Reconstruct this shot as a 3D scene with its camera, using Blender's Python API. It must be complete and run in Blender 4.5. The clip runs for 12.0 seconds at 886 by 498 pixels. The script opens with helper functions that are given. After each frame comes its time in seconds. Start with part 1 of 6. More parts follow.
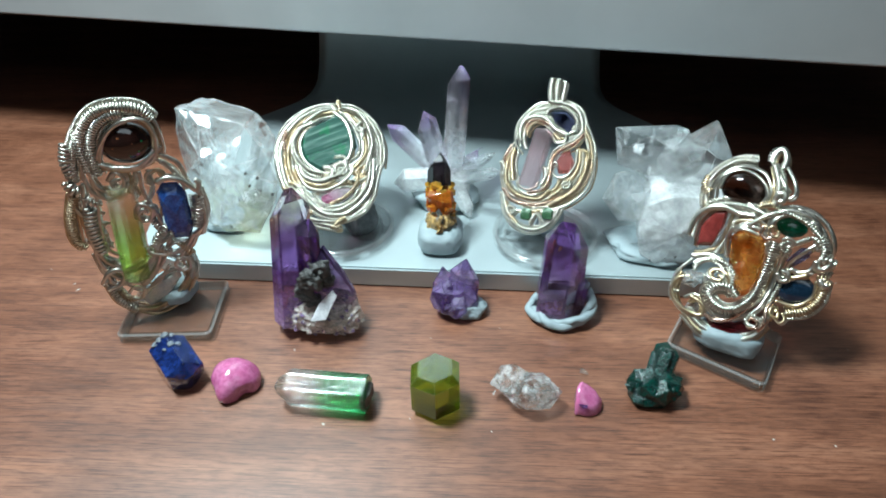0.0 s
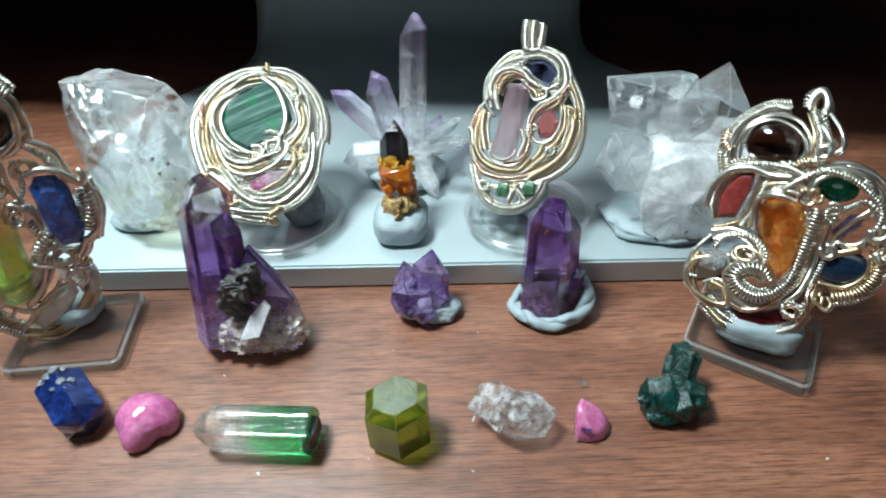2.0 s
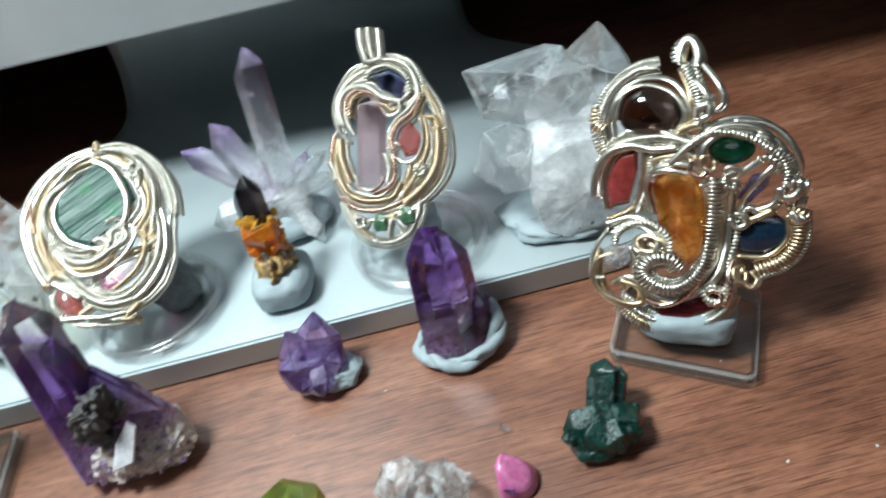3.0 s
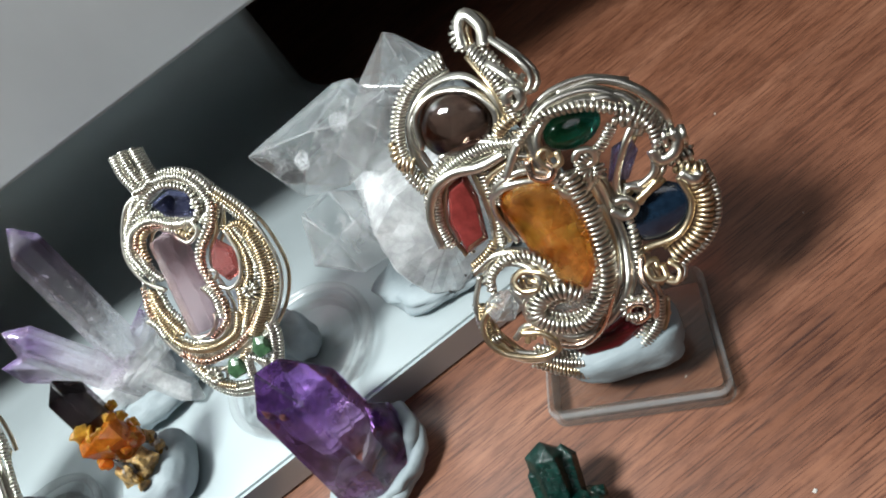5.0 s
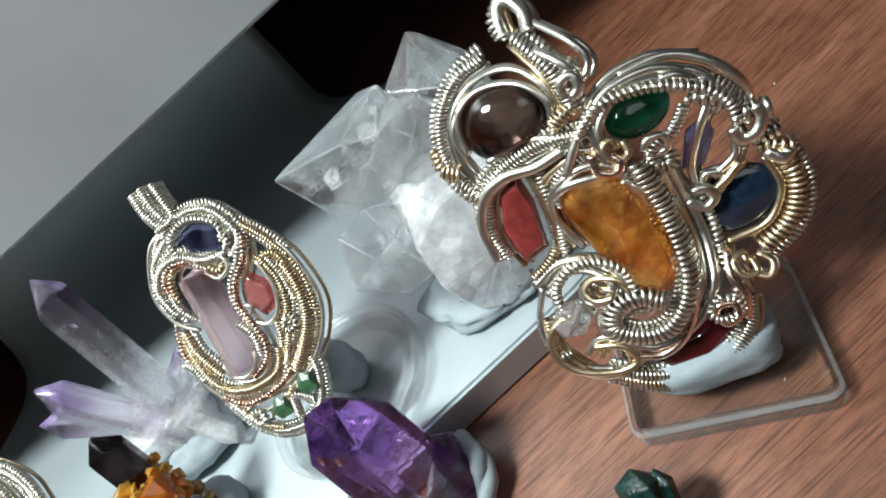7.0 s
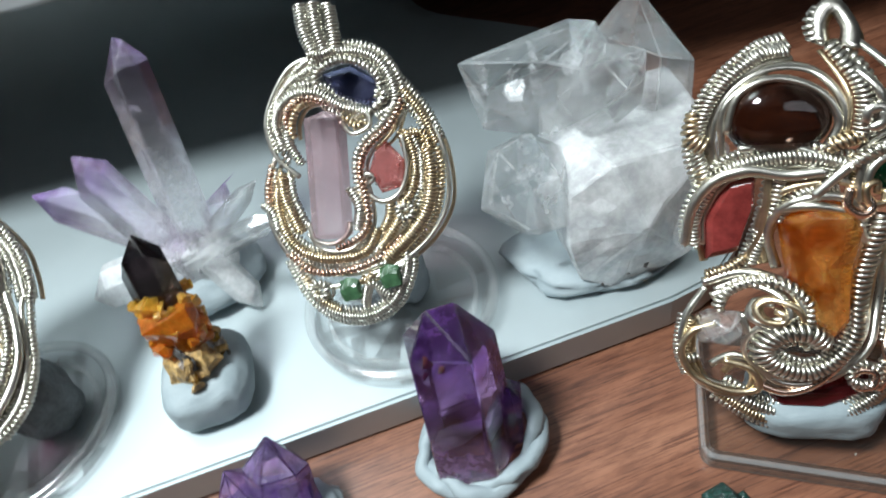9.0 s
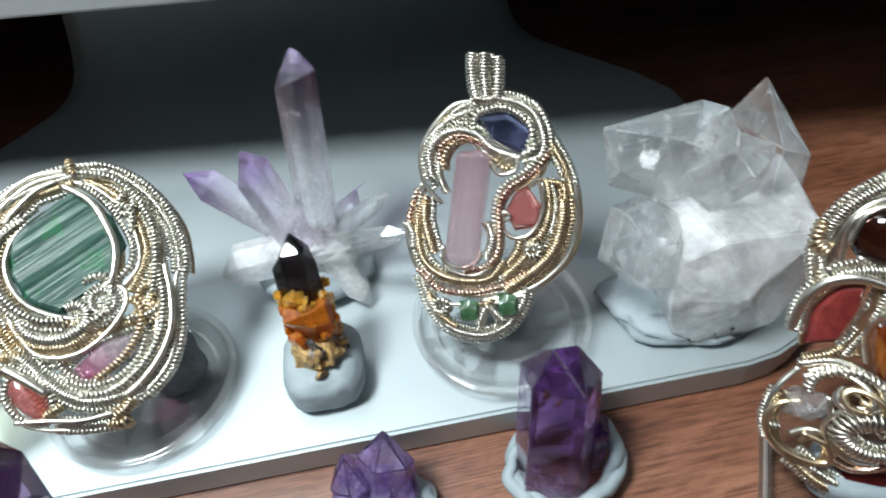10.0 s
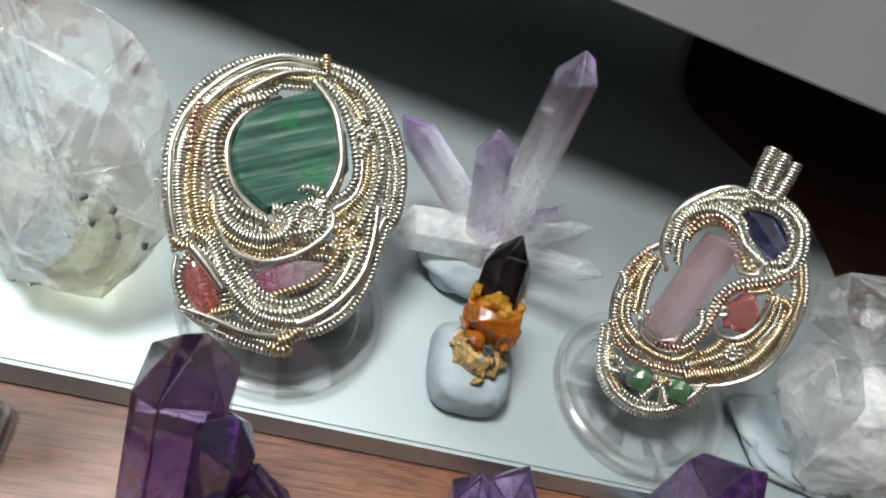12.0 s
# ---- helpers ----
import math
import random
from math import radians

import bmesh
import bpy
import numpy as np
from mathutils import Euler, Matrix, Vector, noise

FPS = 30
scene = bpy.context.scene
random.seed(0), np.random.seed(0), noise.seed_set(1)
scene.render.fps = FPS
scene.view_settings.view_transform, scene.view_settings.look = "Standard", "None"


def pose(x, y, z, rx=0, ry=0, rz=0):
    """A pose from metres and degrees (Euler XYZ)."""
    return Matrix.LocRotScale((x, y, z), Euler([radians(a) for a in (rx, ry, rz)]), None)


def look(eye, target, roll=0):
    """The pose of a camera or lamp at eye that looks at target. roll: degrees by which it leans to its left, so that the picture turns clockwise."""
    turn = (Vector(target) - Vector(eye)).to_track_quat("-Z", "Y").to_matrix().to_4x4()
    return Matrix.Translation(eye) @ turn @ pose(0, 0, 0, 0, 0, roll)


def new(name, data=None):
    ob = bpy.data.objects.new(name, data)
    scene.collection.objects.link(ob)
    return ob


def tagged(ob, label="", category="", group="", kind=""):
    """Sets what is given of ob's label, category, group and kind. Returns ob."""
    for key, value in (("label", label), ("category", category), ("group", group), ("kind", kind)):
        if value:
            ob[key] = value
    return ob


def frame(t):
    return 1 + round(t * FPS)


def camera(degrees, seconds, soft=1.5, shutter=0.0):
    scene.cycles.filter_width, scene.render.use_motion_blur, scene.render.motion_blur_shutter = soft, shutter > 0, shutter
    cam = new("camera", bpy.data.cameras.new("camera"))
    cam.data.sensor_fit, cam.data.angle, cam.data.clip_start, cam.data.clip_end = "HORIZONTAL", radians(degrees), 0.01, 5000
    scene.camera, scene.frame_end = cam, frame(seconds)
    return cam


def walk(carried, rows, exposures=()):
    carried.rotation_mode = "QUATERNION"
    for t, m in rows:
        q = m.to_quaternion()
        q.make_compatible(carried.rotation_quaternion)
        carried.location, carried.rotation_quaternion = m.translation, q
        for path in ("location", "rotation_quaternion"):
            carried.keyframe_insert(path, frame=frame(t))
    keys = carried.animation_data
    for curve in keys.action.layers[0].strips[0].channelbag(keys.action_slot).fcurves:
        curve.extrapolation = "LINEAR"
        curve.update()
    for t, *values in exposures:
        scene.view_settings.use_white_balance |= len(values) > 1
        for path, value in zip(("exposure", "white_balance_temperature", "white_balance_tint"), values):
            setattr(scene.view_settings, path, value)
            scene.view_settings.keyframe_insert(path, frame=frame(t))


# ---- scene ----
cam = camera(68.1, 12.0, 1.85, 0.32)
PATH = [
    (0, (0.03554, -0.23449, 0.20777), (0.01738, -0.07789, 0.08470), -1.316),
    (0.5, (0.03078, -0.22194, 0.20052), (0.01370, -0.06627, 0.07612), -0.131),
    (1, (0.03141, -0.20983, 0.19555), (0.01361, -0.05619, 0.06875), -0.410),
    (1.5, (0.03152, -0.19798, 0.19004), (0.01374, -0.04561, 0.06172), -1.792),
    (2, (0.03934, -0.18715, 0.17711), (0.02601, -0.03498, 0.04802), -3.586),
    (2.5, (0.05118, -0.17393, 0.16852), (0.03605, -0.02301, 0.03816), -10.592),
    (3, (0.07903, -0.15349, 0.16688), (0.06519, -0.00430, 0.03440), -17.344),
    (3.5, (0.10306, -0.13752, 0.16042), (0.09480, 0.01496, 0.03127), -24.055),
    (3.7, (0.10796, -0.13104, 0.15488), (0.10143, 0.02153, 0.02573), -26.309),
    (5.5, (0.12137, -0.11721, 0.13364), (0.10574, 0.03783, 0.00826), -44.977),
    (6, (0.12568, -0.11380, 0.13146), (0.10685, 0.04309, 0.00887), -48.474),
    (6.5, (0.12084, -0.10992, 0.12930), (0.10362, 0.04913, 0.00926), -48.043),
    (8.3, (0.08241, -0.09305, 0.14587), (0.08076, 0.05117, 0.00732), -31.195),
    (8.5, (0.07403, -0.09215, 0.14714), (0.07613, 0.05469, 0.01137), -27.556),
    (9, (0.05918, -0.08626, 0.14242), (0.07161, 0.05338, -0.00023), -14.694),
    (9.5, (0.04489, -0.08657, 0.14950), (0.05805, 0.04495, -0.00059), -8.715),
    (10, (0.03241, -0.08300, 0.16623), (0.04294, 0.05277, 0.01975), -5.905),
    (10.5, (0.00949, -0.07715, 0.16713), (0.02792, 0.06066, 0.02336), 4.189),
    (11, (-0.00477, -0.07234, 0.16521), (0.01768, 0.06528, 0.02183), 11.086),
    (11.5, (-0.02156, -0.07266, 0.16342), (0.00632, 0.05861, 0.01513), 17.591),
    (12, (-0.03645, -0.06912, 0.15781), (-0.00439, 0.06253, 0.01071), 25.691),
]
walk(cam, [(t, look(eye, target, roll)) for t, eye, target, roll in PATH], [(0, 0.14, 5850, 1), (2.5, 0.12, 6050, 6), (5.5, 0.10, 6600, 15), (6.5, 0.12, 6500, 13), (8.5, 0.0, 6300, 12), (9.5, -0.05, 6300, 13), (10.5, -0.29, 6350, 14), (11.5, -0.34, 6450, 12), (12, -0.37, 6850, 17)])

# ---- light ----
world = bpy.data.worlds.new("room_air")
world.use_nodes = True
world.node_tree.nodes["Background"].inputs[0].default_value = (0.75, 0.85, 1.0, 1)
world.node_tree.nodes["Background"].inputs[1].default_value = 0.002
scene.world = world


def area_lamp(name, eye, target, radius, watts, colour):
    data = bpy.data.lights.new(name, "AREA")
    data.shape, data.size, data.energy, data.color = "DISK", 2 * radius, watts, colour
    ob = new(name, data)
    ob.matrix_world = look(eye, target)
    return ob


area_lamp("desk_lamp", (-0.215, -0.030, 0.63), (0.02, 0.0, 0.0), 0.085, 9.1, (0.91, 1.0, 0.985))
# Added fill with no known source; it brightens the fronts of the pendants.
area_lamp("room_lamp", (0.20, -0.66, 0.75), (0.0, 0.0, 0.05), 0.30, 1.3, (0.93, 0.97, 1.0))

# ---- materials ----


class Nodes:
    """A small helper to wire one node material."""

    def __init__(self, name):
        self.mat = bpy.data.materials.new(name)
        self.mat.use_nodes = True
        self.tree = self.mat.node_tree
        self.bsdf = self.tree.nodes["Principled BSDF"]
        self.out = self.tree.nodes["Material Output"]

    def add(self, kind, **values):
        node = self.tree.nodes.new(kind)
        for key, value in values.items():
            if key in node.inputs:
                node.inputs[key].default_value = value
        return node

    def link(self, a, b):
        self.tree.links.new(a, b)

    def put(self, **values):
        for key, value in values.items():
            self.bsdf.inputs[key.replace("_", " ")].default_value = value
        return self

    def coords(self, kind="Object", scale=(1, 1, 1), turn=(0, 0, 0)):
        tc, first, mp = self.add("ShaderNodeTexCoord"), self.add("ShaderNodeMapping"), self.add("ShaderNodeMapping")
        first.inputs["Rotation"].default_value, mp.inputs["Scale"].default_value = turn, scale
        self.link(tc.outputs[kind], first.inputs["Vector"])
        self.link(first.outputs["Vector"], mp.inputs["Vector"])
        return mp.outputs["Vector"]

    def noise(self, vector, scale, detail=4, rough=0.55):
        n = self.add("ShaderNodeTexNoise", Scale=scale, Detail=detail, Roughness=rough)
        self.link(vector, n.inputs["Vector"])
        return n.outputs["Fac"]

    def ramp(self, fac, *stops):
        n = self.add("ShaderNodeValToRGB")
        e = n.color_ramp.elements
        while len(e) < len(stops):
            e.new(0.5)
        for el, (pos, col) in zip(e, stops):
            el.position, el.color = pos, (*col, 1) if len(col) == 3 else col
        self.link(fac, n.inputs["Fac"])
        return n.outputs["Color"]

    def mix(self, a, b, fac, mode="MIX"):
        n = self.tree.nodes.new("ShaderNodeMix")
        n.data_type, n.blend_type = "RGBA", mode
        for sock, val in ((n.inputs[0], fac), (n.inputs[6], a), (n.inputs[7], b)):
            if isinstance(val, (float, int)):
                sock.default_value = val
            elif isinstance(val, tuple):
                sock.default_value = (*val, 1)
            else:
                self.link(val, sock)
        return n.outputs[2]

    def math(self, op, a, b=0.5):
        n = self.tree.nodes.new("ShaderNodeMath")
        n.operation = op
        for sock, val in zip(n.inputs, (a, b)):
            if isinstance(val, (float, int)):
                sock.default_value = val
            else:
                self.link(val, sock)
        return n.outputs[0]

    def bump(self, height, strength, distance):
        n = self.add("ShaderNodeBump", Strength=strength, Distance=distance)
        self.link(height, n.inputs["Height"])
        self.link(n.outputs["Normal"], self.bsdf.inputs["Normal"])
        return self


def metal(name, colour, dark, rough):
    m = Nodes(name).put(Metallic=1.0)
    v = m.coords()
    n = m.noise(v, 260, 3)
    m.link(m.ramp(n, (0.3, dark), (0.6, colour)), m.bsdf.inputs["Base Color"])
    r = m.noise(v, 900, 2)
    m.link(m.math("MULTIPLY_ADD", r, 0.18), m.bsdf.inputs["Roughness"])
    m.tree.nodes[-1].inputs[2].default_value = rough - 0.09
    return m.bump(m.noise(v, 500, 3), 0.12, 0.0002).mat


SILVER = metal("silver_wire", (0.77, 0.745, 0.665), (0.56, 0.535, 0.47), 0.32)
GOLD = metal("gold_filled_wire", (0.74, 0.61, 0.42), (0.55, 0.43, 0.27), 0.34)
# Darkened silver for coil cores: paints shade into the gaps between windings.
GAP_SHADE = metal("shaded_core", (0.32, 0.30, 0.25), (0.19, 0.175, 0.145), 0.4)
COPPER = metal("rose_gold_wire", (0.90, 0.68, 0.55), (0.72, 0.47, 0.36), 0.25)


def wood_material():
    m = Nodes("wood_laminate").put(Roughness=0.5, Coat_Weight=0.42, Coat_Roughness=0.36)
    far = m.coords("Object", (5, 34, 1), (0, 0, radians(-3)))
    mid = m.coords("Object", (26, 420, 1), (0, 0, radians(-3)))
    fine = m.coords("Object", (55, 2100, 1), (0, 0, radians(-3)))
    warp = m.coords("Object", (9, 9, 9))
    a, b, c = m.noise(far, 1.6, 5, 0.6), m.noise(mid, 1.0, 5, 0.65), m.noise(fine, 1.0, 3, 0.6)
    base = m.ramp(a, (0.28, (0.120, 0.044, 0.022)), (0.50, (0.200, 0.081, 0.044)), (0.75, (0.288, 0.133, 0.078)))
    streak = m.ramp(b, (0.34, (0.50, 0.42, 0.39)), (0.50, (1, 1, 1)))
    pore = m.ramp(c, (0.37, (0.40, 0.31, 0.28)), (0.47, (1, 1, 1)), (0.68, (1.12, 1.12, 1.12)))
    col = m.mix(m.mix(base, streak, 0.6, "MULTIPLY"), pore, 0.95, "MULTIPLY")
    cloud = m.ramp(m.noise(warp, 3.0, 5, 0.6), (0.32, (0.72, 0.68, 0.66)), (0.68, (1.12, 1.12, 1.12)))
    col = m.mix(col, cloud, 0.9, "MULTIPLY")
    fleck = m.noise(m.coords("Object", (130, 620, 1), (0, 0, radians(-3))), 1.0, 4, 0.7)
    col = m.mix(col, m.ramp(fleck, (0.36, (0.62, 0.56, 0.54)), (0.52, (1, 1, 1)), (0.7, (1.12, 1.14, 1.16))), 0.8, "MULTIPLY")
    m.link(col, m.bsdf.inputs["Base Color"])
    m.link(m.ramp(b, (0.3, (0.5, 0.5, 0.5)), (0.7, (0.36, 0.36, 0.36))), m.bsdf.inputs["Roughness"])
    return m.bump(c, 0.12, 0.0003).mat


def aluminium_material(name, value, rough, streaks, metallic):
    m = Nodes(name).put(Metallic=metallic)
    v = m.coords("Object", streaks)
    n = m.noise(v, 1.0, 4, 0.6)
    big = m.noise(m.coords("Object", (14, 14, 14)), 1.0, 4)
    a = m.ramp(n, (0.3, tuple(c * 0.93 for c in value)), (0.7, value))
    b = m.ramp(big, (0.35, (0.90, 0.91, 0.92)), (0.65, (1, 1, 1)))
    m.link(m.mix(a, b, 0.6, "MULTIPLY"), m.bsdf.inputs["Base Color"])
    m.link(m.math("MULTIPLY_ADD", big, 0.16), m.bsdf.inputs["Roughness"])
    m.tree.nodes[-1].inputs[2].default_value = rough - 0.08
    return m.bump(m.noise(m.coords(), 2600, 2), 0.06, 0.0002).mat


def clay_material():
    m = Nodes("adhesive_putty").put(Roughness=0.62)
    v = m.coords()
    n = m.noise(v, 120, 5)
    m.link(m.ramp(n, (0.3, (0.23, 0.28, 0.30)), (0.7, (0.30, 0.35, 0.37))), m.bsdf.inputs["Base Color"])
    h = m.mix(m.noise(v, 380, 4), m.noise(m.coords("Object", (300, 1500, 300)), 1, 2), 0.3)
    return m.bump(h, 0.35, 0.0008).mat


def gloss_over(m, below, rough, ior, amount):
    """A mirror-like skin over a shader, stronger towards grazing angles."""
    edge = m.add("ShaderNodeLayerWeight")
    rise = m.math("MULTIPLY", m.math("POWER", edge.outputs["Facing"], 4.0), 0.6)
    fres = m.math("ADD", rise, ((ior - 1) / (ior + 1)) ** 2)
    shine = m.add("ShaderNodeBsdfGlossy", Roughness=rough)
    over = m.tree.nodes.new("ShaderNodeMixShader")
    m.link(m.math("MULTIPLY", fres, amount), over.inputs[0])
    m.link(below.outputs[0], over.inputs[1])
    m.link(shine.outputs[0], over.inputs[2])
    return over


def crystal_material(name, stops, rough=0.04, ior=1.54, veil=0.35, veil_colour=(0.9, 0.9, 0.92), lo=0.45, hi=0.75, axis="Z", grain=160, wobble=0.25, ridges=(200, 200, 25), ridge=0.12, clear=0.5, fade=(1.0, 1.0), crack=0.6):
    """Clear coloured stone: its colour runs along one axis of its box; cloudy veils of fractures mix in by noise."""
    m = Nodes(name).put(Roughness=rough, IOR=ior, Transmission_Weight=1.0)
    sep = m.add("ShaderNodeSeparateXYZ")
    m.link(m.coords("Generated"), sep.inputs[0])
    o = m.coords()
    along = m.math("ADD", sep.outputs[axis], m.math("MULTIPLY", m.math("SUBTRACT", m.noise(o, grain, 4), 0.5), wobble))
    col = m.ramp(along, *stops)
    m.link(col, m.bsdf.inputs["Base Color"])
    m.bump(m.noise(m.coords("Object", ridges), 1.0, 3), ridge, 0.001)
    cloud = m.add("ShaderNodeBsdfPrincipled", Roughness=0.35)
    cloud.inputs["Subsurface Weight"].default_value = 0.6
    cloud.inputs["Subsurface Radius"].default_value = (0.004, 0.004, 0.004)
    cloud.inputs["Subsurface Scale"].default_value = 1.0
    m.link(m.mix(col, veil_colour, 0.75), cloud.inputs["Base Color"])
    crackle = m.ramp(m.noise(o, grain * 5, 6, 0.7), (0.42, (crack,) * 3), (0.62, (1, 1, 1)))
    crackle = m.math("MULTIPLY", crackle, m.ramp(along, (0.1, (fade[0],) * 3), (0.9, (fade[1],) * 3)))
    mask = m.math("MULTIPLY", m.math("MULTIPLY", m.ramp(m.noise(o, grain * 0.8, 3, 0.5), (lo, (0, 0, 0)), (hi, (1, 1, 1))), crackle), veil)
    thin = m.tree.nodes.new("ShaderNodeBsdfTransparent")
    m.link(col, thin.inputs[0])
    body = m.tree.nodes.new("ShaderNodeMixShader")
    body.inputs[0].default_value = clear
    m.link(m.bsdf.outputs[0], body.inputs[1])
    m.link(thin.outputs[0], body.inputs[2])
    body = gloss_over(m, body, rough, ior, clear)
    both = m.tree.nodes.new("ShaderNodeMixShader")
    m.link(mask, both.inputs[0])
    m.link(body.outputs[0], both.inputs[1])
    m.link(cloud.outputs[0], both.inputs[2])
    m.link(both.outputs[0], m.out.inputs["Surface"])
    return m.mat


def plain_glass(name, colour=(1, 1, 1), rough=0.02, ior=1.49, clear=0.35, frost=0.03):
    m = Nodes(name).put(Roughness=rough, IOR=ior, Transmission_Weight=1.0)
    v = m.coords()
    m.link(m.ramp(m.noise(v, 60, 3), (0.3, tuple(c * 0.96 for c in colour)), (0.7, colour)), m.bsdf.inputs["Base Color"])
    m.link(m.ramp(m.noise(v, 240, 4), (0.45, (rough,) * 3), (0.75, (rough + 0.08,) * 3)), m.bsdf.inputs["Roughness"])
    thin = m.tree.nodes.new("ShaderNodeBsdfTransparent")
    thin.inputs[0].default_value = (*colour, 1)
    body = m.tree.nodes.new("ShaderNodeMixShader")
    body.inputs[0].default_value = clear
    m.link(m.bsdf.outputs[0], body.inputs[1])
    m.link(thin.outputs[0], body.inputs[2])
    haze = m.add("ShaderNodeBsdfPrincipled", Roughness=0.3)
    haze.inputs["Base Color"].default_value = (0.82, 0.84, 0.84, 1)
    last = m.tree.nodes.new("ShaderNodeMixShader")
    last.inputs[0].default_value = frost
    body = gloss_over(m, body, rough, ior, clear)
    m.link(body.outputs[0], last.inputs[1])
    m.link(haze.outputs[0], last.inputs[2])
    m.link(last.outputs[0], m.out.inputs["Surface"])
    return m.mat


def stone_material(name, dark, light, rough=0.5, scale=300, bump=0.5, coat=0.0, sss=0.0):
    m = Nodes(name).put(Roughness=rough, Coat_Weight=coat, Subsurface_Weight=sss)
    m.bsdf.inputs["Subsurface Radius"].default_value = (0.003, 0.002, 0.002)
    m.bsdf.inputs["Subsurface Scale"].default_value = 1.0
    v = m.coords()
    a, b = m.noise(v, scale, 6, 0.65), m.noise(v, scale * 4, 3)
    col = m.mix(m.ramp(a, (0.32, dark), (0.66, light)), m.ramp(b, (0.3, (0.7, 0.7, 0.7)), (0.6, (1, 1, 1))), 0.6, "MULTIPLY")
    m.link(col, m.bsdf.inputs["Base Color"])
    return m.bump(a, bump, 0.0012).mat


def striped_stone():
    """Glossy dark green tourmaline, ribbed along its length."""
    m = Nodes("green_tourmaline").put(Roughness=0.3, Transmission_Weight=0.15, IOR=1.5, Specular_IOR_Level=0.08)
    turn = (0, 0, radians(-24))
    a = m.noise(m.coords("Object", (30, 260, 30), turn), 1.0, 3)
    b = m.noise(m.coords("Object", (25, 1300, 25), turn), 1.0, 3)
    c = m.noise(m.coords("Object", (160, 160, 160)), 1.0, 3)
    col = m.mix(m.ramp(a, (0.35, (0.018, 0.050, 0.040)), (0.52, (0.045, 0.105, 0.082)), (0.68, (0.17, 0.24, 0.20))), (0.02, 0.15, 0.06), m.ramp(c, (0.58, (0, 0, 0)), (0.68, (0.7, 0.7, 0.7))))
    m.link(col, m.bsdf.inputs["Base Color"])
    return m.bump(m.mix(a, b, 0.35), 0.5, 0.0012).mat


WOOD = wood_material()
FOOT_METAL = aluminium_material("anodised_aluminium", (0.51, 0.575, 0.59), 0.55, (20, 20, 20), 0.80)
CHIN_METAL = aluminium_material("painted_aluminium", (0.47, 0.49, 0.50), 0.47, (25, 25, 25), 0.35)
BLACK = stone_material("black_plastic", (0.004, 0.004, 0.004), (0.008, 0.008, 0.008), 0.4, 80, 0.05)
# Near-black stands in for the unlit room's shade, not the walls' own paint.
ROOM_SHADE = stone_material("room_shade_colour", (0.03, 0.03, 0.03), (0.04, 0.04, 0.04), 0.8, 8, 0.1)
CLAY = clay_material()
ACRYLIC = plain_glass("clear_acrylic", (0.95, 0.965, 0.96), 0.03, clear=1.0, frost=0.007)
CAPSULE = plain_glass("capsule_plastic", (1.0, 1.0, 1.0), 0.08, clear=1.0, frost=0.012)
CAPSULE_RIM = plain_glass("capsule_rim_plastic", (0.995, 1.0, 1.0), 0.16, ior=1.9, clear=1.0, frost=0.05)
# Grey sides and whitened bevels paint the slab's reflections into its edges.
GREY_EDGE = plain_glass("grey_acrylic_edge", (0.64, 0.67, 0.66), 0.05, clear=0.8, frost=0.04)
EDGE_GLINT = plain_glass("acrylic_edge_glint", (0.97, 0.98, 0.98), 0.12, ior=1.9, clear=1.0, frost=0.16)
HERKIMER = crystal_material("herkimer_quartz", [(0, (0.98, 0.98, 0.97)), (1, (0.98, 0.98, 0.97))], veil=0.32, veil_colour=(0.97, 0.98, 1.0), lo=0.42, hi=0.6, grain=300, clear=0.4, ridge=0.05, ior=1.6, rough=0.02)
W1 = (0.97, 0.98, 0.98)
QUARTZ = crystal_material("clear_quartz", [(0, W1), (1, W1)], veil=0.12, veil_colour=(0.97, 0.98, 1.0), lo=0.3, hi=0.7, grain=110, clear=0.58, ridge=0.05, crack=0.6)
MILKY = crystal_material("milky_quartz", [(0, W1), (1, W1)], veil=0.55, veil_colour=(0.97, 0.98, 1.0), lo=0.05, hi=0.6, grain=110, clear=0.6, ridge=0.15, crack=0.78)
SPECKLED = crystal_material("included_quartz", [(0, (0.93, 0.86, 0.54)), (0.18, (0.96, 0.94, 0.78)), (0.32, W1), (1, W1)], veil=0.15, veil_colour=(0.97, 0.97, 0.96), lo=0.42, hi=0.66, grain=150, clear=0.52, ridge=0.15, crack=0.25)
WAND = crystal_material("pale_amethyst", [(0, (0.98, 0.97, 0.98)), (0.55, (0.97, 0.95, 0.98)), (0.80, (0.88, 0.80, 0.94)), (1, (0.60, 0.34, 0.78))], veil=0.36, veil_colour=(0.92, 0.91, 0.95), lo=0.2, hi=0.62, clear=0.5, ridge=0.06, fade=(1.0, 0.08), crack=0.55)
AMETHYST = crystal_material("amethyst", [(0, (0.90, 0.80, 0.72)), (0.24, (0.66, 0.50, 0.56)), (0.46, (0.26, 0.11, 0.40)), (1, (0.10, 0.04, 0.18))], veil=0.5, veil_colour=(0.16, 0.06, 0.28), lo=0.36, hi=0.62, wobble=0.6, grain=95, clear=0.05, crack=0.3)
SCEPTRE = crystal_material("capped_amethyst", [(0, (0.80, 0.70, 0.82)), (0.18, (0.50, 0.33, 0.62)), (0.40, (0.28, 0.14, 0.44)), (0.70, (0.22, 0.11, 0.34)), (0.78, (0.56, 0.50, 0.50)), (0.96, (0.74, 0.70, 0.66)), (1, (0.62, 0.50, 0.34))], veil=0.75, veil_colour=(0.20, 0.09, 0.32), lo=0.33, hi=0.62, wobble=0.32, grain=170, clear=0.10, crack=0.45, fade=(1.0, 0.0))
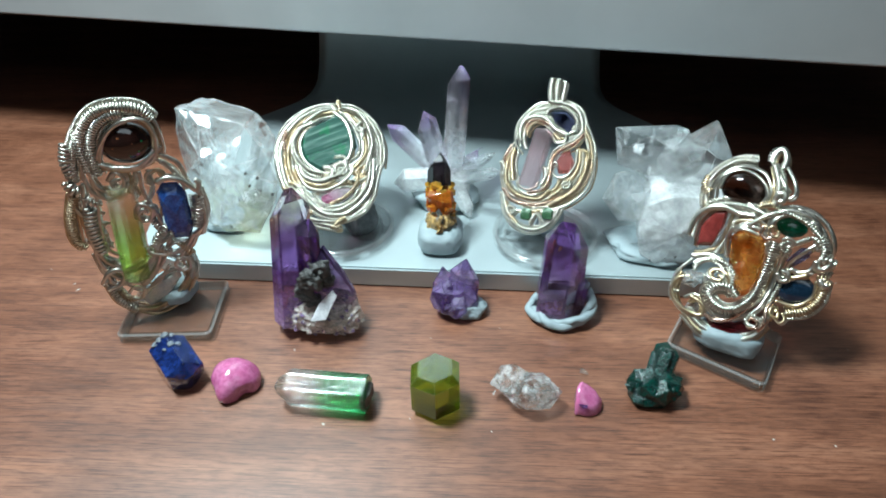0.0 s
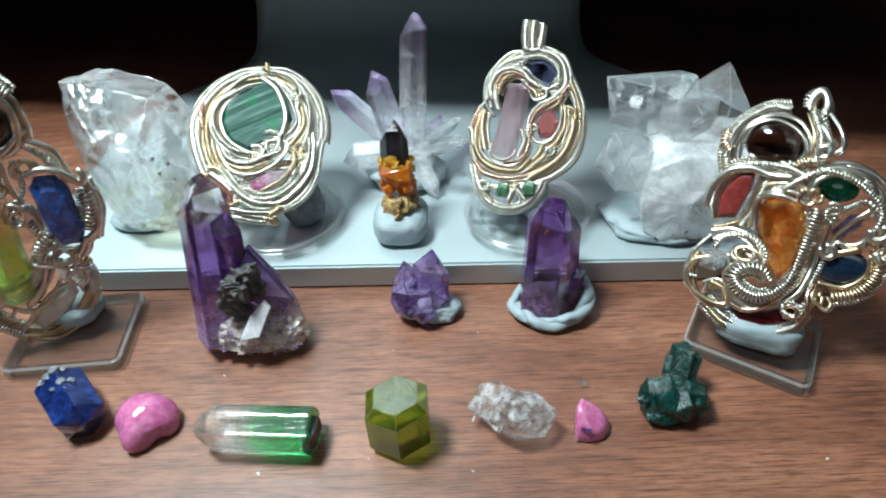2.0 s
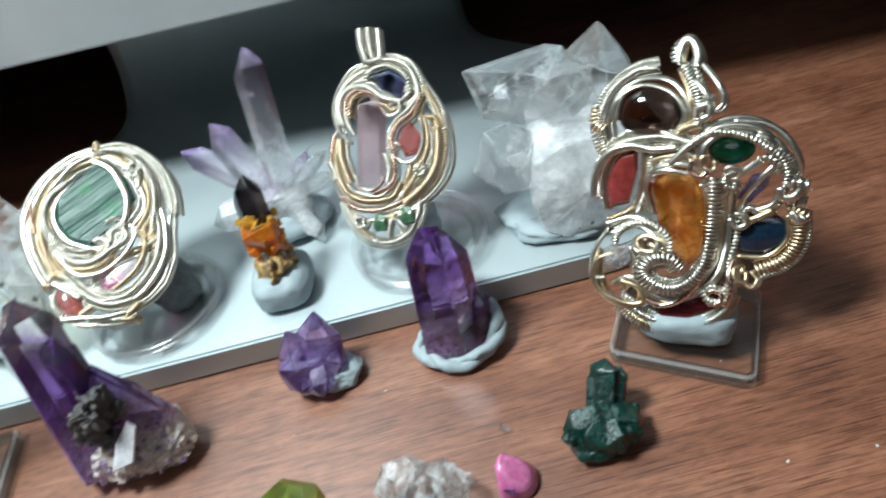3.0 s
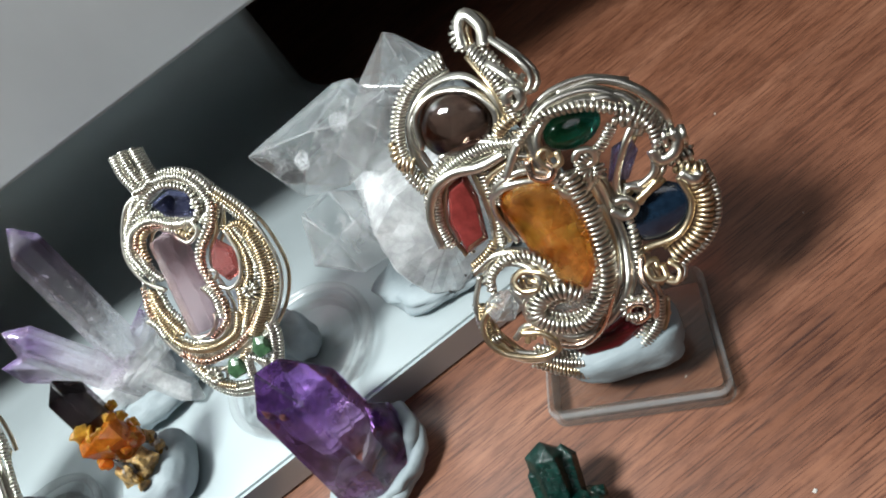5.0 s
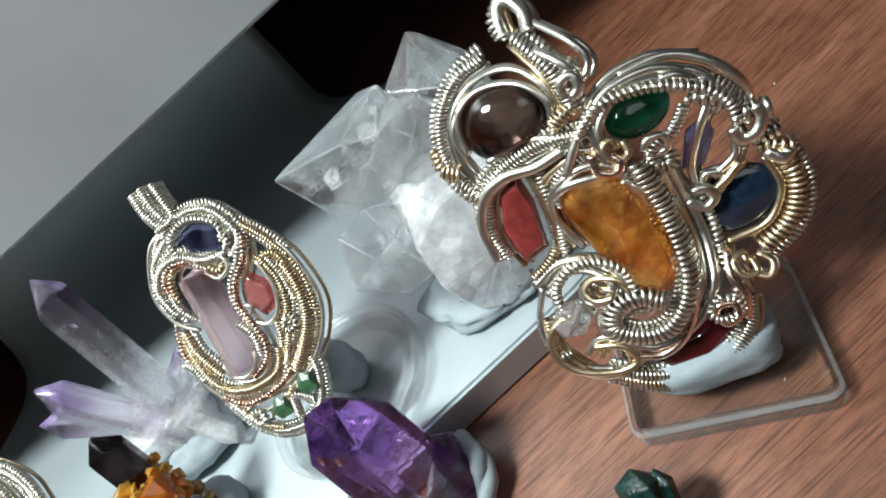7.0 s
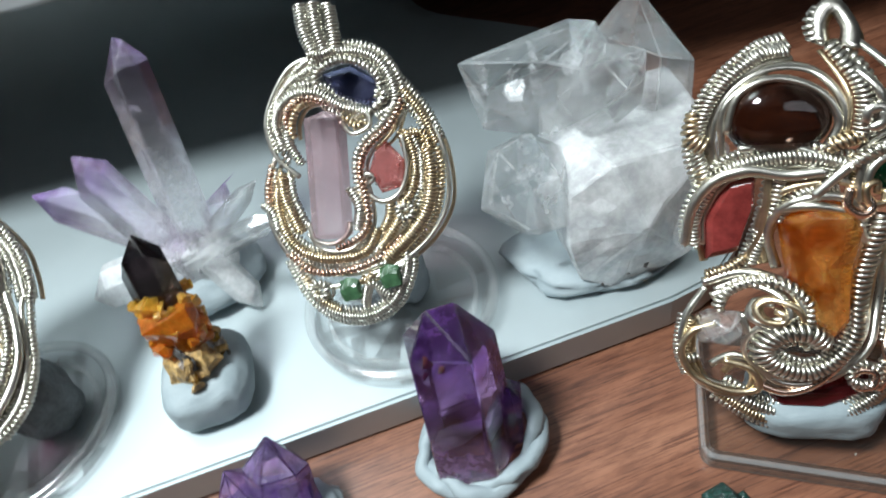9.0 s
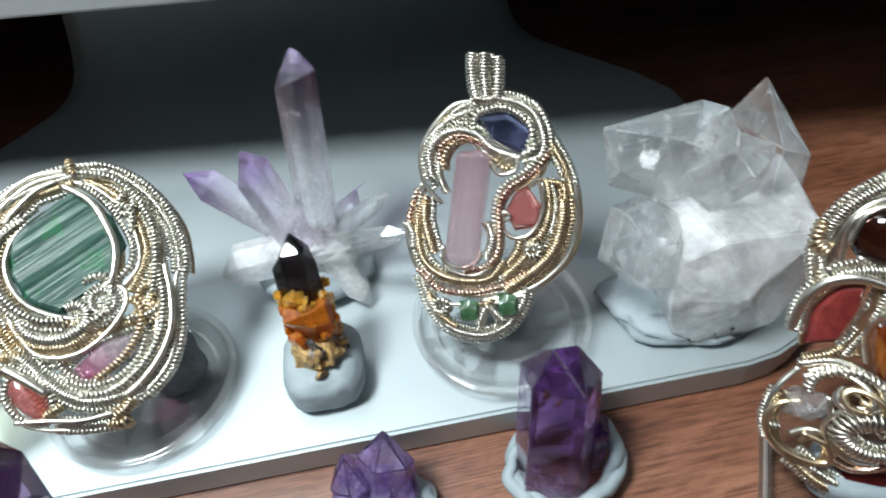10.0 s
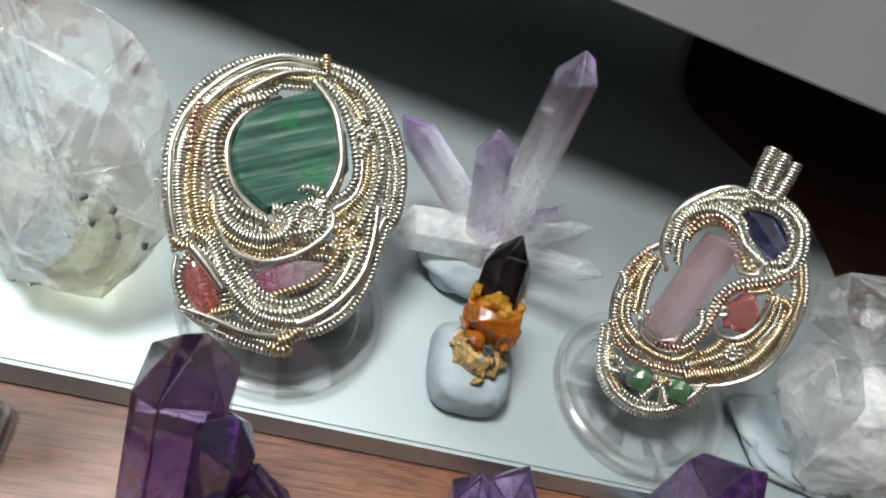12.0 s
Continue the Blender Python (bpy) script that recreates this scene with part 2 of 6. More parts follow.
AMETHYST_PALE = crystal_material("cluster_amethyst", [(0, (0.90, 0.84, 0.95)), (0.5, (0.72, 0.57, 0.88)), (1, (0.34, 0.20, 0.56))], veil=0.34, lo=0.25, hi=0.65, veil_colour=(0.52, 0.40, 0.72), wobble=0.2, clear=0.3, crack=0.75)
# Facet materials whose haze paints in the light that faces catch; peridot's is frosted.
QUARTZ_GLINT = crystal_material("glint_quartz_face", [(0, W1), (1, W1)], veil=0.2, veil_colour=(0.97, 0.98, 1.0), lo=0.15, hi=0.65, clear=0.45, ridge=0.03, crack=0.8)
LILAC_GLINT = crystal_material("glint_lilac_face", [(0, (0.98, 0.97, 0.98)), (0.6, (0.94, 0.90, 0.97)), (1, (0.66, 0.42, 0.82))], veil=0.30, veil_colour=(0.88, 0.86, 0.92), lo=0.1, hi=0.6, clear=0.4, ridge=0.03, crack=0.5, fade=(1, 0.35))
AMETHYST_GLINT = crystal_material("glint_amethyst_face", [(0, (0.85, 0.74, 0.78)), (0.25, (0.58, 0.42, 0.56)), (0.5, (0.28, 0.14, 0.42)), (1, (0.14, 0.07, 0.24))], veil=0.09, lo=0.0, hi=0.4, veil_colour=(0.42, 0.34, 0.54), wobble=0.3, clear=0.08, crack=0.5)
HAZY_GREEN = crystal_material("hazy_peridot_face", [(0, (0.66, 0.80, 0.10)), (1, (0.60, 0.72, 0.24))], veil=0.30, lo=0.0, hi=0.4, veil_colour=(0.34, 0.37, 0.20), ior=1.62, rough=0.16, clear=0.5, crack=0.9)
EDGES = {"clear_quartz": QUARTZ_GLINT, "included_quartz": QUARTZ_GLINT, "peridot": HAZY_GREEN, "pale_amethyst": LILAC_GLINT, "amethyst": AMETHYST_GLINT, "cluster_amethyst": AMETHYST_GLINT}
SMOKY = crystal_material("smoky_quartz", [(0, (0.10, 0.07, 0.06)), (1, (0.06, 0.05, 0.06))], veil=0.1, veil_colour=(0.1, 0.1, 0.1))
MATRIX = stone_material("dark_matrix", (0.012, 0.012, 0.012), (0.11, 0.105, 0.10), 0.45, 500, 0.8)
DRUSE = crystal_material("druse_quartz", [(0, (0.93, 0.87, 0.80)), (1, (0.93, 0.88, 0.88))], veil=0.6, lo=0.1, hi=0.6, clear=0.45, veil_colour=(0.80, 0.69, 0.60), grain=400)
# White that paints the lamp's reflection onto one flat facet.
GLINT_WHITE = stone_material("lamp_glint_white", (0.66, 0.65, 0.70), (0.82, 0.81, 0.84), 0.18, 200, 0.05, 0.6)
GARNET_ORANGE = crystal_material("orange_garnet", [(0, (0.92, 0.32, 0.03)), (1, (0.97, 0.46, 0.05))], veil=0.55, lo=0.1, hi=0.6, veil_colour=(0.72, 0.17, 0.008), clear=0.3, ior=1.75, crack=0.7)
AMBER = crystal_material("amber_garnet", [(0, (0.95, 0.55, 0.08)), (1, (0.97, 0.62, 0.12))], veil=0.55, lo=0.1, hi=0.6, veil_colour=(0.78, 0.36, 0.03), clear=0.3, ior=1.75, crack=0.7)
MICA = stone_material("mica_feldspar", (0.06, 0.04, 0.025), (0.74, 0.48, 0.18), 0.28, 480, 0.8)
SAPPHIRE = stone_material("blue_sapphire", (0.003, 0.005, 0.026), (0.015, 0.035, 0.17), 0.12, 220, 0.35, 1.0, 0.0)
SILVER_CRUST = stone_material("silvery_crust", (0.05, 0.06, 0.08), (0.24, 0.26, 0.29), 0.3, 900, 0.6, 0.5)
SPINEL = stone_material("pink_spinel", (0.40, 0.085, 0.22), (0.55, 0.19, 0.35), 0.10, 160, 0.08, 0.6, 0.4)
TOURM = crystal_material("bicolour_tourmaline", [(0, (0.98, 0.99, 0.98)), (0.34, (0.93, 0.98, 0.95)), (0.56, (0.30, 0.80, 0.40)), (1, (0.05, 0.52, 0.15))], veil=0.06, lo=0.0, hi=0.6, axis="X", wobble=0.08, clear=0.25, ridges=(6, 700, 700), ridge=0.3, rough=0.03, crack=0.9)
PERIDOT = crystal_material("peridot", [(0, (0.58, 0.78, 0.05)), (1, (0.50, 0.66, 0.14))], veil=0.28, lo=0.15, hi=0.7, veil_colour=(0.17, 0.23, 0.015), ior=1.62, rough=0.06, clear=0.35, grain=130, crack=0.4)
DIOPTASE = stone_material("dioptase", (0.0, 0.005, 0.004), (0.001, 0.036, 0.027), 0.22, 420, 0.55, 0.1, 0.1)
SPECK = stone_material("pale_dust", (0.40, 0.36, 0.32), (0.58, 0.54, 0.50), 0.6, 900, 0.2)
# Darker copy of the putty, with the pendant's shade in its colour.
SHADED_CLAY = stone_material("shaded_putty", (0.10, 0.115, 0.12), (0.17, 0.19, 0.20), 0.6, 200, 0.4)
# stones in the pendants
OPAL_DARK = stone_material("dark_opal", (0.006, 0.002, 0.002), (0.030, 0.010, 0.007), 0.08, 170, 0.03, 1.0, 0.1)
KYANITE = stone_material("blue_kyanite", (0.010, 0.03, 0.17), (0.05, 0.13, 0.42), 0.22, 240, 0.3, 0.5, 0.2)
OPAL_WHITE = stone_material("white_opal", (0.40, 0.42, 0.40), (0.66, 0.58, 0.50), 0.1, 180, 0.03, 1.0, 0.3)
TOURM_BAR = crystal_material("green_tourmaline_bar", [(0, (0.84, 0.92, 0.66)), (0.14, (0.56, 0.82, 0.14)), (0.42, (0.48, 0.70, 0.20)), (0.62, (0.70, 0.70, 0.42)), (0.85, (0.90, 0.84, 0.80))], veil=0.16, lo=0.1, hi=0.6, veil_colour=(0.56, 0.66, 0.34), wobble=0.1, ridges=(900, 900, 10), ridge=0.3, clear=0.45, crack=0.6)
TOURM_GREEN = striped_stone()
TOURM_PINK = crystal_material("watermelon_tourmaline", [(0, (0.85, 0.22, 0.46)), (0.4, (0.78, 0.44, 0.58)), (0.6, (0.62, 0.62, 0.60)), (1, (0.6, 0.6, 0.58))], veil=0.28, lo=0.1, hi=0.5, veil_colour=(0.66, 0.46, 0.54), axis="X", ridges=(20, 900, 20), ridge=0.4)
MORGANITE = crystal_material("pink_tourmaline", [(0, (0.98, 0.83, 0.85)), (1, (0.97, 0.76, 0.80))], veil=0.10, lo=0.2, hi=0.6, veil_colour=(0.92, 0.62, 0.66), ridges=(900, 900, 12), ridge=0.3, clear=0.6, crack=0.5)
TANZANITE = crystal_material("blue_iolite", [(0, (0.44, 0.46, 0.66)), (1, (0.30, 0.32, 0.52))], veil=0.25, veil_colour=(0.16, 0.17, 0.32))
GARNET = crystal_material("red_garnet", [(0, (0.90, 0.44, 0.40)), (1, (0.84, 0.34, 0.32))], ior=1.74, veil=0.25, lo=0.1, hi=0.6, veil_colour=(0.50, 0.16, 0.15), clear=0.35)
EMERALD = stone_material("green_garnet", (0.02, 0.06, 0.027), (0.06, 0.14, 0.065), 0.3, 300, 0.4, 0.3, 0.2)
SMOKY_CAB = crystal_material("smoky_cabochon", [(0, (0.16, 0.095, 0.07)), (1, (0.12, 0.075, 0.06))], veil=0.06, veil_colour=(0.03, 0.02, 0.015), rough=0.03, clear=0.1)
CITRINE = crystal_material("orange_topaz", [(0, (0.96, 0.50, 0.06)), (0.6, (0.96, 0.48, 0.10)), (1, (0.96, 0.62, 0.28))], veil=0.42, lo=0.42, hi=0.7, veil_colour=(0.82, 0.36, 0.07), clear=0.5)
RUBY_SLAB = stone_material("red_rhodonite", (0.12, 0.016, 0.014), (0.24, 0.040, 0.035), 0.2, 130, 0.1, 0.6, 0.3)
EMERALD_CAB = crystal_material("emerald_cabochon", [(0, (0.03, 0.32, 0.24)), (1, (0.04, 0.36, 0.26))], veil=0.5, veil_colour=(0.015, 0.13, 0.09))
VIOLET = crystal_material("violet_tanzanite", [(0, (0.45, 0.48, 0.80)), (1, (0.38, 0.40, 0.75))], veil=0.4, veil_colour=(0.3, 0.32, 0.6))
INDIGO = stone_material("indigo_cabochon", (0.002, 0.007, 0.017), (0.009, 0.024, 0.046), 0.15, 200, 0.15, 0.6, 0.0)
WINE = crystal_material("wine_garnet", [(0, (0.40, 0.05, 0.06)), (1, (0.34, 0.04, 0.05))], veil=0.3, veil_colour=(0.20, 0.02, 0.03))

# ---- mesh helpers ----


def part(name, bm, material, parent=None, label="", m=None, smooth=False):
    me = bpy.data.meshes.new(name)
    bm.to_mesh(me)
    bm.free()
    me.materials.append(material)
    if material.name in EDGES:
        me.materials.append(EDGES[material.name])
    if smooth:
        me.shade_smooth()
    ob = new(name, me)
    if m is not None:
        ob.matrix_basis = m
    ob.parent = parent
    return tagged(ob, label)


def thing(name, label, category, m=None, group="", kind=""):
    ob = new(name)
    ob.empty_display_size = 0.005
    if m is not None:
        ob.matrix_basis = m
    return tagged(ob, label, category, group, kind)


def aim(base, tip, spin=0.0):
    """The pose of a thing that stands at base with its z axis towards tip, and their distance."""
    d = Vector(tip) - Vector(base)
    return Matrix.Translation(base) @ d.to_track_quat("Z", "X").to_matrix().to_4x4() @ Matrix.Rotation(spin, 4, "Z"), d.length


def spline(pts, step):
    """Points along a smooth curve through pts, about step apart."""
    p = [Vector(q) for q in pts]
    p = [2 * p[0] - p[1]] + p + [2 * p[-1] - p[-2]]
    out = []
    for i in range(1, len(p) - 2):
        a, b, c, d = p[i - 1:i + 3]
        n = max(2, int((c - b).length / step + 0.5))
        for k in range(n):
            t = k / n
            out.append(0.5 * (2 * b + (c - a) * t + (2 * a - 5 * b + 4 * c - d) * t * t + (3 * b - a - 3 * c + d) * t ** 3))
    return out + [p[-2]]


def frames_along(path):
    """Tangent, normal and side at each point, turning as little as it can."""
    out, n = [], Vector((0, 0, 1))
    for i, q in enumerate(path):
        t = (path[min(i + 1, len(path) - 1)] - path[max(i - 1, 0)])
        t = t.normalized() if t.length > 1e-9 else Vector((1, 0, 0))
        n = (n - t * n.dot(t))
        n = n.normalized() if n.length > 1e-6 else t.orthogonal().normalized()
        out.append((t, n, t.cross(n)))
    return out


def sweep(path, r, sides=7, bm=None):
    bm = bm or bmesh.new()
    rings = []
    for i, (q, (t, n, b)) in enumerate(zip(path, frames_along(path))):
        rings.append([bm.verts.new(q + r * (math.cos(a) * n + math.sin(a) * b)) for a in (2 * math.pi * k / sides for k in range(sides))])
    for u, v in zip(rings, rings[1:]):
        for k in range(sides):
            bm.faces.new((u[k], u[(k + 1) % sides], v[(k + 1) % sides], v[k]))
    bm.faces.new(rings[0][::-1])
    bm.faces.new(rings[-1])
    return bm


def helix(path, core, r, pitch, seed=0):
    """The line of a wire wound round a path."""
    rnd = random.Random(seed)
    fr = frames_along(path)
    out, s, per = [], 0.0, 9
    total = sum((b - a).length for a, b in zip(path, path[1:]))
    turns = max(2, total / pitch)
    n = int(turns * per)
    seg = [0.0]
    for a, b in zip(path, path[1:]):
        seg.append(seg[-1] + (b - a).length)
    j, drift = 0, 0.0
    for k in range(n + 1):
        if k % per == 0:
            drift = rnd.uniform(-0.12, 0.12) * pitch
        s = min(total * 0.9999, max(0.0, total * k / n + drift * math.sin(math.pi * (k % per) / per)))
        while j < len(seg) - 2 and seg[j + 1] < s:
            j += 1
        f = (s - seg[j]) / max(1e-9, seg[j + 1] - seg[j])
        q = path[j].lerp(path[j + 1], f)
        t, a, b = fr[j]
        ang = 2 * math.pi * k / per
        out.append(q + (core + r) * (math.cos(ang) * a + math.sin(ang) * b))
    return out


MM = 0.001
count = [0]


def bowed(pts, z, lift):
    """Flat points in millimetres lifted into a gently domed line."""
    count[0] += 1
    rnd = random.Random(count[0])
    n = len(pts)
    return [Vector((x, y, z + lift * math.sin(math.pi * i / max(1, n - 1)) + rnd.uniform(-0.15, 0.15))) * MM for i, (x, y) in enumerate(pts)]


def shifted(path, by):
    """The same line moved sideways in its plane."""
    return [q + Vector((-t.y, t.x, 0)).normalized() * by if abs(t.x) + abs(t.y) > 1e-6 else q for q, (t, n, s) in zip(path, frames_along(path))]


def wire(parent, metal_of, r, z, pts):
    r = r * parent["gauge"]
    if metal_of is GOLD and count[0] % 3 == 0:
        metal_of = SILVER
    path = spline(bowed(pts, z, 0.5), 0.7 * MM)
    if count[0] % 2:
        behind = [q + Vector((0.9, -0.7, -2.1)) * MM for q in path][::2]
        part("wire", sweep(behind, r * 0.9 * MM, 6), SILVER if count[0] % 3 else GOLD, parent, smooth=True)
    if count[0] * 7 % 10 < parent["wrapped"]:
        bm = sweep(helix(path, 0.5 * r * MM, 0.40 * MM, 1.06 * MM, count[0]), 0.40 * MM, 5)
        wound = len(bm.faces)
        sweep(path, 0.5 * r * MM, 6, bm)
        for k, f in enumerate(bm.faces):
            f.material_index = int(k >= wound)
        made = part("wire_coil", bm, metal_of, parent, smooth=True)
        made.data.materials.append(GAP_SHADE)
        return made
    return part("wire", sweep(path, r * MM), metal_of, parent, smooth=True)


def coil(parent, metal_of, core, r, z, pts):
    """A wire wound round a core, with plain wires bedded along both of its sides."""
    path = spline(bowed(pts, z, 0.4), 0.5 * MM)
    r = max(0.32, r * parent["gauge"] * (0.86 if parent["gauge"] < 1.4 else 0.92))
    core = core * 0.98 * parent["gauge"] ** 0.6
    h = helix(path, core * MM, r * MM, 2.25 * r * MM, count[0])
    bm = sweep(h, r * MM, 5)
    wound = len(bm.faces)
    sweep(path, core * MM * 0.97, 6, bm)
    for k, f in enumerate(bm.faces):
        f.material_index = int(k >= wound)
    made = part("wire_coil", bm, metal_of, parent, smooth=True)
    made.data.materials.append(GAP_SHADE)
    if sum((b - a).length for a, b in zip(path, path[1:])) > 0.013:
        for k, side in enumerate((1, -1)):
            low = [q - Vector((0, 0, 0.7 * MM)) for q in shifted(path, side * (core + 2 * r + 0.35) * MM)][::2]
            tone = GOLD if (count[0] + k) % 4 == 0 else SILVER
            if (count[0] + k) % 2 or parent["gauge"] < 1.2:
                fine = sweep(helix(low, 0.26 * MM, 0.36 * MM, 0.96 * MM, k), 0.36 * MM, 5)
                part("wire_coil", fine, tone, parent, smooth=True)
            else:
                part("wire", sweep(low, 0.5 * MM, 6), tone, parent, smooth=True)
    return made


def slab(poly, thick, inset=0.8, ridge=0.0, seed=1, flat=False):
    """A cut stone: an outline in millimetres, raised to thick, with sloping edges."""
    rnd = random.Random(seed)
    c = Vector((sum(p[0] for p in poly) / len(poly), sum(p[1] for p in poly) / len(poly)))
    bm = bmesh.new()
    levels = [(0.0, 0.88), (0.35, 1.0), (0.7, 1.0 - inset * 0.12), (1.0, 1.0 - inset * 0.34)]
    rings = []
    for h, k in levels:
        rings.append([bm.verts.new(((c.x + (x - c.x) * k) * MM, (c.y + (y - c.y) * k) * MM, (h * thick + (rnd.uniform(-ridge, ridge) if h == 1 else 0)) * MM)) for x, y in poly])
    n = len(poly)
    for u, v in zip(rings, rings[1:]):
        for k in range(n):
            bm.faces.new((u[k], u[(k + 1) % n], v[(k + 1) % n], v[k]))
    bm.faces.new(rings[0][::-1])
    if flat:
        bm.faces.new(rings[-1])
        bmesh.ops.recalc_face_normals(bm, faces=bm.faces)
        return bm
    top = bm.verts.new((c.x * MM, c.y * MM, (thick * 1.06) * MM))
    for k in range(n):
        bm.faces.new((rings[-1][k], rings[-1][(k + 1) % n], top))
    bmesh.ops.recalc_face_normals(bm, faces=bm.faces)
    bmesh.ops.bevel(bm, geom=list(bm.edges), offset=0.12 * MM, segments=1, affect="EDGES")
    return bm


def cabochon(x, y, rx, ry, h, turn=0.0):
    bm = bmesh.new()
    bmesh.ops.create_uvsphere(bm, u_segments=32, v_segments=20, radius=1.0)
    for v in bm.verts:
        if v.co.z < 0:
            v.co.z *= 0.45
    bmesh.ops.transform(bm, matrix=Matrix.Translation((x * MM, y * MM, 0.4 * MM)) @ Matrix.Rotation(turn, 4, "Z") @ Matrix.Diagonal((rx * MM, ry * MM, h * MM, 1)), verts=bm.verts)
    return bm


def crystal(r, length, tip, seed, sides=6, taper=0.92, both=False, off=0.25, flat=1.0, bevel=0.05, wild=0.16):
    """A prism along z with a pointed, uneven end; with both, a point at its foot too."""
    rnd = random.Random(seed)
    angles = [2 * math.pi * (k + rnd.uniform(-0.18, 0.18)) / sides for k in range(sides)]
    rad = [r * (1 + rnd.uniform(-wild, wild)) for _ in angles]
    ring = lambda z, k, amp: [(rad[i] * k * math.cos(a), rad[i] * k * flat * math.sin(a), z + rnd.uniform(-amp, amp)) for i, a in enumerate(angles)]
    apex = lambda z: (rnd.uniform(-off, off) * r, rnd.uniform(-off, off) * r * flat, z)
    bm = bmesh.new()
    pts = ring(length - tip, taper, tip * 0.32) + [apex(length)]
    a2 = apex(length * 0.995)
    pts.append((a2[0] + 0.12 * r, a2[1], a2[2] - tip * 0.08))
    pts += ring(tip, 1.0, tip * 0.3) + [apex(0)] if both else ring(0, 1.0, 0)
    vs = [bm.verts.new(q) for q in pts]
    res = bmesh.ops.convex_hull(bm, input=vs)
    bmesh.ops.dissolve_limit(bm, angle_limit=radians(4), verts=bm.verts, edges=bm.edges)
    return glint_faces(bm, min(r * bevel, 0.00022))


def glint_faces(bm, width):
    """Break the edges; they and some faces take the second, hazier material: painted-in glints."""
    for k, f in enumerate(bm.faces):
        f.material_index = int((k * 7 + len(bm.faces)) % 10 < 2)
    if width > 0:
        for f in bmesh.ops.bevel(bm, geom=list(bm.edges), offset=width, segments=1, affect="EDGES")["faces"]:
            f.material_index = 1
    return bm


def chunk(size, seed, n=26, squash=1.0, bevel=0.02, box=0.5):
    """A broken lump with flat faces."""
    rnd = random.Random(seed)
    bm = bmesh.new()
    vs = []
    for _ in range(n):
        d = Vector((rnd.gauss(0, 1), rnd.gauss(0, 1), rnd.gauss(0, 1))).normalized()
        d = d.lerp(Vector([max(-0.72, min(0.72, c * 1.4)) for c in d]), box)
        vs.append(bm.verts.new((d.x * size[0], d.y * size[1], d.z * size[2])))
    res = bmesh.ops.convex_hull(bm, input=vs)
    bmesh.ops.delete(bm, geom=[g for g in res["geom_interior"] if isinstance(g, bmesh.types.BMVert)], context="VERTS")
    bmesh.ops.dissolve_limit(bm, angle_limit=radians(7), verts=bm.verts, edges=bm.edges)
    bmesh.ops.bevel(bm, geom=list(bm.edges), offset=min(size) * bevel, segments=1, affect="EDGES")
    return bm


def hull(pts, bevel):
    bm = bmesh.new()
    vs = [bm.verts.new(p) for p in pts]
    res = bmesh.ops.convex_hull(bm, input=vs)
    bmesh.ops.delete(bm, geom=[g for g in res["geom_interior"] if isinstance(g, bmesh.types.BMVert)], context="VERTS")
    bmesh.ops.dissolve_limit(bm, angle_limit=radians(5), verts=bm.verts, edges=bm.edges)
    return glint_faces(bm, bevel)


def roughen(bm, cuts, amount, scale, seed=0):
    """Break the faces up with small uneven relief."""
    bmesh.ops.triangulate(bm, faces=bm.faces)
    bmesh.ops.subdivide_edges(bm, edges=bm.edges, cuts=cuts, use_grid_fill=True)
    bm.normal_update()
    for v in bm.verts:
        q = v.co * scale + Vector((seed * 3.7, seed, 0))
        v.co += v.normal * amount * (noise.noise(q) + 0.5 * noise.noise(q * 2.3) + 0.25 * noise.noise(q * 5.1))
    return bm


def blob(sx, sy, sz, seed, amp=0.16, scale=1.4, flat=0.75, square=1.0):
    """A pressed lump of putty with a flat underside, standing on z = 0; a low square gives flatter sides and top."""
    bm = bmesh.new()
    bmesh.ops.create_icosphere(bm, subdivisions=4, radius=1.0)
    for v in bm.verts:
        q = v.co.copy()
        k = 1 + amp * noise.noise(q * scale + Vector((seed * 5.3, seed, 1))) + amp * 0.4 * noise.noise(q * scale * 3 + Vector((seed, 2, 1)))
        crease = abs(noise.noise(q * scale * 1.5 + Vector((9, seed * 2.1, 4))))
        k -= amp * 0.5 * max(0.0, 0.08 - crease) / 0.08
        q = Vector([math.copysign(abs(c) ** square, c) * (0.80 if square < 1 else 1.0) for c in q])
        v.co = Vector((q.x * k * sx, q.y * k * sy, max(-flat, q.z * k) * sz + flat * sz))
    return bm


def lathe(profile, seg=64):
    bm = bmesh.new()
    rings = [[bm.verts.new((r * math.cos(2 * math.pi * k / seg), r * math.sin(2 * math.pi * k / seg), z)) for k in range(seg)] for r, z in profile]
    for u, v in zip(rings, rings[1:] + rings[:1]):
        for k in range(seg):
            bm.faces.new((u[k], u[(k + 1) % seg], v[(k + 1) % seg], v[k]))
    bmesh.ops.recalc_face_normals(bm, faces=bm.faces)
    return bm


def box_bm(size, bevel=0.0, segments=2):
    bm = bmesh.new()
    bmesh.ops.create_cube(bm, size=1.0)
    bmesh.ops.scale(bm, vec=size, verts=bm.verts)
    if bevel:
        bmesh.ops.bevel(bm, geom=list(bm.edges), offset=bevel, segments=segments, affect="EDGES")
    return bm


VEIL = Nodes("inner_veil").put(Roughness=0.22)
VEIL.link(VEIL.ramp(VEIL.noise(VEIL.coords(), 500, 4), (0.3, (0.72, 0.74, 0.76)), (0.7, (0.93, 0.94, 0.95))), VEIL.bsdf.inputs["Base Color"])
_thin, _both = VEIL.tree.nodes.new("ShaderNodeBsdfTransparent"), VEIL.tree.nodes.new("ShaderNodeMixShader")
VEIL.link(VEIL.ramp(VEIL.noise(VEIL.coords(), 1100, 5), (0.34, (0.96, 0.96, 0.96)), (0.56, (0.62, 0.62, 0.62))), _both.inputs[0])
VEIL.link(VEIL.bsdf.outputs[0], _both.inputs[1])
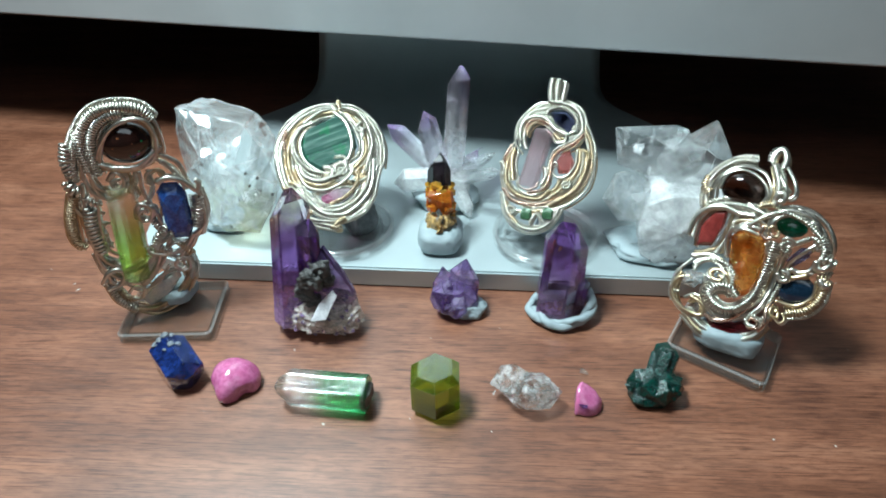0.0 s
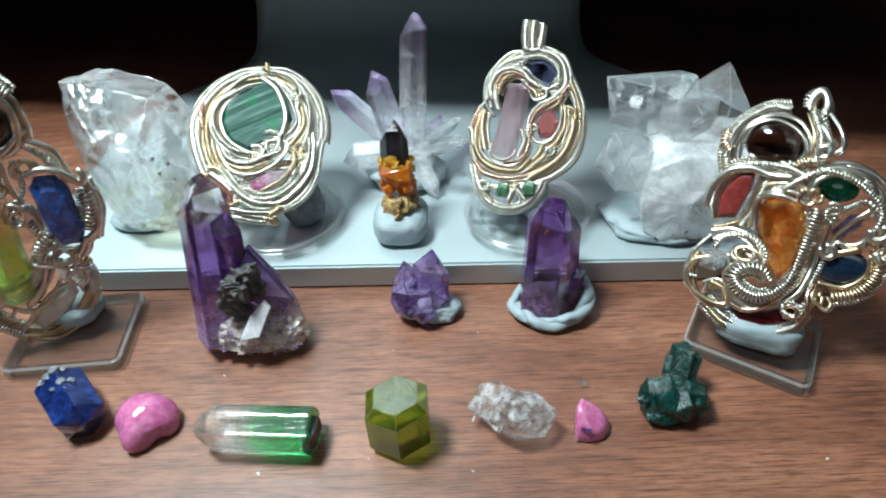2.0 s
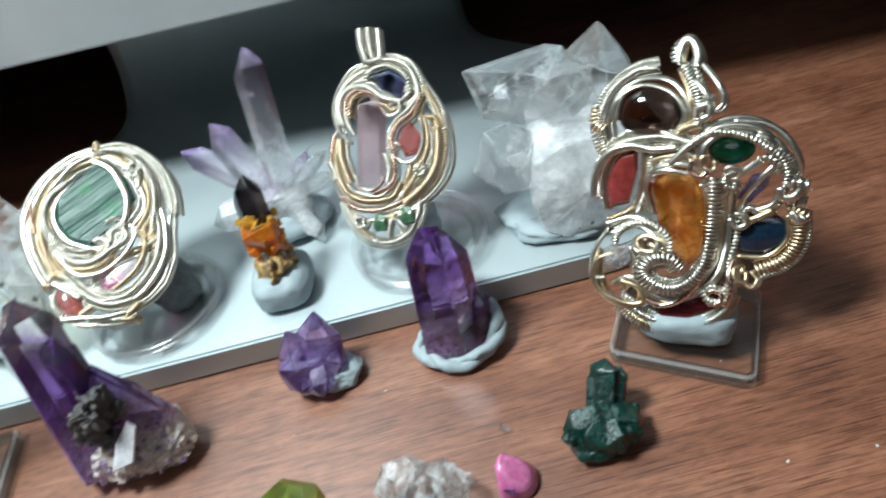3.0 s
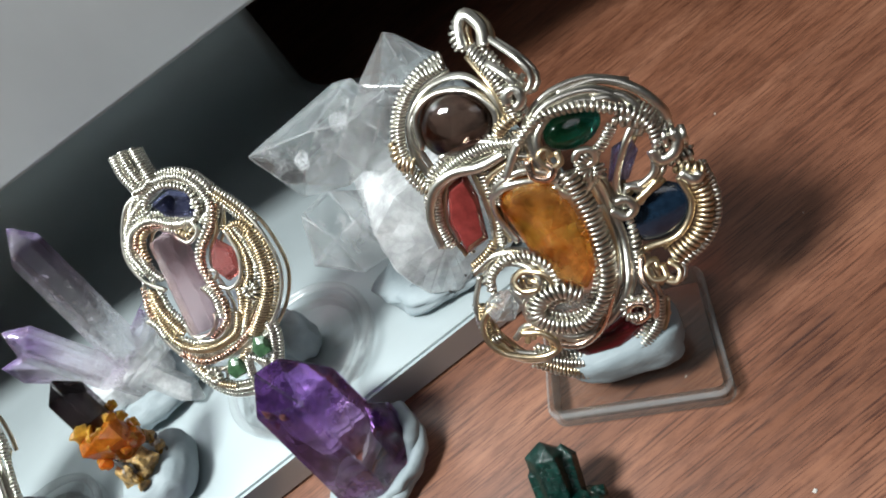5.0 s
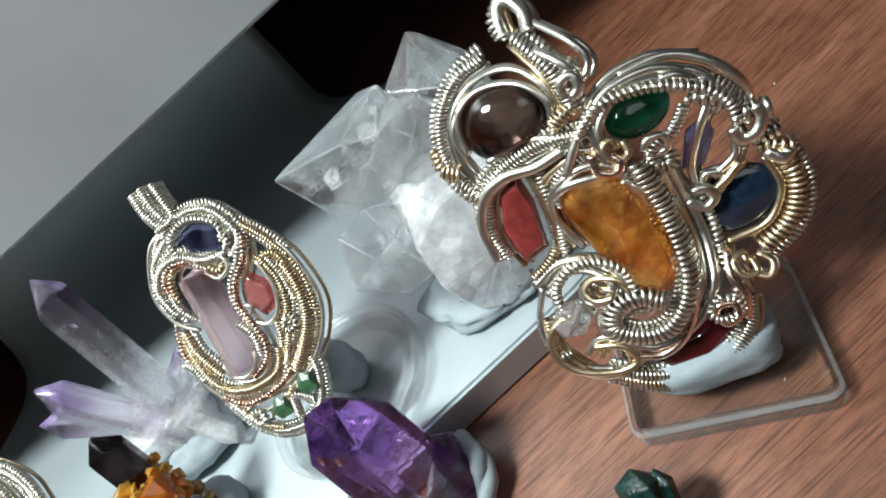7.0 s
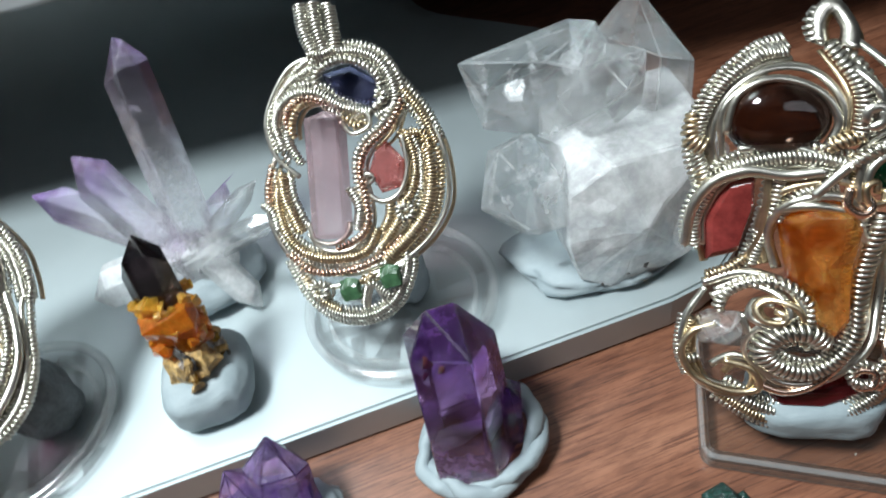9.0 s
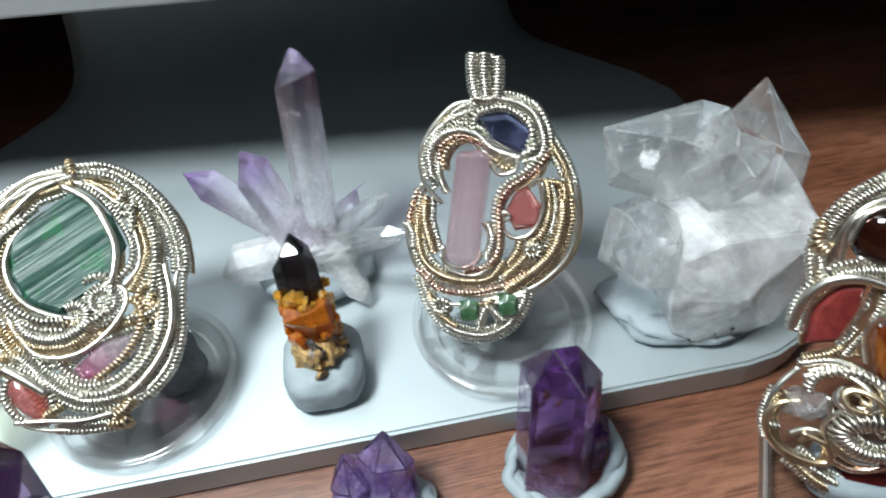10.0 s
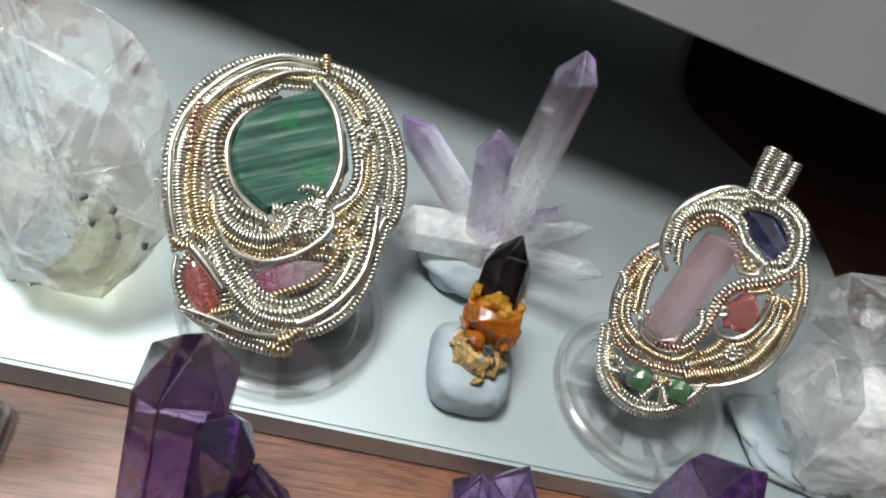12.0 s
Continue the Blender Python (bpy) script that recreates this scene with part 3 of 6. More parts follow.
VEIL.link(_thin.outputs[0], _both.inputs[2])
VEIL.link(_both.outputs[0], VEIL.out.inputs["Surface"])
VEIL = VEIL.mat


def veils(parent, a, b, spread, n, size, seed):
    """Small silvery fracture planes inside a clear stone, along the line from a to b; their white also stands in for
    inner sparkle.
    """
    rnd = random.Random(seed)
    a, b = Vector(a), Vector(b)
    for k in range(int(n * 1.4)):
        q = a.lerp(b, rnd.random()) + Vector((rnd.uniform(-1, 1), rnd.uniform(-1, 1), rnd.uniform(-1, 1))) * spread
        s = size * rnd.choice((0.10, 0.16, 0.22, 0.3, 0.5))
        pts = [Vector((s * rnd.uniform(0.5, 1) * math.cos(w), s * rnd.uniform(0.4, 0.9) * math.sin(w), h)) for w in (0.3, 1.2, 2.0, 2.9, 3.8, 4.6, 5.6) for h in (0, 0.00012)]
        bm = bmesh.new()
        bmesh.ops.convex_hull(bm, input=[bm.verts.new(p) for p in pts])
        part("inner_veil", bm, VEIL, parent, "silvery fracture plane inside the crystal, its white also painting sparkle" if k == 0 else "", Matrix.Translation(q) @ Euler((rnd.uniform(0, 3), rnd.uniform(0, 3), rnd.uniform(0, 3))).to_matrix().to_4x4())


PLAY_GREEN = stone_material("opal_green_fire", (0.02, 0.30, 0.10), (0.06, 0.60, 0.20), 0.1, 300, 0.0, 1.0)
PLAY_RED = stone_material("opal_red_fire", (0.30, 0.10, 0.04), (0.50, 0.20, 0.08), 0.1, 300, 0.0, 1.0)

# ---- the room and the desk ----
TOP = 0.0
PLATE = 0.0112
tagged(part("table_top", box_bm((1.6, 1.0, 0.03), 0.003), WOOD, m=pose(0, 0.05, -0.015)), "reddish-brown wood-grain desk top under everything", "desk", kind="structure")
# Room box added around the desk, its shade put into the colour.
tagged(part("floor", box_bm((1.9, 1.5, 0.05)), ROOM_SHADE, m=pose(0, -0.06, -0.775)), "floor of the room under the desk, near-black to hold its shade", "floor", kind="structure")
tagged(part("ceiling", box_bm((1.9, 1.5, 0.05)), ROOM_SHADE, m=pose(0, -0.06, 1.225)), "plain ceiling of the room, near-black to hold its shade", "ceiling", kind="structure")
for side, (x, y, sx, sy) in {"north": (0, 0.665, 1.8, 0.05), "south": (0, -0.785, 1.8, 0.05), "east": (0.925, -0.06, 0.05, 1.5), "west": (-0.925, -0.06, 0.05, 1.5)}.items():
    tagged(part("wall_" + side, box_bm((sx, sy, 1.95)), ROOM_SHADE, m=pose(x, y, 0.225)), "plain wall of the room, near-black to hold its shade", "wall", kind="structure")


def computer():
    """A desktop computer: its foot bends up into a leg behind the lower panel of its housing."""
    t = thing("desktop_computer", "brushed grey aluminium desktop computer on a bent foot", "computer")
    half, corner, thick = 0.150, 0.034, PLATE
    stations = [(y, PLATE) for y in (0.0, 0.0012, 0.004, 0.008, 0.014, 0.022, 0.034, 0.06, 0.09, 0.11, 0.125, 0.14, 0.155, 0.165, 0.175)]
    bend = 0.045
    for k in range(1, 11):
        a = radians(80) * k / 10
        stations.append((0.175 + bend * math.sin(a), PLATE + bend * (1 - math.cos(a))))
    y, z = stations[-1]
    for k in range(1, 8):
        stations.append((y + 0.03 * k * math.cos(radians(80)), z + 0.03 * k * math.sin(radians(80))))
    bm = bmesh.new()
    cols = 28
    upper, lower = [], []
    for i, (y, z) in enumerate(stations):
        a = Vector(stations[max(0, i - 1)])
        b = Vector(stations[min(len(stations) - 1, i + 1)])
        d = (b - a).normalized()
        w = half
        if i < 8:
            w = half - corner + math.sqrt(max(0.0, corner ** 2 - (corner - min(corner, y)) ** 2))
        s = max(0.0, min(1.0, (y - 0.115) / 0.085))
        s = s * s * (3 - 2 * s)
        w = w * (1 - s) + 0.099 * s
        upper.append([bm.verts.new((0.002 + w * (2 * c / cols - 1), y, z)) for c in range(cols + 1)])
        lower.append([bm.verts.new((0.002 + w * (2 * c / cols - 1), y + d.y * thick, z - d.x * thick)) for c in range(cols + 1)])
    for g, flip in ((upper, False), (lower, True)):
        for u, v in zip(g, g[1:]):
            for c in range(cols):
                q = (u[c], u[c + 1], v[c + 1], v[c])
                bm.faces.new(q[::-1] if flip else q)
    for u, v in ((upper, lower),):
        for i in range(len(u) - 1):
            bm.faces.new((u[i][0], u[i + 1][0], v[i + 1][0], v[i][0]))
            bm.faces.new((u[i][-1], v[i][-1], v[i + 1][-1], u[i + 1][-1]))
        for i in (0, -1):
            for c in range(cols):
                bm.faces.new((u[i][c], v[i][c], v[i][c + 1], u[i][c + 1]))
    bmesh.ops.recalc_face_normals(bm, faces=bm.faces)
    sharp = [e for e in bm.edges if len(e.link_faces) == 2 and e.calc_face_angle() > 0.9]
    bmesh.ops.bevel(bm, geom=sharp, offset=0.0009, segments=2, affect="EDGES")
    foot = part("foot", bm, FOOT_METAL, t, "satin aluminium foot with rounded corners", pose(0, -0.0010, 0, 0, 0, 1.3))
    for f in foot.data.polygons:
        f.use_smooth = abs(f.normal.x) < 0.05 and f.area > 2e-6 and (abs(f.normal.y) > 0.05 and f.center.y > 0.1)
    place = pose(-0.05, 0.1072, 0.0822, 0, 0, -6.4)
    part("lower_panel", box_bm((0.74, 0.012, 0.17), 0.0012), CHIN_METAL, t, "flat grey metal panel under the screen", place @ pose(0, 0.006, 0.085))
    part("screen", box_bm((0.74, 0.008, 0.34), 0.001), BLACK, t, "black glass screen, switched off", place @ pose(0, 0.006, 0.3405))
    part("back_shell", box_bm((0.72, 0.05, 0.46), 0.012), CHIN_METAL, t, m=place @ pose(0, 0.0375, 0.28))
    return t


computer()

# ---- pieces that hold things up ----


def putty(name, x, y, z, sx, sy, sz, seed, label, turn=0.0, amp=0.16, material=None):
    return tagged(part(name, blob(sx, sy, sz, seed, amp, square=0.66 if amp < 0.08 else 1.0), material or CLAY, m=pose(x, y, z - 0.0003, 0, 0, turn), smooth=True), label, "putty", "lumps of putty")


def capsule(x, y, label):
    t = thing("coin_capsule", label, "capsule", pose(x, y, PLATE), "coin capsules")
    R = 0.0250
    part("dish", lathe([(0.0001, 0.0), (R - 0.0008, 0.0), (R, 0.0007), (R, 0.0030), (R - 0.0014, 0.0030), (R - 0.0016, 0.0014), (R - 0.0050, 0.0012), (0.0001, 0.0012)]), CAPSULE, t, "clear round plastic dish", smooth=False)
    part("rim", lathe([(R - 0.0008 + 0.0013 * math.cos(a), 0.0046 + 0.0015 * math.sin(a)) for a in (2 * math.pi * k / 14 for k in range(14))], 96), CAPSULE_RIM, t, "clear raised plastic rim", smooth=True)
    part("inner_ring", lathe([(R - 0.0060, 0.00125), (R - 0.0050, 0.00125), (R - 0.0050, 0.0034), (R - 0.0060, 0.0034)]), CAPSULE_RIM, t)
    return t


capsule(-0.0447, 0.0257, "clear plastic coin capsule under the round pendant")
capsule(0.0556, 0.0270, "clear plastic coin capsule under the oval pendant")


def rounded(corners, r, seg=6):
    """A closed outline with rounded corners: places and outward directions."""
    out = []
    n = len(corners)
    for i in range(n):
        p, q, w = (Vector(corners[(i + k) % n]) for k in (-1, 0, 1))
        a, b = (p - q).normalized(), (w - q).normalized()
        half = a.angle(b) / 2
        c = q + (a + b).normalized() * r / math.sin(half)
        n0, n1 = Vector((-a.y, a.x)), Vector((b.y, -b.x))
        for k in range(seg + 1):
            d = n0.lerp(n1, k / seg).normalized()
            out.append((c + d * r, d))
    return out


def acrylic_base(corners, label):
    """A thick clear slab with rounded corners and a polished rim, lying on the desk."""
    t = thing("acrylic_stand", label, "display stand", group="acrylic stands")
    line = rounded(corners, 0.0032)
    rim = [(1.7, 0.0), (0.7, 0.0), (0.0, 0.7), (0.0, 4.7), (0.8, 5.5), (1.7, 5.5)]
    bm = bmesh.new()
    rings = [[bm.verts.new((*(q - d * inset * MM), z * MM)) for q, d in line] for inset, z in rim]
    for k, (u, v) in enumerate(zip(rings, rings[1:] + rings[:1])):
        for i in range(len(line)):
            f = bm.faces.new((u[i], u[(i + 1) % len(line)], v[(i + 1) % len(line)], v[i]))
            f.material_index = (0, 2, 1, 2, 0, 1)[k]
    bmesh.ops.recalc_face_normals(bm, faces=bm.faces)
    ob = part("polished_rim", bm, ACRYLIC, t, "glossy clear rim with bright lines painted on its edges")
    ob.data.materials.append(GREY_EDGE)
    ob.data.materials.append(EDGE_GLINT)
    bm = bmesh.new()
    low = [bm.verts.new((*(q - d * 1.72 * MM), 0.0)) for q, d in line]
    top = [bm.verts.new((*(q - d * 1.72 * MM), 5.45 * MM)) for q, d in line]
    bm.faces.new(low[::-1])
    bm.faces.new(top)
    for i in range(len(line)):
        j = (i + 1) % len(line)
        bm.faces.new((low[i], low[j], top[j], top[i])).material_index = 1
    bmesh.ops.recalc_face_normals(bm, faces=bm.faces)
    part("plate", bm, ACRYLIC, t, "clear acrylic plate").data.materials.append(GREY_EDGE)
    return t


acrylic_base([(-0.1303, -0.0492), (-0.0890, -0.0444), (-0.0938, -0.0082), (-0.1351, -0.0130)], "clear square acrylic stand under the tall pendant")
acrylic_base([(0.1056, -0.0335), (0.1405, -0.0541), (0.1562, -0.0235), (0.1213, -0.0029)], "clear square acrylic stand under the wide pendant")
putty("putty_lump", -0.115, -0.021, 0.0055, 0.0135, 0.0110, 0.0060, 3, "grey putty lump on the acrylic stand", -10, 0.07)
putty("putty_lump", 0.1300, -0.0320, 0.0055, 0.0165, 0.0100, 0.0078, 4, "pale grey putty lump pressed on the acrylic stand", -24, 0.07)
putty("putty_lump", -0.1040, 0.0300, PLATE, 0.0165, 0.0120, 0.0040, 5, "grey putty pad under the speckled quartz", 5, 0.1)
putty("putty_lump", -0.0360, 0.0270, PLATE + 0.0012, 0.0088, 0.0080, 0.0130, 6, "putty behind the round pendant, coloured dark for its shade", 0, 0.2, SHADED_CLAY)
putty("putty_lump", 0.0580, 0.0300, PLATE + 0.0012, 0.0068, 0.0062, 0.0100, 7, "grey putty behind the oval pendant", 0, 0.2)
putty("putty_lump", 0.0040, 0.0560, PLATE, 0.0175, 0.0125, 0.0075, 8, "grey putty pad under the amethyst spray", 10, 0.14)
putty("putty_lump", 0.0050, 0.0200, PLATE, 0.0138, 0.0152, 0.0082, 9, "smooth pale grey putty under the orange garnet crystal", 0, 0.06)
putty("putty_lump", 0.1080, 0.0230, PLATE, 0.0225, 0.0150, 0.0045, 10, "flattened grey putty pad under the quartz cluster", -8, 0.2)
putty("putty_lump", -0.0480, -0.0240, TOP, 0.0130, 0.0095, 0.0030, 11, "thin grey putty under the capped amethyst", 0, 0.15)
putty("putty_lump", 0.0205, -0.0150, TOP, 0.0090, 0.0075, 0.0042, 12, "small grey putty under the amethyst cluster", 0, 0.2)

# ---- crystals on the aluminium foot ----


def stick(parent, name, base, tip, r, point, seed, material, label="", **more):
    m, length = aim(base, tip, seed * 0.7)
    return part(name, crystal(r, length, point, seed, **more), material, parent, label, m)


def amethyst_spray():
    t = thing("amethyst_spray", "spray of pale lilac amethyst points on a milky base", "crystal cluster")
    c = (0.0045, 0.0580, 0.0240)
    stick(t, "crystal", (0.0075, 0.0560, 0.0220), (0.0104, 0.0760, 0.0800), 0.0070, 0.0080, 3, WAND, "tall lilac point", taper=0.95, off=0.3)
    stick(t, "crystal", (0.0040, 0.0540, 0.0230), (-0.0060, 0.0556, 0.0645), 0.0054, 0.0070, 4, WAND, "short lilac point", taper=0.95)
    stick(t, "crystal", (0.0060, 0.0590, 0.0220), (-0.0280, 0.0720, 0.0482), 0.0056, 0.0070, 5, WAND, "leaning lilac point", taper=0.95)
    stick(t, "crystal", (0.0085, 0.0560, 0.0265), (-0.0230, 0.0530, 0.0255), 0.0068, 0.0060, 6, MILKY, "clear lying point")
    stick(t, "crystal", (0.0040, 0.0530, 0.0265), (0.0330, 0.0420, 0.0400), 0.0048, 0.0065, 7, QUARTZ, "clear lying point", taper=0.7)
    stick(t, "crystal", (0.0080, 0.0570, 0.0260), (0.0300, 0.0560, 0.0430), 0.0036, 0.0055, 8, QUARTZ, "clear lying point", taper=0.7)
    stick(t, "crystal", (0.0100, 0.0570, 0.0220), (0.0200, 0.0640, 0.0400), 0.0045, 0.0060, 9, WAND)
    stick(t, "crystal", (0.0100, 0.0520, 0.0260), (0.0185, 0.0430, 0.0110), 0.0048, 0.0050, 10, MILKY)
    veils(t, (0.0080, 0.0590, 0.0300), (0.0098, 0.0710, 0.0660), 0.0022, 10, 0.0030, 1)
    veils(t, (0.0000, 0.0590, 0.0280), (-0.0180, 0.0680, 0.0410), 0.0018, 6, 0.0028, 2)
    part("base_lump", roughen(chunk((0.0125, 0.0095, 0.0080), 21), 2, 0.0006, 220), MILKY, t, "rough milky base", pose(0.0065, 0.0550, 0.0235))
    return t


amethyst_spray()


def garnet_on_smoky():
    t = thing("garnet_crystal", "black smoky quartz point wrapped in orange garnet on mica", "crystal")
    base, tip = Vector((0.0055, 0.0170, 0.0205)), Vector((0.0040, 0.0342, 0.0546))
    d = tip - base
    stick(t, "smoky_point", tuple(base + d * 0.30), tuple(tip), 0.0060, 0.0068, 11, SMOKY, "black glassy quartz point", off=0.15, taper=0.95)
    rnd = random.Random(5)
    for k in range(64):
        a, h = 2.4 * k, 0.30 + 0.30 * rnd.random()
        side = Vector((math.cos(a), 0.85 * math.sin(a), -0.4 * math.sin(a)))
        q = base + d * h + side * 0.0058
        part("garnet_grain", chunk([0.0011 + 0.0013 * rnd.random()] * 3, 40 + k, 12), AMBER if h > 0.47 or k % 4 == 0 else GARNET_ORANGE, t, "orange garnet crystal" if k == 0 else "", Matrix.Translation(q))
    part("garnet_core", chunk((0.0076, 0.0070, 0.0078), 39, 34), GARNET_ORANGE, t, m=Matrix.Translation(base + d * 0.42 + Vector((0, -0.001, 0))))
    for k in range(26):
        a, h = 2.1 * k + 0.5, 0.0 + 0.28 * rnd.random()
        q = base + d * h + Vector((math.cos(a), 0.8 * math.sin(a), -0.3 * math.sin(a))) * 0.0066
        part("mica_flake", roughen(chunk((0.0024, 0.0022, 0.0010), 470 + k, 12), 1, 0.0005, 700, k), (MICA, AMBER, MICA, MATRIX, DRUSE)[k % 5], t, "tan mica and feldspar" if k == 0 else "", Matrix.Translation(q) @ Euler((k, 2.1 * k, 0.7 * k)).to_matrix().to_4x4())
    part("mica_core", roughen(chunk((0.0080, 0.0066, 0.0062), 90, 20), 2, 0.0008, 420), MICA, t, m=Matrix.Translation(base + d * 0.12))
    return t


garnet_on_smoky()


def on_skin(ob, spot):
    """The point of a stone's skin nearest to spot."""
    m = ob.matrix_basis
    return min((m @ v.co for v in ob.data.vertices), key=lambda q: (q - Vector(spot)).length)


def speckled_quartz():
    t = thing("speckled_quartz", "large clear quartz lump with black specks and a yellow foot", "crystal")
    front = [(-0.1210, 0.034, 0.0728), (-0.1101, 0.032, 0.0725), (-0.0869, 0.030, 0.0673), (-0.0769, 0.024, 0.0553), (-0.0700, 0.018, 0.0422), (-0.0771, 0.014, 0.0300), (-0.0840, 0.014, 0.0165), (-0.1040, 0.019, 0.0135), (-0.1110, 0.018, 0.0187), (-0.1177, 0.022, 0.0440), (-0.1215, 0.030, 0.0610)]
    centre = Vector((-0.0970, 0.030, 0.0430))
    pts = [Vector(p) for p in front]
    pts += [Vector((centre.x + (p[0] - centre.x) * 0.86, p[1] + 0.022, centre.z + (p[2] - centre.z) * 0.84)) for p in front]
    pts += [Vector((-0.0960, 0.0080, 0.0400)), Vector((-0.0830, 0.0070, 0.0300)), Vector((-0.1000, 0.0090, 0.0240)), Vector((-0.1040, 0.0150, 0.0570)), Vector((-0.0900, 0.0140, 0.0540))]
    bm = roughen(hull([p - centre for p in pts], 0.0004), 3, 0.0011, 330, 2)
    body = part("quartz_body", bm, SPECKLED, t, m=Matrix.Translation(centre))
    veils(t, (-0.1100, 0.036, 0.060), (-0.0840, 0.024, 0.032), 0.0085, 44, 0.0062, 3)
    rnd = random.Random(8)
    for k in range(26):
        spot = Vector((-0.0800 + rnd.uniform(-0.006, 0.006), 0.0120 + rnd.uniform(0, 0.004), 0.046 + rnd.uniform(-0.006, 0.006)))
        if k > 19:
            spot = Vector((-0.0955 + rnd.uniform(-0.003, 0.003), 0.0100, 0.0230 + rnd.uniform(-0.002, 0.002)))
        part("black_speck", chunk([0.0003 + 0.0007 * rnd.random() ** 2] * 3, 200 + k, 10), MATRIX, t, "black mineral speck" if k == 0 else "", Matrix.Translation(on_skin(body, spot)))
    return t


speckled_quartz()


def quartz_cluster():
    t = thing("quartz_cluster", "cluster of stout clear quartz crystals", "crystal cluster")
    stout = [(83.6, 40.1, 67.2), (112.5, 47.5, 65.4), (117, 42, 66), (101, 33, 65.5), (87, 39.7, 48), (100, 29.5, 48), (115, 31, 50), (119, 35, 60), (92, 52, 50), (117, 55, 50), (87.5, 33.5, 58), (109, 31, 62)]
    heart = Vector((0.101, 0.041, 0.057))
    part("crystal", hull([Vector(p) * MM - heart for p in stout], 0.0003), QUARTZ, t, "clear double-ended crystal", Matrix.Translation(heart))
    stick(t, "crystal", (0.1190, 0.0300, 0.0260), (0.1322, 0.0500, 0.0668), 0.0132, 0.0130, 32, QUARTZ, "clear upright crystal", off=0.15)
    stick(t, "crystal", (0.1040, 0.0270, 0.0400), (0.0800, 0.0215, 0.0420), 0.0118, 0.0080, 33, QUARTZ, "small clear side crystal", both=True)
    stick(t, "crystal", (0.1040, 0.0340, 0.0480), (0.1220, 0.0270, 0.0640), 0.0078, 0.0070, 35, QUARTZ, both=True)
    pts = [(0.0960, 0.012, 0.0300), (0.0985, 0.0110, 0.0170), (0.1080, 0.0090, 0.0125), (0.1270, 0.0100, 0.0150), (0.1370, 0.0160, 0.0200), (0.1390, 0.0180, 0.0380), (0.1320, 0.0130, 0.0480), (0.1080, 0.0140, 0.0480), (0.0980, 0.0150, 0.0420), (0.1000, 0.0400, 0.0180), (0.1360, 0.0400, 0.0220), (0.1360, 0.0430, 0.0480), (0.1020, 0.0430, 0.0480), (0.1130, 0.0065, 0.0330)]
    c = Vector((0.114, 0.026, 0.032))
    body = part("cluster_body", roughen(hull([Vector(p) - c for p in pts], 0.0006), 3, 0.0007, 260, 4), MILKY, t, "cloudy main crystal", Matrix.Translation(c))
    veils(t, (0.0900, 0.039, 0.060), (0.1160, 0.040, 0.057), 0.0050, 24, 0.0070, 4)
    veils(t, (0.1150, 0.029, 0.036), (0.1270, 0.040, 0.064), 0.0055, 18, 0.0070, 5)
    veils(t, (0.0840, 0.023, 0.043), (0.0970, 0.026, 0.042), 0.0042, 16, 0.0045, 6)
    veils(t, (0.1020, 0.020, 0.024), (0.1260, 0.022, 0.040), 0.0080, 14, 0.0090, 7)
    rnd = random.Random(4)
    for k in range(5):
        part("black_speck", chunk([0.0004 + 0.0007 * rnd.random()] * 3, 260 + k, 10), MATRIX, t, "black mineral speck" if k == 0 else "", Matrix.Translation(on_skin(body, (0.104 + rnd.uniform(-0.001, 0.012), 0.0103, 0.0175 + rnd.uniform(-0.002, 0.001)))))
    return t


quartz_cluster()

# ---- amethysts on the desk ----


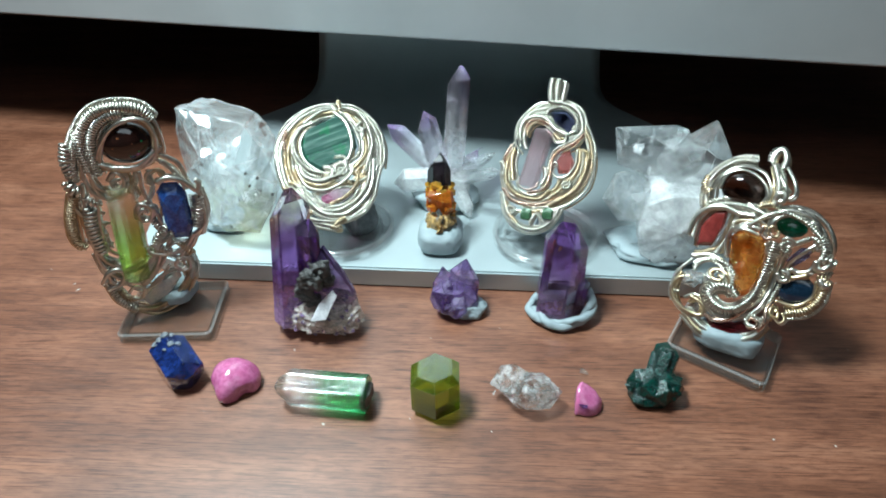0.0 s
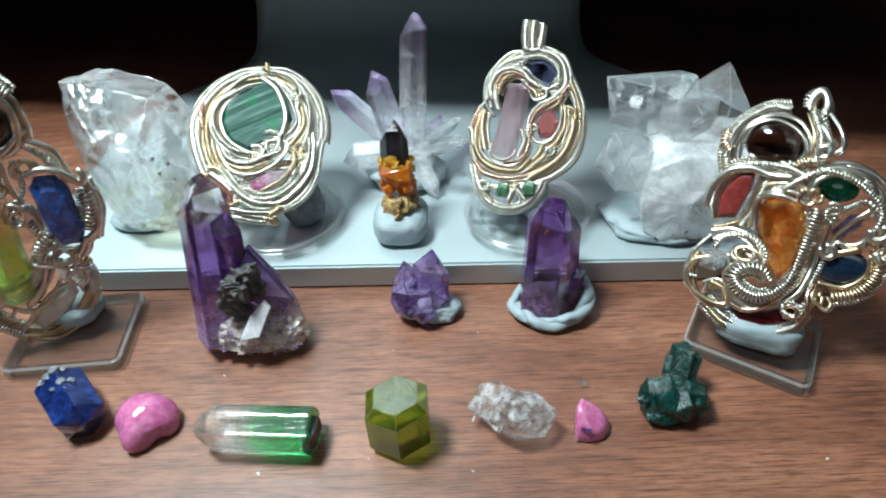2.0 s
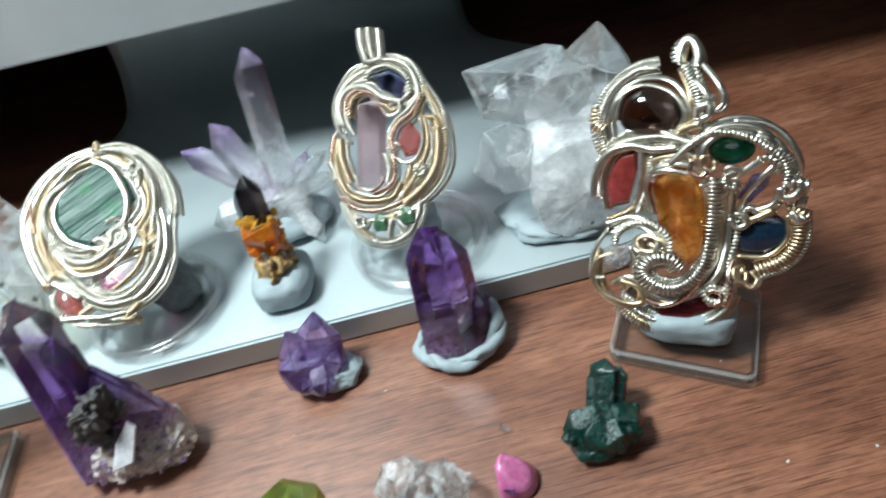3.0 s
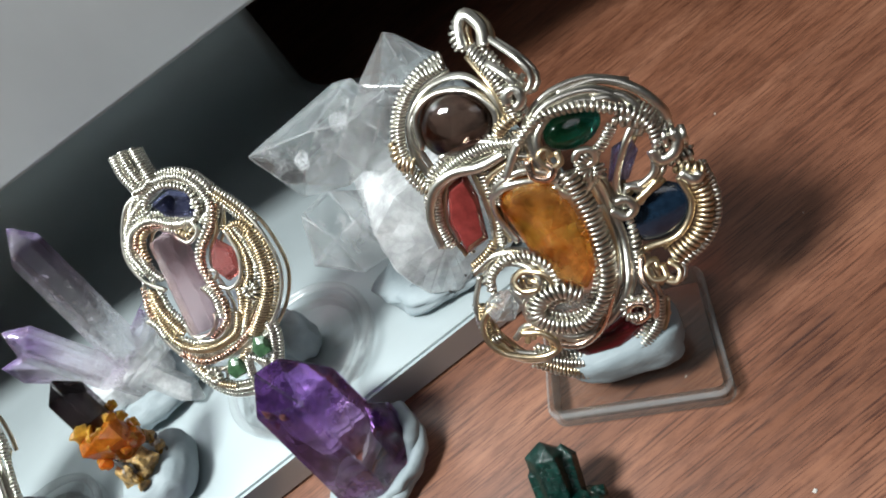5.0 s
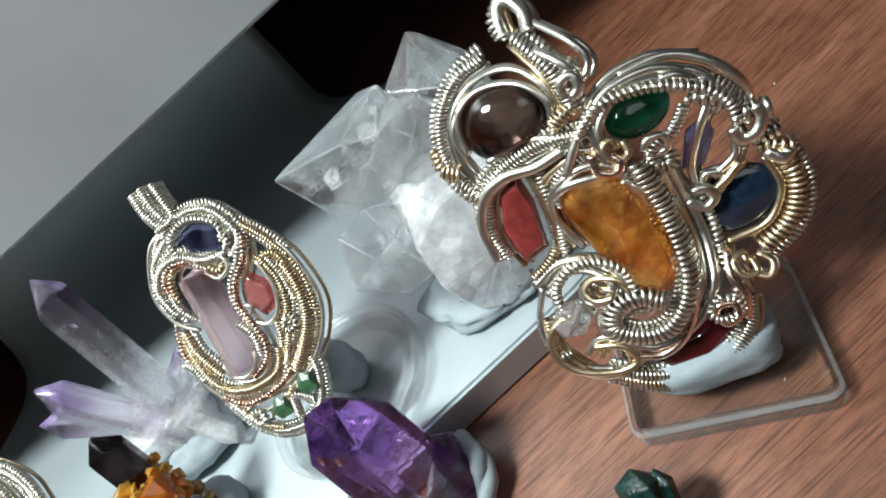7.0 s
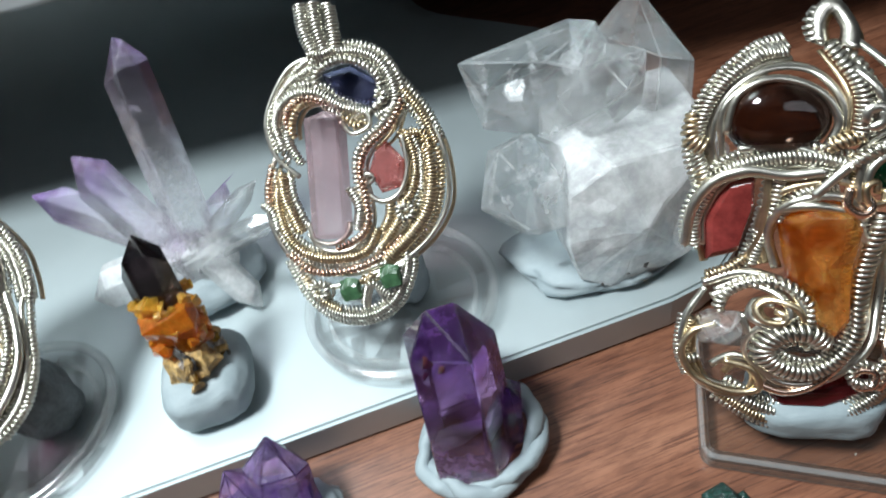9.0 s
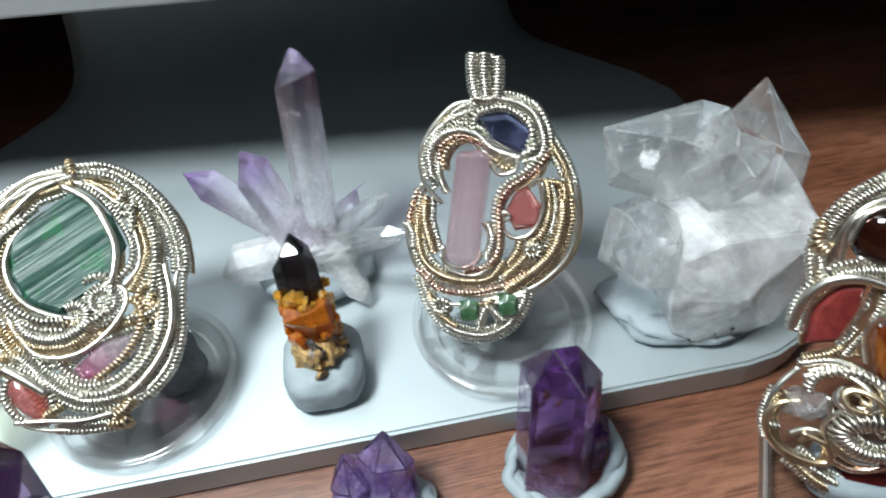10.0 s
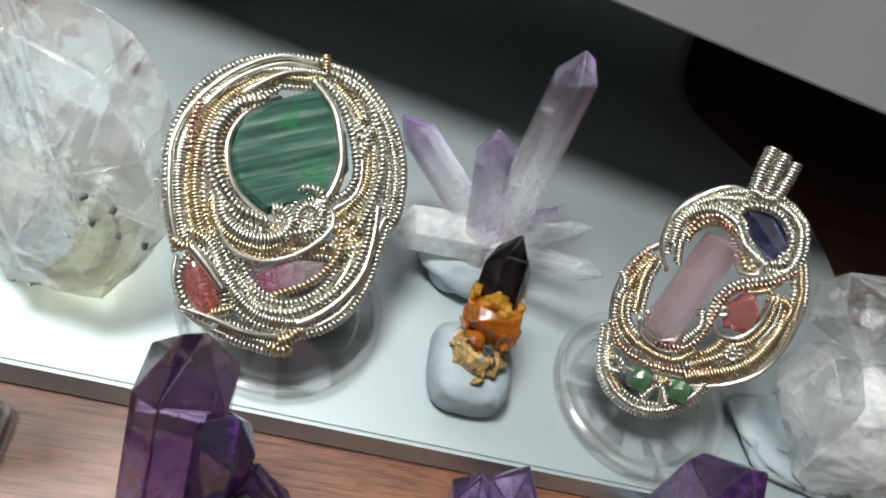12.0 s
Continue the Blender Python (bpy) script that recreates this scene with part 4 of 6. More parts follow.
def capped_amethyst():
    t = thing("capped_amethyst", "tall purple amethyst with a clear tip on a druse foot", "crystal")
    stick(t, "crystal", (-0.0555, -0.0300, 0.0040), (-0.0535, -0.0150, 0.0640), 0.0094, 0.0125, 51, SCEPTRE, "purple prism with a clear tip", off=0.2, taper=0.90)
    stick(t, "crystal", (-0.0470, -0.0290, 0.0080), (-0.0440, -0.0240, 0.0545), 0.0056, 0.0050, 52, AMETHYST, "shorter purple prism", taper=0.95)
    wedge = [(-53, -33, 12), (-29, -31, 11), (-27, -24, 13), (-50, -19, 8), (-46, -33, 29), (-39.5, -27, 42), (-38.5, -25, 43.5), (-33.5, -28, 29), (-46, -22, 32), (-27, -29, 20), (-28, -25, 21)]
    part("wedge", roughen(hull([Vector(p) * MM - Vector((-0.040, -0.027, 0.02)) for p in wedge], 0.0006), 1, 0.0005, 260), AMETHYST_PALE, t, "sloping purple crystal mass", pose(-0.040, -0.027, 0.02))
    for x, y, z, s, k in ((-0.0430, -0.0340, 0.0300, 0.0066, 0), (-0.0395, -0.0325, 0.0350, 0.0054, 1), (-0.0465, -0.0345, 0.0240, 0.0052, 2), (-0.0375, -0.0325, 0.0285, 0.0042, 3), (-0.0440, -0.0345, 0.0200, 0.0040, 4)):
        part("matrix_lump", roughen(chunk((s, s * 0.8, s), 540 + k, 18), 3, 0.0014, 620, k), MATRIX, t, "dark glittering matrix" if k == 0 else "", pose(x, y, z))
    part("bright_face", slab([(-5.0, -6.6), (2.0, -5.6), (7.0, 5.0), (5.0, 7.6), (-0.6, 2.0)], 1.6, 0.2), GLINT_WHITE, t, "flat crystal face, painted white for the lamp it mirrors", pose(-0.0395, -0.0378, 0.0190, 62, 0, 4))
    base = [(19 * math.cos(a) * k, 11.5 * math.sin(a) * k, z + 1.6 * math.sin(3 * a)) for z, k in ((-7.5, 0.72), (-3, 1.0), (2.5, 0.92), (6.5, 0.55)) for a in (2 * math.pi * c / 9 for c in range(9))]
    foot = part("druse_foot", roughen(hull([Vector(p) * MM for p in base], 0.0), 3, 0.0016, 260), DRUSE, t, "pale tan druse foot", pose(-0.0425, -0.0295, 0.0095))
    rnd = random.Random(11)
    front = [v.co for v in foot.data.vertices if v.co.y < -0.002 or v.co.z > 0.003]
    for k in range(210):
        q = foot.matrix_basis @ rnd.choice(front)
        part("druse_point", chunk([rnd.uniform(0.0006, 0.0015)] * 3, 300 + k % 40, 9, bevel=0.0), AMETHYST_PALE if k % 3 == 0 else DRUSE, t, m=Matrix.Translation((q.x, q.y, max(q.z, 0.0016))))
    return t


capped_amethyst()


def amethyst_cluster():
    t = thing("amethyst_cluster", "small purple amethyst cluster with short dark points", "crystal cluster")
    stick(t, "crystal", (0.0178, -0.0150, 0.0040), (0.0200, -0.0058, 0.0235), 0.0074, 0.0085, 61, AMETHYST_PALE, "large purple point", off=0.12, taper=0.98)
    stick(t, "crystal", (0.0115, -0.0155, 0.0040), (0.0092, -0.0088, 0.0205), 0.0066, 0.0075, 62, AMETHYST_PALE, off=0.12, taper=0.98)
    stick(t, "crystal", (0.0130, -0.0150, 0.0080), (0.0055, -0.0205, 0.0125), 0.0062, 0.0030, 63, AMETHYST_PALE, taper=0.98)
    stick(t, "crystal", (0.0180, -0.0140, 0.0070), (0.0252, -0.0130, 0.0130), 0.0058, 0.0040, 64, AMETHYST_PALE)
    stick(t, "crystal", (0.0160, -0.0160, 0.0080), (0.0172, -0.0250, 0.0040), 0.0056, 0.0030, 65, AMETHYST_PALE, "pale lilac point")
    stick(t, "crystal", (0.0140, -0.0150, 0.0080), (0.0098, -0.0235, 0.0060), 0.0052, 0.0022, 67, AMETHYST_PALE)
    part("cluster_core", chunk((0.0090, 0.0070, 0.0066), 69), AMETHYST_PALE, t, m=pose(0.0140, -0.0140, 0.0090))
    return t


amethyst_cluster()


def amethyst_point():
    t = thing("amethyst_point", "deep purple amethyst point set in a ring of putty", "crystal")
    pts = [(-11.0, -3.0, 0), (-4.5, -10.0, 0), (5.0, -10.0, 0), (10.5, -3.0, 0), (7.0, 7.5, 0), (-6.0, 8.0, 0), (-9.5, -3.5, 33.0), (-3.5, -8.8, 31.0), (4.5, -8.8, 32.5), (9.8, -3.0, 34.5), (6.5, 6.5, 37.5), (-5.5, 7.0, 36.5), (-3.0, -0.5, 44.5), (2.5, 2.0, 45.5)]
    part("crystal", hull([Vector((p[0], p[1] * 1.18, p[2])) * MM for p in pts], 0.0003), AMETHYST, t, "deep purple prism", aim((0.0605, -0.0135, 0.0015), (0.0628, -0.0050, 0.0450))[0] @ pose(0, 0, 0, 0, 0, -92))
    stick(t, "crystal", (0.0690, -0.0120, 0.0020), (0.0715, -0.0080, 0.0200), 0.0050, 0.0060, 72, AMETHYST, "paler side prism", taper=0.95)
    # Red garnet chips stand in for a reddish glint inside the prism.
    for k, (x, y, z, w) in enumerate(((0.0575, -0.0125, 0.0395, 0.0020), (0.0596, -0.0140, 0.0375, 0.0012), (0.0566, -0.0122, 0.0350, 0.0012))):
        part("red_glint", chunk((w, 0.0004, 1.8 * w), 730 + k, 10), GARNET, t, "small red chip painting a glint under the face" if k == 0 else "", pose(x, y, z, 10, 8 * k, 20))
    return t


amethyst_point()


def putty_ring():
    """A twisted rope of putty laid round the foot of the amethyst point."""
    rnd = random.Random(3)
    pts = []
    for k in range(15):
        a = 2 * math.pi * k / 14 + 0.6
        pts.append((0.0630 + 0.0132 * math.cos(a), -0.0130 + 0.0110 * math.sin(a), 0.0032 + rnd.uniform(-0.0006, 0.0010) + (0.0045 * max(0, math.cos(a - 0.5)))))
    path = spline(pts, 0.0005)
    bm = bmesh.new()
    for strand in (0.0, math.pi):
        line = []
        for i, (q, (d, n, s)) in enumerate(zip(path, frames_along(path))):
            a = 0.11 * i + strand + 0.8 * noise.noise(q * 150)
            line.append(q + 0.0010 * (math.cos(a) * n + math.sin(a) * s))
        sweep(line, 0.0019, 12, bm)
    for v in bm.verts:
        q = v.co * 240
        v.co += Vector((noise.noise(q), noise.noise(q + Vector((7, 1, 2))), 0.7 * noise.noise(q + Vector((1, 9, 5))))) * 0.0011
        v.co.z = max(0.0, v.co.z)
    return tagged(part("putty_ring", bm, CLAY, smooth=True), "ring of pale grey putty round the purple amethyst point", "putty", "lumps of putty")


putty_ring()

# ---- the row of loose stones ----
t = thing("sapphire_crystal", "rough dark blue sapphire crystal lying on the desk", "gemstone")
m, length = aim((-0.1040, -0.0540, 0.0085), (-0.0858, -0.0717, 0.0065))
body = part("sapphire_body", roughen(crystal(0.0083, length, 0.0035, 81, both=True, taper=0.95, wild=0.22), 2, 0.0005, 300), SAPPHIRE, t, m=m)
rnd = random.Random(31)
for k in range(70):
    spot = on_skin(body, (-0.1010 + rnd.uniform(-0.005, 0.007), -0.0590 + rnd.uniform(-0.004, 0.006), 0.020))
    part("crust_grain", chunk([rnd.uniform(0.0008, 0.0018), rnd.uniform(0.0008, 0.0018), 0.0008], 900 + k, 10), SILVER_CRUST, t, "silvery grey crust on the sapphire" if k == 0 else "", Matrix.Translation(spot))

t = thing("pink_spinel", "rounded bright pink stone with a notch in its rim", "gemstone")
bm = bmesh.new()
bmesh.ops.create_uvsphere(bm, u_segments=40, v_segments=24, radius=1.0)
for v in bm.verts:
    q = v.co.copy()
    a = math.atan2(q.y, q.x)
    notch = max(0.0, 1 - abs(a + 0.85) / 0.42) * (0.4 if q.z < 0.35 else 0.0)
    lobe = 1 + 0.42 * max(0.0, 1 - abs(a + 1.62) / 0.55) - 0.45 * notch + 0.06 * noise.noise(q * 2.5)
    v.co = Vector((q.x * 0.0102 * lobe, q.y * 0.0085 * lobe, max(-0.35, q.z) * 0.0088 * (1 - 0.35 * notch) + 0.0030))
part("spinel_body", bm, SPINEL, t, m=pose(-0.0702, -0.0662, 0.0, 0, 0, -4), smooth=True)

t = thing("tourmaline_crystal", "clear to green striped tourmaline crystal lying on the desk", "gemstone")
rnd = random.Random(12)
outline = []
for c in range(16):
    a = 2 * math.pi * (c + (0.62 if c % 2 else 0.0)) / 16 + 0.1
    outline.append((a, 7.9 * rnd.uniform(0.93, 1.03) - (0.5 if c % 3 == 1 else 0.0)))
bm = bmesh.new()
ends = []
for x, k, low in ((-17.8, 0.56, 0.4), (-13.6, 0.97, 0.1), (17.6, 1.0, 0.0)):
    ends.append([bm.verts.new(Vector((x - 2.0 * low * math.sin(2 * a), -r * k * math.sin(a), max(-7.3, r * k * math.cos(a)))) * MM) for a, r in outline])
for u, v in zip(ends, ends[1:]):
    for c in range(16):
        bm.faces.new((u[c], u[(c + 1) % 16], v[(c + 1) % 16], v[c]))
bm.faces.new(ends[0][::-1])
bm.faces.new(ends[-1])
bmesh.ops.recalc_face_normals(bm, faces=bm.faces)
bmesh.ops.bevel(bm, geom=list(bm.edges), offset=0.00018, segments=1, affect="EDGES")
part("tourmaline_body", bm, TOURM, t, "", pose(-0.0315, -0.0720, 0.0074, 0, 0, -1.5))
veils(t, (-0.0460, -0.0720, 0.0080), (-0.0330, -0.0720, 0.0070), 0.0030, 6, 0.0030, 12)
part("dark_end", roughen(chunk((0.0026, 0.0060, 0.0058), 84, 20), 1, 0.0008, 500), MATRIX, t, "black broken end", pose(-0.0142, -0.0730, 0.0066))

t = thing("peridot_crystal", "olive green peridot crystal standing on the desk", "gemstone")
pts = []
for c in range(6):
    a = 2 * math.pi * c / 6 + 0.42
    x, y = 10.7 * math.cos(a), 10.2 * math.sin(a)
    pts += [Vector((x * k, y * k, z)) * MM for z, k in ((0.0, 0.80), (3.0, 1.0), (17.4 + 0.02 * y + 0.06 * x, 1.0), (21.0 + 0.02 * y + 0.06 * x, 0.70))]
part("peridot_body", hull(pts, 0.00008), PERIDOT, t, m=pose(0.0122, -0.0692, 0.0, 0, 0, 12))

t = thing("herkimer_pair", "pair of clear double-ended quartz crystals with dark specks", "gemstone")
stick(t, "crystal", (0.0378, -0.0687, 0.0085), (0.0608, -0.0647, 0.0070), 0.0078, 0.0075, 91, HERKIMER, both=True)
stick(t, "crystal", (0.0328, -0.0627, 0.0060), (0.0488, -0.0592, 0.0090), 0.0062, 0.0055, 92, HERKIMER, both=True)
veils(t, (0.0408, -0.0677, 0.0080), (0.0578, -0.0652, 0.0072), 0.0038, 26, 0.0036, 8)
veils(t, (0.0358, -0.0622, 0.0065), (0.0458, -0.0602, 0.0080), 0.0030, 16, 0.0030, 9)
rnd = random.Random(6)
for k in range(26):
    part("black_speck", chunk([0.0002 + 0.0006 * rnd.random()] * 3, 400 + k, 9), MATRIX, t, "dark inclusion" if k == 0 else "", pose(0.0488 + rnd.uniform(-0.006, 0.007), -0.0672 + rnd.uniform(-0.003, 0.003), 0.0080 + rnd.uniform(-0.003, 0.003)))

t = thing("pink_chip", "small bright pink stone chip on the desk", "gemstone")
pts = [(-5.2, -5.2, 0), (1, -5.4, 0), (5.0, -3.4, 0), (5.8, 0, 0), (4.0, 3.5, 0), (-1.0, 5.2, 0), (-4.8, 3, 0), (-4.9, -4.4, 3.8), (1, -4.4, 3.4), (4.2, -2.4, 2.8), (4.6, 0.5, 3.0), (-3.0, 3.5, 6.6), (-4.4, 0, 6.6), (1.5, 2.0, 5.2)]
part("chip_body", roughen(hull([Vector(p) * MM for p in pts], 0.0006), 2, 0.0003, 400), SPINEL, t, m=pose(0.0714, -0.0645, 0.0) @ Matrix.Diagonal((1.06, 1.2, 1.45, 1)), smooth=True)
part("dark_spot", roughen(chunk((0.0018, 0.0009, 0.0020), 961, 14), 1, 0.0004, 900), VIOLET, t, "dark violet spot", pose(0.0692, -0.0700, 0.0056))
tagged(part("glass_crumb", roughen(chunk((0.0022, 0.0018, 0.0012), 95, 14), 1, 0.0004, 900), QUARTZ, m=pose(0.0712, -0.0485, 0.0009)), "tiny clear grey crumb beside the pink chip", "crumb")

t = thing("dioptase_cluster", "deep green dioptase cluster with an upright point", "gemstone", pose(-0.0006, -0.0013, 0))
stick(t, "crystal", (0.0990, -0.0530, 0.0040), (0.1035, -0.0425, 0.0165), 0.0044, 0.0026, 101, DIOPTASE, "upright green point", taper=0.95)
stick(t, "crystal", (0.0965, -0.0520, 0.0040), (0.1000, -0.0432, 0.0135), 0.0030, 0.0020, 102, DIOPTASE, taper=0.95)
stick(t, "crystal", (0.1015, -0.0530, 0.0040), (0.1068, -0.0440, 0.0140), 0.0030, 0.0020, 103, DIOPTASE, taper=0.95)
for k, (b, e, r) in enumerate([((0.0970, -0.0560, 0.006), (0.0845, -0.0555, 0.0055), 0.0045), ((0.0980, -0.0570, 0.006), (0.0900, -0.0640, 0.0045), 0.0046), ((0.1000, -0.0570, 0.006), (0.1020, -0.0665, 0.0040), 0.0046), ((0.1000, -0.0560, 0.006), (0.1110, -0.0590, 0.0050), 0.0044), ((0.0960, -0.0570, 0.007), (0.0930, -0.0600, 0.0110), 0.0036), ((0.1020, -0.0560, 0.007), (0.1060, -0.0600, 0.0100), 0.0034)]):
    stick(t, "crystal", b, tuple(Vector(b).lerp(Vector(e), 0.8)), r * 1.35, r * 0.7, 110 + k, DIOPTASE)
rnd = random.Random(17)
for k in range(12):
    a = rnd.uniform(0, 6.28)
    q = Vector((0.0978 + 0.0085 * math.cos(a) * rnd.random(), -0.0570 + 0.0060 * math.sin(a) * rnd.random(), 0.0060))
    d = Vector((math.cos(a), math.sin(a), rnd.uniform(0.1, 0.9))).normalized()
    stick(t, "crystal", tuple(q), tuple(q + d * rnd.uniform(0.003, 0.0062)), rnd.uniform(0.0012, 0.0024), 0.0014, 600 + k, DIOPTASE)
part("cluster_core", roughen(chunk((0.0120, 0.0090, 0.0062), 119, 22), 1, 0.0006, 400), DIOPTASE, t, m=pose(0.0978, -0.0570, 0.0045))
rnd = random.Random(21)
for k in range(26):
    x, y = rnd.uniform(-0.22, 0.24), rnd.uniform(-0.10, 0.02)
    if k < 4:
        x, y = ((-0.172, -0.012), (-0.168, -0.016), (0.035, -0.081), (-0.030, -0.083))[k]
    tagged(part("dust_grain", chunk((rnd.uniform(0.0002, 0.0006) + (0.0008 if k < 4 else 0), rnd.uniform(0.0002, 0.0006), 0.0002), 500 + k, 9), SPECK, m=pose(x, y, 0.0002, 0, 0, rnd.uniform(0, 180))), "pale grain of dust on the wooden desk", "dust", "dust grains")

# ---- wire-wrapped pendants ----


def pendant(name, label, origin, right, up, gauge):
    r, u = Vector(right).normalized(), Vector(up).normalized()
    n = r.cross(u)
    m = Matrix((r, u, n)).transposed().to_4x4()
    m.translation = origin
    t = thing(name, label, "pendant", m, "wire-wrapped pendants")
    t["gauge"] = gauge
    t["wrapped"] = 6 if gauge < 1.2 else 1
    return t


p1 = pendant("wire_wrapped_pendant", "tall silver wire pendant with dark opal and green tourmaline", (-0.1142, -0.0224, 0.0487), (0.9145, 0.399, -0.0668), (0.0201, 0.1203, 0.9925), 1.5)
part("opal", cabochon(-1.2, 35.5, 10.2, 8.6, 5.0), OPAL_DARK, p1, "dark brown opal cabochon", smooth=True)
for k, (x, y) in enumerate([(1.5, 36.5), (3.2, 33.0), (-3.0, 39.0), (5.0, 37.0), (-5.5, 35.0), (0.0, 31.5)]):
    z = 0.4 + 5.0 * math.sqrt(max(0.0, 1 - ((x + 1.2) / 10.2) ** 2 - ((y - 35.5) / 8.6) ** 2))
    part("opal_fleck", chunk((0.0004 + 0.00015 * (k % 3), 0.0003, 0.0002), 800 + k, 10), PLAY_GREEN if k % 2 else PLAY_RED, p1, "spark of opal fire" if k == 0 else "", pose(x * MM, y * MM, z * MM))
part("tourmaline_bar", crystal(0.0062, 0.0450, 0.0022, 131, sides=7, taper=1.0, wild=0.06), TOURM_BAR, p1, "green and yellow tourmaline bar", aim((-0.0093, -0.0255, 0.0012), (-0.0072, 0.0200, 0.0012))[0])
part("kyanite", roughen(slab([(5.8, 13.5), (8.5, 17.4), (14.5, 17.0), (17.2, 12.0), (17.6, -4.0), (15.0, -9.5), (9.0, -9.3), (6.4, -5.0)], 5.0, 1.0), 1, 0.0003, 500), KYANITE, p1, "blue kyanite stone")
part("white_opal", slab([(-10.2, -37.0), (-6.0, -31.5), (-1.6, -28.2), (7.3, -24.8), (8.3, -28.6), (1.4, -37.8), (-7.7, -42.1)], 3.0, 0.9), OPAL_WHITE, p1, "white opal stone")
coil(p1, SILVER, 1.2, .36, 2.0, [(-16.6, 25.2), (-17.2, 35.4), (-14.6, 43.5), (-9.1, 49.1), (-1.4, 50.6), (6.3, 49), (10.3, 44.1)])
coil(p1, SILVER, 1.1, .36, 2.6, [(-13.8, 24.4), (-13.9, 33), (-12, 41.2), (-6.8, 46.8), (0.1, 48.4)])
coil(p1, SILVER, .9, .32, 1.4, [(-22.7, 22.1), (-21.2, 31.5), (-17.6, 40.3), (-11.9, 47.6)])
wire(p1, SILVER, .6, 3.0, [(-12, 28.6), (-8.9, 37.2), (-2.6, 44.8), (5.6, 45.8), (9.5, 39.9), (8.8, 32.9)])
wire(p1, SILVER, .6, 3.2, [(-12.7, 28.8), (-7.6, 26.8), (1.7, 26.6), (8.3, 31.2), (11.5, 33.7)])
wire(p1, GOLD, .5, 2.4, [(-12.5, 27), (-5, 24.7), (3.5, 25.6), (9.8, 30.6)])
coil(p1, GOLD, .35, .2, 3.2, [(6.5, 44.8), (9.4, 39.3), (9, 32.9)])
wire(p1, SILVER, .55, 1.8, [(6.2, 48.9), (11.1, 43.3), (12.3, 34.9), (11.8, 30.2)])
coil(p1, SILVER, 1.0, .5, 1.6, [(-22, 37.4), (-23.7, 30.7), (-23.2, 24.7)])
coil(p1, SILVER, .8, .6, 2.0, [(-25.3, 22.2), (-24.2, 18.9), (-22, 17.4)])
coil(p1, GOLD, .9, .36, 1.0, [(-24.6, 16.1), (-28.1, 5.2), (-28.7, -3.9), (-26.3, -8.4)])
wire(p1, GOLD, .5, 0.6, [(-24, 17), (-25.4, 4.6), (-26.4, -8.6)])
wire(p1, SILVER, .6, 1.4, [(-20.4, 20.6), (-21.7, 10.8), (-23.2, -1.2), (-21.6, -12.3), (-14.9, -18)])
wire(p1, SILVER, .55, 1.8, [(-17.3, 20.3), (-16.6, 12.8), (-18, 1.4), (-17.9, -9.3), (-12.8, -14.4)])
coil(p1, SILVER, 1.2, .55, 1.6, [(-20.2, 10), (-21, 1.2), (-19.8, -10.6)])
coil(p1, SILVER, .6, .4, 1.8, [(-20.7, 14.6), (-18.2, 12.3), (-15.8, 10.9)])
wire(p1, SILVER, .55, 2.6, [(-10.9, 21.1), (-8.1, 24.4), (-4.9, 22.3), (-5.8, 18), (-8.9, 17.4), (-9.5, 20.5), (-7.2, 21.1)])
wire(p1, GOLD, .5, 2.4, [(-12.5, 18.8), (-9.2, 14.5), (-4.7, 16.5)])
wire(p1, SILVER, .6, 2.2, [(-15.4, 28.8), (-16.3, 20.3), (-12.7, 13.2), (-7, 15.4)])
wire(p1, GOLD, .5, 2.2, [(-2, 22.2), (-1.4, 17.2), (0.4, 13.2)])
wire(p1, GOLD, .5, 2.4, [(4.4, 22), (7.4, 23.6), (9.6, 20.9), (7.4, 18.2), (4.2, 19.1)])
wire(p1, SILVER, .6, 2.2, [(1.1, 23.8), (1.3, 13.1), (4.3, 4), (4.9, -4.1), (0, -10.8)])
wire(p1, SILVER, .6, 2.8, [(2.1, 10.6), (-2, 8.6), (-2.6, 4.3), (0.5, 2.3), (3.6, 5), (2.9, 8.2), (0.6, 7.5), (0.6, 5.4)])
coil(p1, SILVER, .6, .4, 2.2, [(1.7, 2.5), (3.6, -1.8), (5.6, -5.4)])
coil(p1, SILVER, .7, .45, 2.4, [(0.4, -12.2), (2.6, -6.9), (6.9, -3.5)])
wire(p1, SILVER, .65, 2.0, [(10, 30), (16.3, 25.4), (18.9, 16.5), (22, 13.5), (23.4, 16.4)])
wire(p1, SILVER, .5, 1.6, [(8.2, 28.1), (14.2, 22.5), (17, 13.2)])
wire(p1, GOLD, .6, 2.2, [(7, 18.1), (11.7, 20.5), (17.1, 17.9), (21.4, 12.9)])
wire(p1, SILVER, .6, 1.6, [(21, 13.9), (22.8, 4.5), (19.5, -6.8), (13.3, -10.9), (6.7, -9.2), (4.7, -2.8)])
coil(p1, SILVER, .9, .5, 1.8, [(21.4, 10.1), (20.8, 2.2), (18.4, -4.9)])
wire(p1, SILVER, .5, 1.2, [(22.5, 13.6), (23.9, 2.8), (20.1, -9.1)])
wire(p1, GOLD, .45, 1.4, [(8.3, 11.7), (5.6, 2.9), (5.3, -6.5)])
wire(p1, SILVER, .6, 2.4, [(-0.2, -12), (6.7, -15.5), (13.9, -13.9), (17, -9.3)])
coil(p1, SILVER, .6, .45, 2.4, [(0.9, -10), (3.6, -13.3), (6.8, -14.7)])
coil(p1, GOLD, .6, .4, 2.2, [(10.4, -11.1), (13.1, -14.5), (14.6, -17)])
wire(p1, SILVER, .55, 2.6, [(8.6, -17.7), (13, -19.3), (12.2, -24.1), (8.1, -24.3), (7.4, -20.4), (10.2, -20), (10.4, -22.3)])
